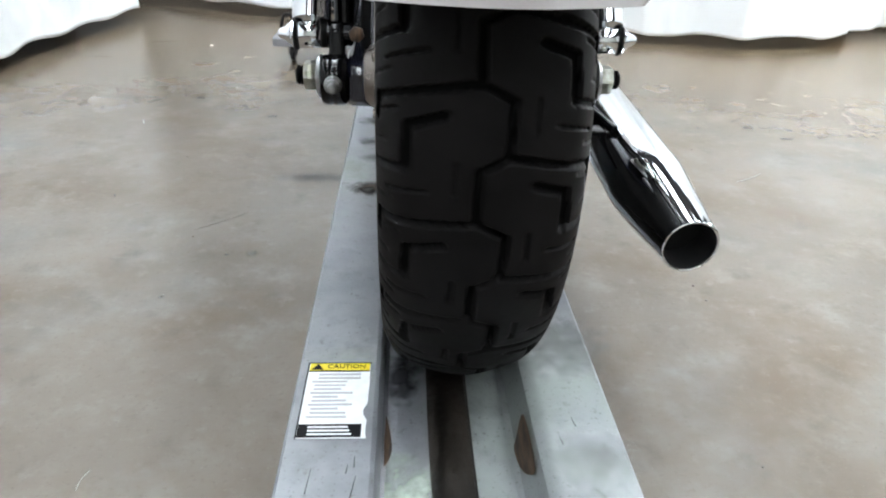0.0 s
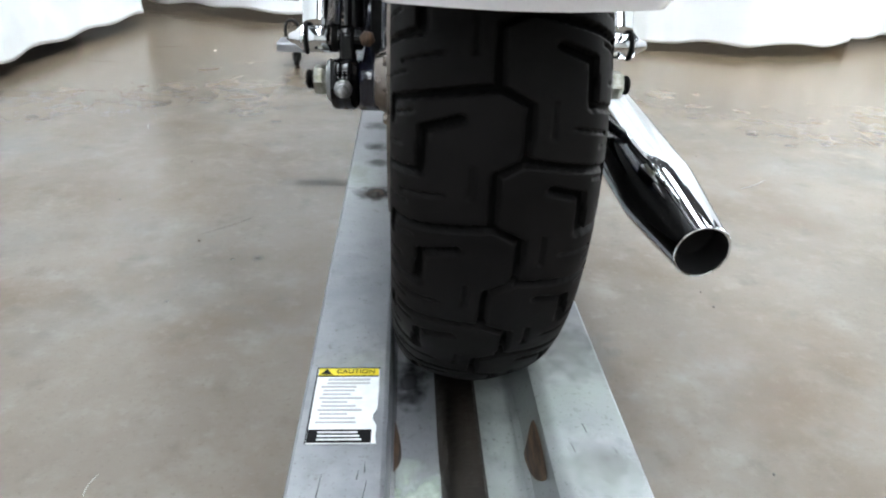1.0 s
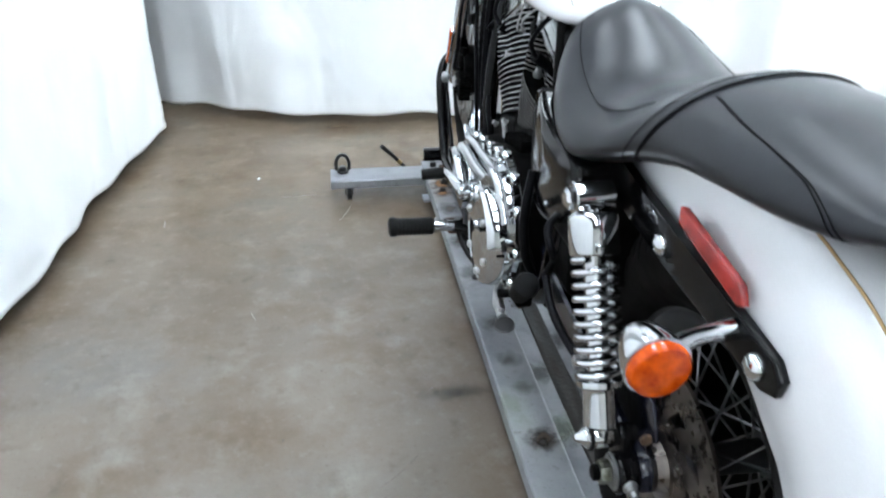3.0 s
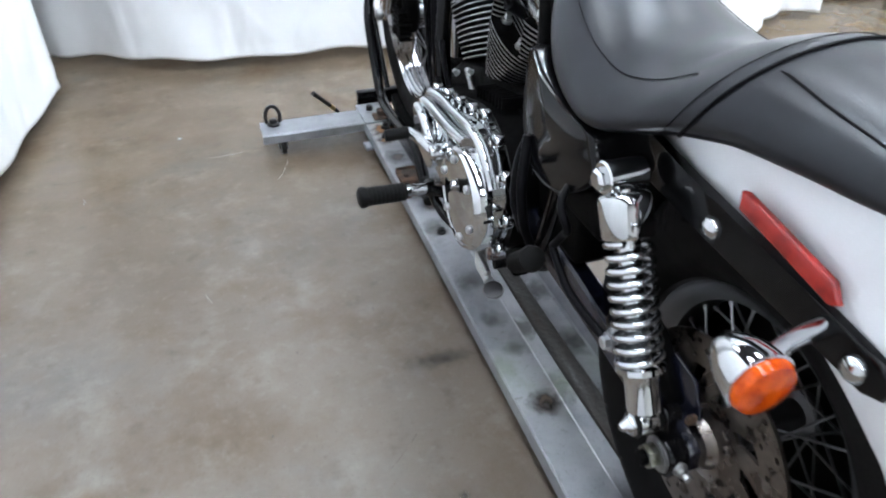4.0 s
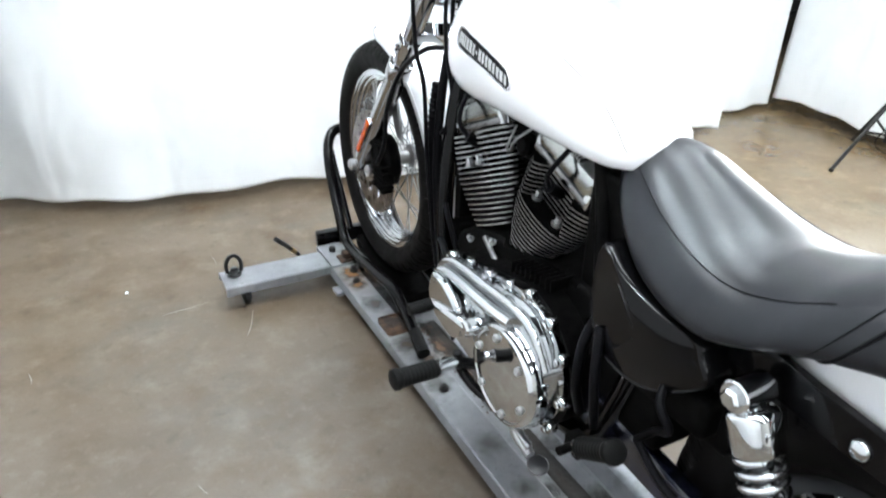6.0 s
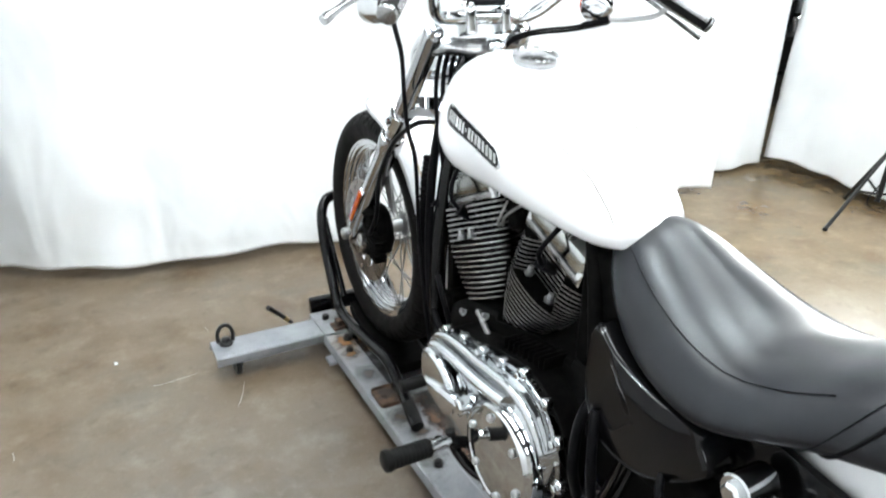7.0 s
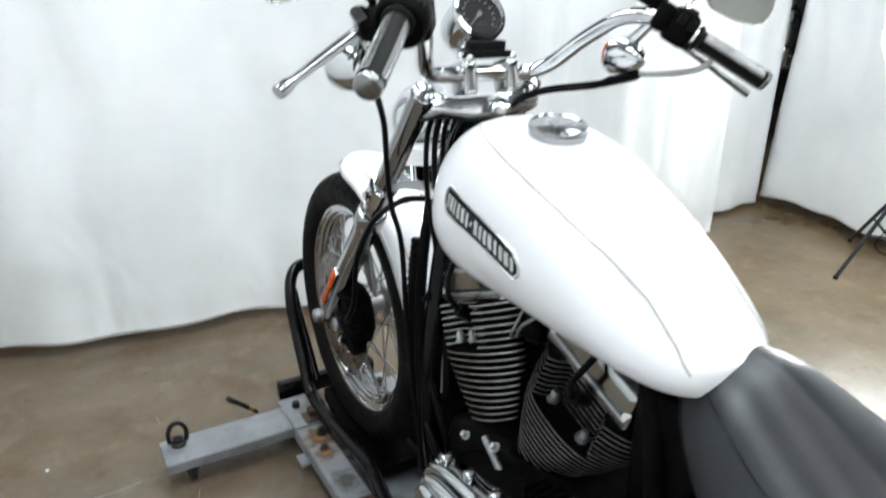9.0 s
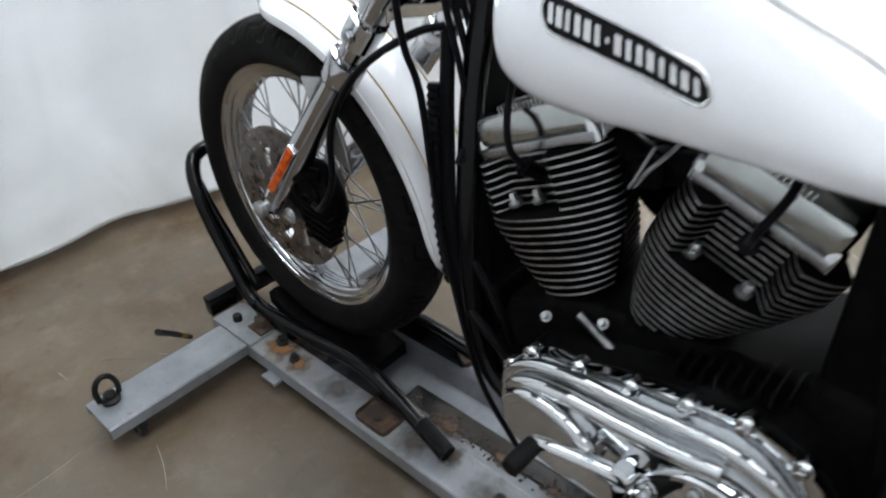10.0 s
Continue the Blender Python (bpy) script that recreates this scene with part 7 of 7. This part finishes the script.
for k in range(9):
    bm = bmesh.new()
    box(bm, (-0.108, 0.690 - k * 0.015, 0.560 + k * 0.003), (0.05, 0.004, 0.022), 0.0015)
    part("case_rib", bm, M["engine"], case, "cast cooling rib")
for y, z in ((0.800, 0.552), (0.885, 0.520)):
    bm = bmesh.new()
    bolt(bm, (-0.104, y, z), (-0.7, 0, 0.7), 0.0055, 0.012)
    part("case_bolt", bm, M["alloy"], case, "bright case bolt")
bm = bmesh.new()
tube(bm, [(-0.100, 0.838, 0.546), (-0.108, 0.778, 0.520)], 0.0058, 10)
part("lifter_pin", bm, M["fin"], case, "bright tappet bar")

# chrome primary cover
bm = bmesh.new()
prism(bm, hull([(0.825, 0.428, 0.086), (0.605, 0.430, 0.128)], 16), -0.156, -0.140, 0.007, 5)
cover = part("primary_cover", bm, M["chrome"], bike, "polished chrome primary cover")
bm = bmesh.new()
prism(bm, hull([(0.825, 0.428, 0.078), (0.618, 0.418, 0.112)], 16), -0.178, -0.150, 0.012, 6, both=False)
part("cover_body", bm, M["chrome"], cover)
# swept ridges from the front lobe over the clutch
for line, r_ in (([(-0.160, 0.906, 0.430), (-0.168, 0.893, 0.466), (-0.171, 0.852, 0.500), (-0.172, 0.79, 0.514), (-0.172, 0.72, 0.518), (-0.172, 0.66, 0.524), (-0.172, 0.60, 0.526), (-0.170, 0.55, 0.506), (-0.166, 0.515, 0.455)], 0.0095),
                 ([(-0.172, 0.890, 0.440), (-0.184, 0.872, 0.468), (-0.189, 0.838, 0.488), (-0.190, 0.79, 0.496), (-0.190, 0.72, 0.498), (-0.189, 0.66, 0.501), (-0.186, 0.60, 0.506)], 0.0115)):
    bm = bmesh.new()
    tube(bm, spline(line, 8), r_, 20)
    part("cover_ridge", bm, M["chrome"], cover, "raised chrome ridge", 60)
DC = (0.603, 0.394)
bm = bmesh.new()
lathe(bm, [(0.104, -0.168), (0.102, -0.184), (0.099, -0.194), (0.094, -0.200), (0.0885, -0.2005), (0.0865, -0.1985), (0.060, -0.2035), (0.03, -0.206), (0.001, -0.2065)], (0, *DC), (1, 0, 0), 64)
derby = part("clutch_cover", bm, M["chrome"], cover, "round chrome clutch cover")
for k in range(6):
    a = radians(18 + 60 * k)
    bm = bmesh.new()
    lathe(bm, [(0.0075, 0), (0.0075, 0.004), (0.005, 0.0065), (0.003, 0.005)], (-0.2005, DC[0] + 0.076 * math.cos(a), DC[1] + 0.076 * math.sin(a)), (-1, 0, 0), 16)
    part("cover_screw", bm, M["alloy"], derby, "cap screw")
bm = bmesh.new()
prism(bm, hull([(0.832, 0.428, 0.050), (0.790, 0.412, 0.044)], 12), -0.203, -0.172, 0.010, 5, both=False)
part("front_lobe", bm, M["chrome"], cover, "chrome front lobe")
bm = bmesh.new()
prism(bm, hull([(0.722, 0.474, 0.020), (0.684, 0.478, 0.019)], 10), -0.198, -0.172, 0.005, 4, both=False)
part("inspection_boss", bm, M["chrome"], cover)
bm = bmesh.new()
tube(bm, spline([(-0.196, 0.872, 0.452), (-0.203, 0.846, 0.476), (-0.206, 0.812, 0.480), (-0.207, 0.780, 0.472), (-0.206, 0.752, 0.452), (-0.200, 0.742, 0.425)], 8), 0.0105, 18)
part("lobe_ridge", bm, M["chrome"], cover, "", 60)
for y, z in ((0.904, 0.458), (0.872, 0.498), (0.801, 0.515), (0.730, 0.527), (0.661, 0.541), (0.598, 0.556), (0.534, 0.536), (0.493, 0.488), (0.478, 0.41), (0.505, 0.335), (0.62, 0.305), (0.74, 0.330), (0.908, 0.395)):
    bm = bmesh.new()
    lathe(bm, [(0.0125, 0), (0.0125, 0.013), (0.011, 0.016), (0.008, 0.017)], (-0.143, y, z), (-1, 0, 0), 18)
    bolt(bm, (-0.159, y, z), (-1, 0, 0), 0.0068, 0.009)
    part("flange_bolt", bm, M["chrome"], cover, "chrome flange bolt")
bm = bmesh.new()
lathe(bm, [(0.012, 0), (0.013, 0.003), (0.013, 0.007), (0.008, 0.009)], (-0.178, 0.712, 0.400), (-1, 0, 0), 18)
part("inspection_plug", bm, M["stand"], cover, "black inspection plug")

# gear lever with its toe peg
bm = bmesh.new()
tube(bm, spline([(-0.213, 0.702, 0.444), (-0.222, 0.74, 0.448), (-0.230, 0.785, 0.446), (-0.232, 0.812, 0.440)], 5), [0.0125, 0.0115, 0.0105, 0.0095], 16)
lathe(bm, [(0.010, -0.03), (0.016, -0.004), (0.017, 0.0), (0.017, 0.016), (0.013, 0.020)], (-0.204, 0.700, 0.444), (-1, 0, 0), 24)
shifter = part("gear_lever", bm, M["chrome"], bike, "chrome gear lever")
bm = bmesh.new()
lathe(bm, [(0.008, 0), (0.0125, 0.002), (0.0125, 0.046), (0.011, 0.05)], (-0.234, 0.808, 0.441), (-1, 0.05, -0.05), 18)
part("toe_peg", bm, M["grip"], shifter, "black rubber toe peg")


def foot_peg(name, base, axis, label, long=0.105):
    d = Vector(axis).normalized()
    bm = bmesh.new()
    lathe(bm, [(0.010, -0.03), (0.012, -0.02), (0.012, 0.002), (0.016, 0.004), (0.016, 0.012), (0.011, 0.014)], base, d, 20)
    ob = part(name, bm, M["chrome"], bike, label)
    bm = bmesh.new()
    ribs = [(0.012, 0.012)]
    for k in range(9):
        h = 0.016 + (long - 0.03) * k / 9
        ribs += [(0.0185, h), (0.0185, h + 0.0055), (0.0180, h + 0.0065)]
    ribs += [(0.020, long - 0.012), (0.0215, long - 0.006), (0.020, long), (0.014, long + 0.003)]
    lathe(bm, ribs, base, d, 24)
    part("peg_rubber", bm, M["grip"], ob, "black ribbed rubber")


foot_peg("foot_peg", Vector((-0.258, 0.712, 0.362)), (-1, -0.03, 0.04), "rider foot peg with black rubber")
bm = bmesh.new()
tube(bm, spline([(-0.10, 0.70, 0.33), (-0.16, 0.71, 0.335), (-0.22, 0.72, 0.352), (-0.25, 0.722, 0.36)], 5), 0.012, 12)
tube(bm, spline([(-0.215, 0.735, 0.365), (-0.205, 0.725, 0.32), (-0.18, 0.68, 0.285), (-0.13, 0.64, 0.275)], 5), 0.010, 12)
part("peg_bracket", bm, M["black"], bike, "black foot peg bracket")
foot_peg("passenger_peg", Vector((-0.160, 0.418, 0.366)), (-0.12, -0.76, 0.62), "folded passenger foot peg", 0.125)
bm = bmesh.new()
box(bm, (-0.150, 0.430, 0.358), (0.03, 0.04, 0.034), 0.006)
lathe(bm, [(0.008, 0), (0.008, 0.03)], (-0.165, 0.425, 0.365), (-1, 0, 0), 12)
part("passenger_bracket", bm, M["engine"], bike, "black passenger peg bracket")

# side stand
bm = bmesh.new()
tube(bm, spline([(-0.12, 0.66, 0.265), (-0.150, 0.60, 0.242), (-0.152, 0.55, 0.228)], 6), [0.012, 0.012, 0.010], 12)
box(bm, (-0.152, 0.585, 0.240), (0.014, 0.060, 0.032), 0.006, rot_x(radians(14)), 3)
stand_ob = part("side_stand", bm, M["alloy"], bike, "folded bright side stand")
bm = bmesh.new()
lathe(bm, [(0.008, 0), (0.019, 0.002), (0.021, 0.005), (0.019, 0.008), (0.008, 0.009)], (-0.152, 0.525, 0.222), (-0.2, -0.3, 1), 24)
part("stand_foot", bm, M["dark_rim"], stand_ob, "bright stand foot")

# oil tank cover on the left
bm = bmesh.new()
corner = [(0.447, 0.730), (0.385, 0.706), (0.320, 0.692), (0.246, 0.687), (0.229, 0.664), (0.215, 0.634), (0.255, 0.590), (0.315, 0.556), (0.375, 0.548), (0.425, 0.566), (0.455, 0.602), (0.462, 0.662)]
edge = [(p.x, p.y) for p in spline([(q, z, 0) for q, z in corner], 5, closed=True)]
my, mz = sum(p[0] for p in edge) / len(edge), sum(p[1] for p in edge) / len(edge)
rings(bm, [[(x + 0.10 * max(0.0, y - 0.40), my + (y - my) * k, mz + (z - mz) * k) for y, z in edge] for x, k in ((-0.080, 0.98), (-0.110, 1.0), (-0.136, 1.0), (-0.144, 0.99), (-0.149, 0.97), (-0.152, 0.94), (-0.150, 0.915), (-0.1505, 0.88), (-0.154, 0.70), (-0.156, 0.40), (-0.1565, 0.12))])
oil = part("oil_tank", bm, M["black"], bike, "gloss black side cover under the seat", 70)
# last box is an added filler that darkens the gap behind the engine
for name, c_, size_, label_ in (("battery_tray", (-0.095, 0.30, 0.56), (0.07, 0.16, 0.07), "black battery tray"), ("starter_cover", (-0.060, 0.36, 0.48), (0.10, 0.10, 0.12), "black starter cover"), ("battery_box", (0.0, 0.30, 0.60), (0.20, 0.20, 0.20), "black battery box"), ("ignition_box", (0.0, 0.495, 0.690), (0.17, 0.13, 0.22), "black filler box added behind the rear cylinder")):
    bm = bmesh.new()
    box(bm, c_, size_, 0.014, segments=3)
    part(name, bm, M["engine"], bike, label_)
for line, r_ in (([(-0.15, 0.42, 0.60), (-0.165, 0.40, 0.53), (-0.16, 0.395, 0.46), (-0.14, 0.41, 0.41)], 0.008),
                 ([(-0.12, 0.30, 0.60), (-0.165, 0.27, 0.575), (-0.165, 0.245, 0.545), (-0.15, 0.28, 0.51), (-0.15, 0.31, 0.47)], 0.006),
                 ([(-0.15, 0.31, 0.47), (-0.155, 0.24, 0.44), (-0.145, 0.15, 0.425), (-0.13, 0.10, 0.42)], 0.0065),
                 ([(-0.11, 0.45, 0.62), (-0.14, 0.46, 0.55), (-0.15, 0.455, 0.47), (-0.13, 0.46, 0.40)], 0.009)):
    bm = bmesh.new()
    tube(bm, spline(line, 6), r_, 10)
    part("oil_hose", bm, M["hose"], bike, "black rubber hose")
bm = bmesh.new()
lathe(bm, [(0.006, -0.012), (0.016, -0.010), (0.017, 0.010), (0.010, 0.014)], (-0.13, 0.135, 0.43), (-1, 0, 0), 20)
bolt(bm, (-0.145, 0.135, 0.43), (-1, 0, 0), 0.010, 0.012)
part("brake_anchor", bm, M["alloy"], bike, "bright brake anchor bolt")

# exhaust on the right
bm = bmesh.new()
c0 = Vector((0.236, -0.170, 0.236))
line = [c0, (0.234, -0.135, 0.240), (0.230, -0.07, 0.247), (0.226, 0.02, 0.256), (0.225, 0.20, 0.268), (0.215, 0.42, 0.285), (0.20, 0.52, 0.29)]
pts = spline(line, 6)
n = len(pts)
rad = []
for i, p in enumerate(pts):
    f = (p.y + 0.17)
    rad.append(0.0295 + 0.0145 * min(1, max(0, f / 0.12)) if p.y < 0.42 else 0.044 - 0.02 * (p.y - 0.42) / 0.1)
tube(bm, pts, rad, 32, caps=False)
muffler = part("muffler", bm, M["chrome"], bike, "chrome muffler with an open tip")
bm = bmesh.new()
tube(bm, pts[:8], [r - 0.002 for r in rad[:8]], 32, caps=False)
lathe(bm, [(0.032, 0), (0.001, 0.001)], pts[7], (0, 1, 0), 24)
part("muffler_inside", bm, M["soot"], muffler, "sooty inside of the tip")
bm = bmesh.new()
d = (pts[1] - pts[0]).normalized()
u = d.orthogonal().normalized()
v = d.cross(u)
tube(bm, [pts[0] + (u * math.cos(2 * math.pi * k / 40) + v * math.sin(2 * math.pi * k / 40)) * 0.0285 for k in range(40)], 0.0016, 8, closed=True)
part("tip_rim", bm, M["chrome"], muffler, "rolled chrome rim")
bm = bmesh.new()
tube(bm, spline([(0.20, 0.52, 0.29), (0.185, 0.70, 0.30), (0.175, 0.90, 0.36), (0.15, 1.03, 0.50), (0.11, 1.06, 0.62), (0.06, 1.0, 0.70)], 8), 0.024, 20)
part("exhaust_pipe", bm, M["chrome"], muffler, "chrome header pipe")
bm = bmesh.new()
box(bm, (0.165, 0.05, 0.285), (0.09, 0.03, 0.006), 0.002)
tube(bm, [(0.20, 0.02, 0.295), (0.16, 0.10, 0.32)], 0.006, 10)
part("muffler_bracket", bm, M["black"], muffler, "black muffler bracket")
# right side covers, air cleaner
bm = bmesh.new()
lathe(bm, [(0.02, 0.06), (0.088, 0.062), (0.095, 0.075), (0.095, 0.115), (0.085, 0.128), (0.04, 0.134), (0.001, 0.135)], (0, 0.79, 0.70), (1, 0, 0), 40)
part("air_cleaner", bm, M["chrome"], bike, "round chrome air cleaner")


# regulator and oil filter in front of the crankcase
bm = bmesh.new()
box(bm, (0, 1.012, 0.425), (0.150, 0.040, 0.150), 0.008, segments=3)
regulator = part("voltage_regulator", bm, M["engine"], bike, "black finned voltage regulator")
for k in range(9):
    bm = bmesh.new()
    box(bm, (-0.064 + 0.016 * k, 1.040, 0.425), (0.005, 0.022, 0.14), 0.001)
    part("regulator_fin", bm, M["engine"], regulator)
# filter added in black to block the view of the floor
bm = bmesh.new()
lathe(bm, [(0.030, 0.0), (0.037, 0.004), (0.038, 0.02), (0.038, 0.070), (0.034, 0.078), (0.015, 0.080)], (-0.03, 0.955, 0.350), (0, 1, 0), 28)
part("oil_filter", bm, M["black"], bike, "black oil filter, added to block the floor behind")
for line, r_ in (([(-0.105, 1.02, 0.46), (-0.112, 0.975, 0.44), (-0.105, 0.945, 0.40), (-0.10, 0.93, 0.34)], 0.0075), ([(-0.085, 1.05, 0.56), (-0.100, 1.00, 0.53), (-0.10, 0.96, 0.47), (-0.085, 0.95, 0.40)], 0.006)):
    bm = bmesh.new()
    tube(bm, spline(line, 6), r_, 10)
    part("engine_hose", bm, M["hose"], bike, "black hose in front of the engine")

# seat post tubes behind the rear cylinder
for s_ in (-1, 1):
    bm = bmesh.new()
    tube(bm, spline([(s_ * 0.075, 0.555, 0.83), (s_ * 0.085, 0.52, 0.74), (s_ * 0.095, 0.49, 0.62), (s_ * 0.10, 0.47, 0.50)], 6), 0.0135, 12)
    part("seat_post", bm, M["engine"], bike, "black frame tube behind the engine")


# ---- light stand with a round lit umbrella ----
SX, SY = 2.60, 1.62
stand = thing("light_stand", "black tripod stand with a round white studio lamp, lit", "light stand", at=(SX, SY, 0))
bm = bmesh.new()
tube(bm, [(SX, SY, 0.10), (SX + 0.035, SY, 0.60)], 0.0125, 14)
tube(bm, [(SX + 0.032, SY, 0.56), (SX + 0.046, SY, 0.76)], 0.0095, 14)
part("pole", bm, M["stand"], stand, "black telescopic pole")
for z in (0.33, 0.585):
    bm = bmesh.new()
    lean = 0.07 * (z - 0.1)
    lathe(bm, [(0.012, 0), (0.019, 0.003), (0.019, 0.03), (0.012, 0.034)], (SX + lean, SY, z), (0, 0, 1), 18)
    lathe(bm, [(0.006, 0), (0.006, 0.015), (0.012, 0.016), (0.012, 0.024)], (SX + lean - 0.016, SY, z + 0.016), (-1, 0, 0), 12)
    part("collar", bm, M["stand"], stand, "black locking collar")
for a in (176, 296, 56):
    ca, sa = math.cos(radians(a)), math.sin(radians(a))
    bm = bmesh.new()
    tube(bm, [(SX + 0.015 * ca, SY + 0.015 * sa, 0.345), (SX + 0.32 * ca, SY + 0.32 * sa, 0.008)], 0.009, 10)
    leg = part("leg", bm, M["stand"], stand, "black splayed leg")
    bm = bmesh.new()
    tube(bm, [(SX + 0.012 * ca, SY + 0.012 * sa, 0.14), (SX + 0.17 * ca, SY + 0.17 * sa, 0.175)], 0.006, 8)
    part("brace", bm, M["stand"], leg)
    bm = bmesh.new()
    lathe(bm, [(0.010, 0), (0.012, 0.006), (0.010, 0.014)], (SX + 0.32 * ca, SY + 0.32 * sa, 0.0), (0, 0, 1), 12)
    part("rubber_foot", bm, M["grip"], leg)
bm = bmesh.new()
box(bm, (SX + 0.047, SY, 0.765), (0.035, 0.045, 0.06), 0.006)
tube(bm, [(SX + 0.027, SY, 0.775), (SX - 0.013, SY - 0.01, 0.765), (SX - 0.028, SY - 0.01, 0.715)], 0.008, 10)
part("tilt_bracket", bm, M["stand"], stand, "black tilt bracket with a grip")
lc = Vector((SX + 0.075, SY, 1.02))
aim = Vector((-0.80, -0.42, -0.02)).normalized()
bm = bmesh.new()
lathe(bm, [(0.001, 0.075), (0.08, 0.070), (0.16, 0.052), (0.215, 0.025), (0.245, -0.006), (0.243, -0.012), (0.21, 0.018), (0.10, 0.062), (0.001, 0.068)], lc, aim, 48)
part("diffuser", bm, M["diffuser"], stand, "round glowing white diffuser")
bm = bmesh.new()
lathe(bm, [(0.001, -0.15), (0.05, -0.14), (0.12, -0.10), (0.20, -0.04), (0.244, -0.010)], lc, aim, 40, caps=False)
part("lamp_shell", bm, M["stand"], stand, "black lamp shell")
bm = bmesh.new()
lathe(bm, [(0.036, 0.068), (0.037, 0.082), (0.033, 0.086), (0.001, 0.087)], lc, aim, 28)
part("cap", bm, M["clear"], stand, "pale grey cap in the middle")
bm = bmesh.new()
tube(bm, spline([(SX + 0.10, SY + 0.03, 0.82), (SX + 0.11, SY + 0.04, 0.7), (SX + 0.09, SY + 0.03, 0.5), (SX + 0.10, SY + 0.05, 0.2), (SX + 0.14, SY + 0.10, 0.012), (SX + 0.25, SY - 0.3, 0.008)], 8), 0.0035, 8)
part("power_cord", bm, M["hose"], stand, "thin black power cord")


# ---- what shows through the gap between the curtains ----
rack = thing("parts_rack", "dark steel rack with machine parts behind the curtains", "rack", at=(4.6, 3.7, 0))
for x in (3.95, 5.25):
    for y in (3.47, 3.93):
        bm = bmesh.new()
        box(bm, (x, y, 1.0), (0.04, 0.04, 2.0), 0.004)
        part("upright", bm, M["stand"], rack)
for z in (0.27, 0.56, 1.19, 1.85):
    bm = bmesh.new()
    box(bm, (4.6, 3.7, z), (1.34, 0.50, 0.03), 0.004)
    part("shelf", bm, M["stand"], rack, "dark steel shelf")
rnd = random.Random(31)
for k in range(8):
    x, y = 4.10 + 0.135 * k, 3.56 + 0.12 * (k % 2)
    h = rnd.uniform(0.34, 0.56)
    bm = bmesh.new()
    prof = [(0.03, 0), (0.075, 0.004), (0.080, h * 0.30), (0.055, h * 0.36)]
    for j in range(7):
        g = h * (0.38 + 0.05 * j)
        prof += [(0.050, g), (0.078, g + 0.002), (0.078, g + 0.007), (0.050, g + 0.009)]
    prof += [(0.050, h * 0.75), (0.062, h * 0.78), (0.060, h * 0.94), (0.02, h)]
    lathe(bm, prof, (x, y, 0.575), (0, 0, 1), 20)
    block = solo("machine_part", bm, (M["alloy"], M["engine"], M["chrome"])[k % 3], "greasy finned machine part standing on a rack", "machine part", "machine parts on the rack")
    bm = bmesh.new()
    tube(bm, spline([(x, y - 0.05, 0.575 + h * 0.9), (x + 0.05, y - 0.10, 0.575 + h * 0.7), (x + 0.09, y - 0.09, 0.575 + h * 0.25)], 6), 0.009, 8)
    part("hose", bm, M["hose"], block)
    bm = bmesh.new()
    bolt(bm, (x, y - 0.078, 0.575 + h * 0.18), (0, -1, 0), 0.014, 0.012)
    part("plug", bm, M["chrome"], block)
bm = bmesh.new()
box(bm, (4.6, 3.70, 0.425), (1.1, 0.40, 0.24), 0.02)
solo("storage_crate", bm, M["stand"], "black crate pushed onto the rack", "crate")
bm = bmesh.new()
box(bm, (4.6, 3.66, 1.365), (0.98, 0.34, 0.32), 0.01)
for x in (4.28, 4.92):
    box(bm, (x, 3.488, 1.365), (0.02, 0.006, 0.30), 0.002)
solo("cardboard_box", bm, M["plaster"], "pale cardboard box on the rack", "box")
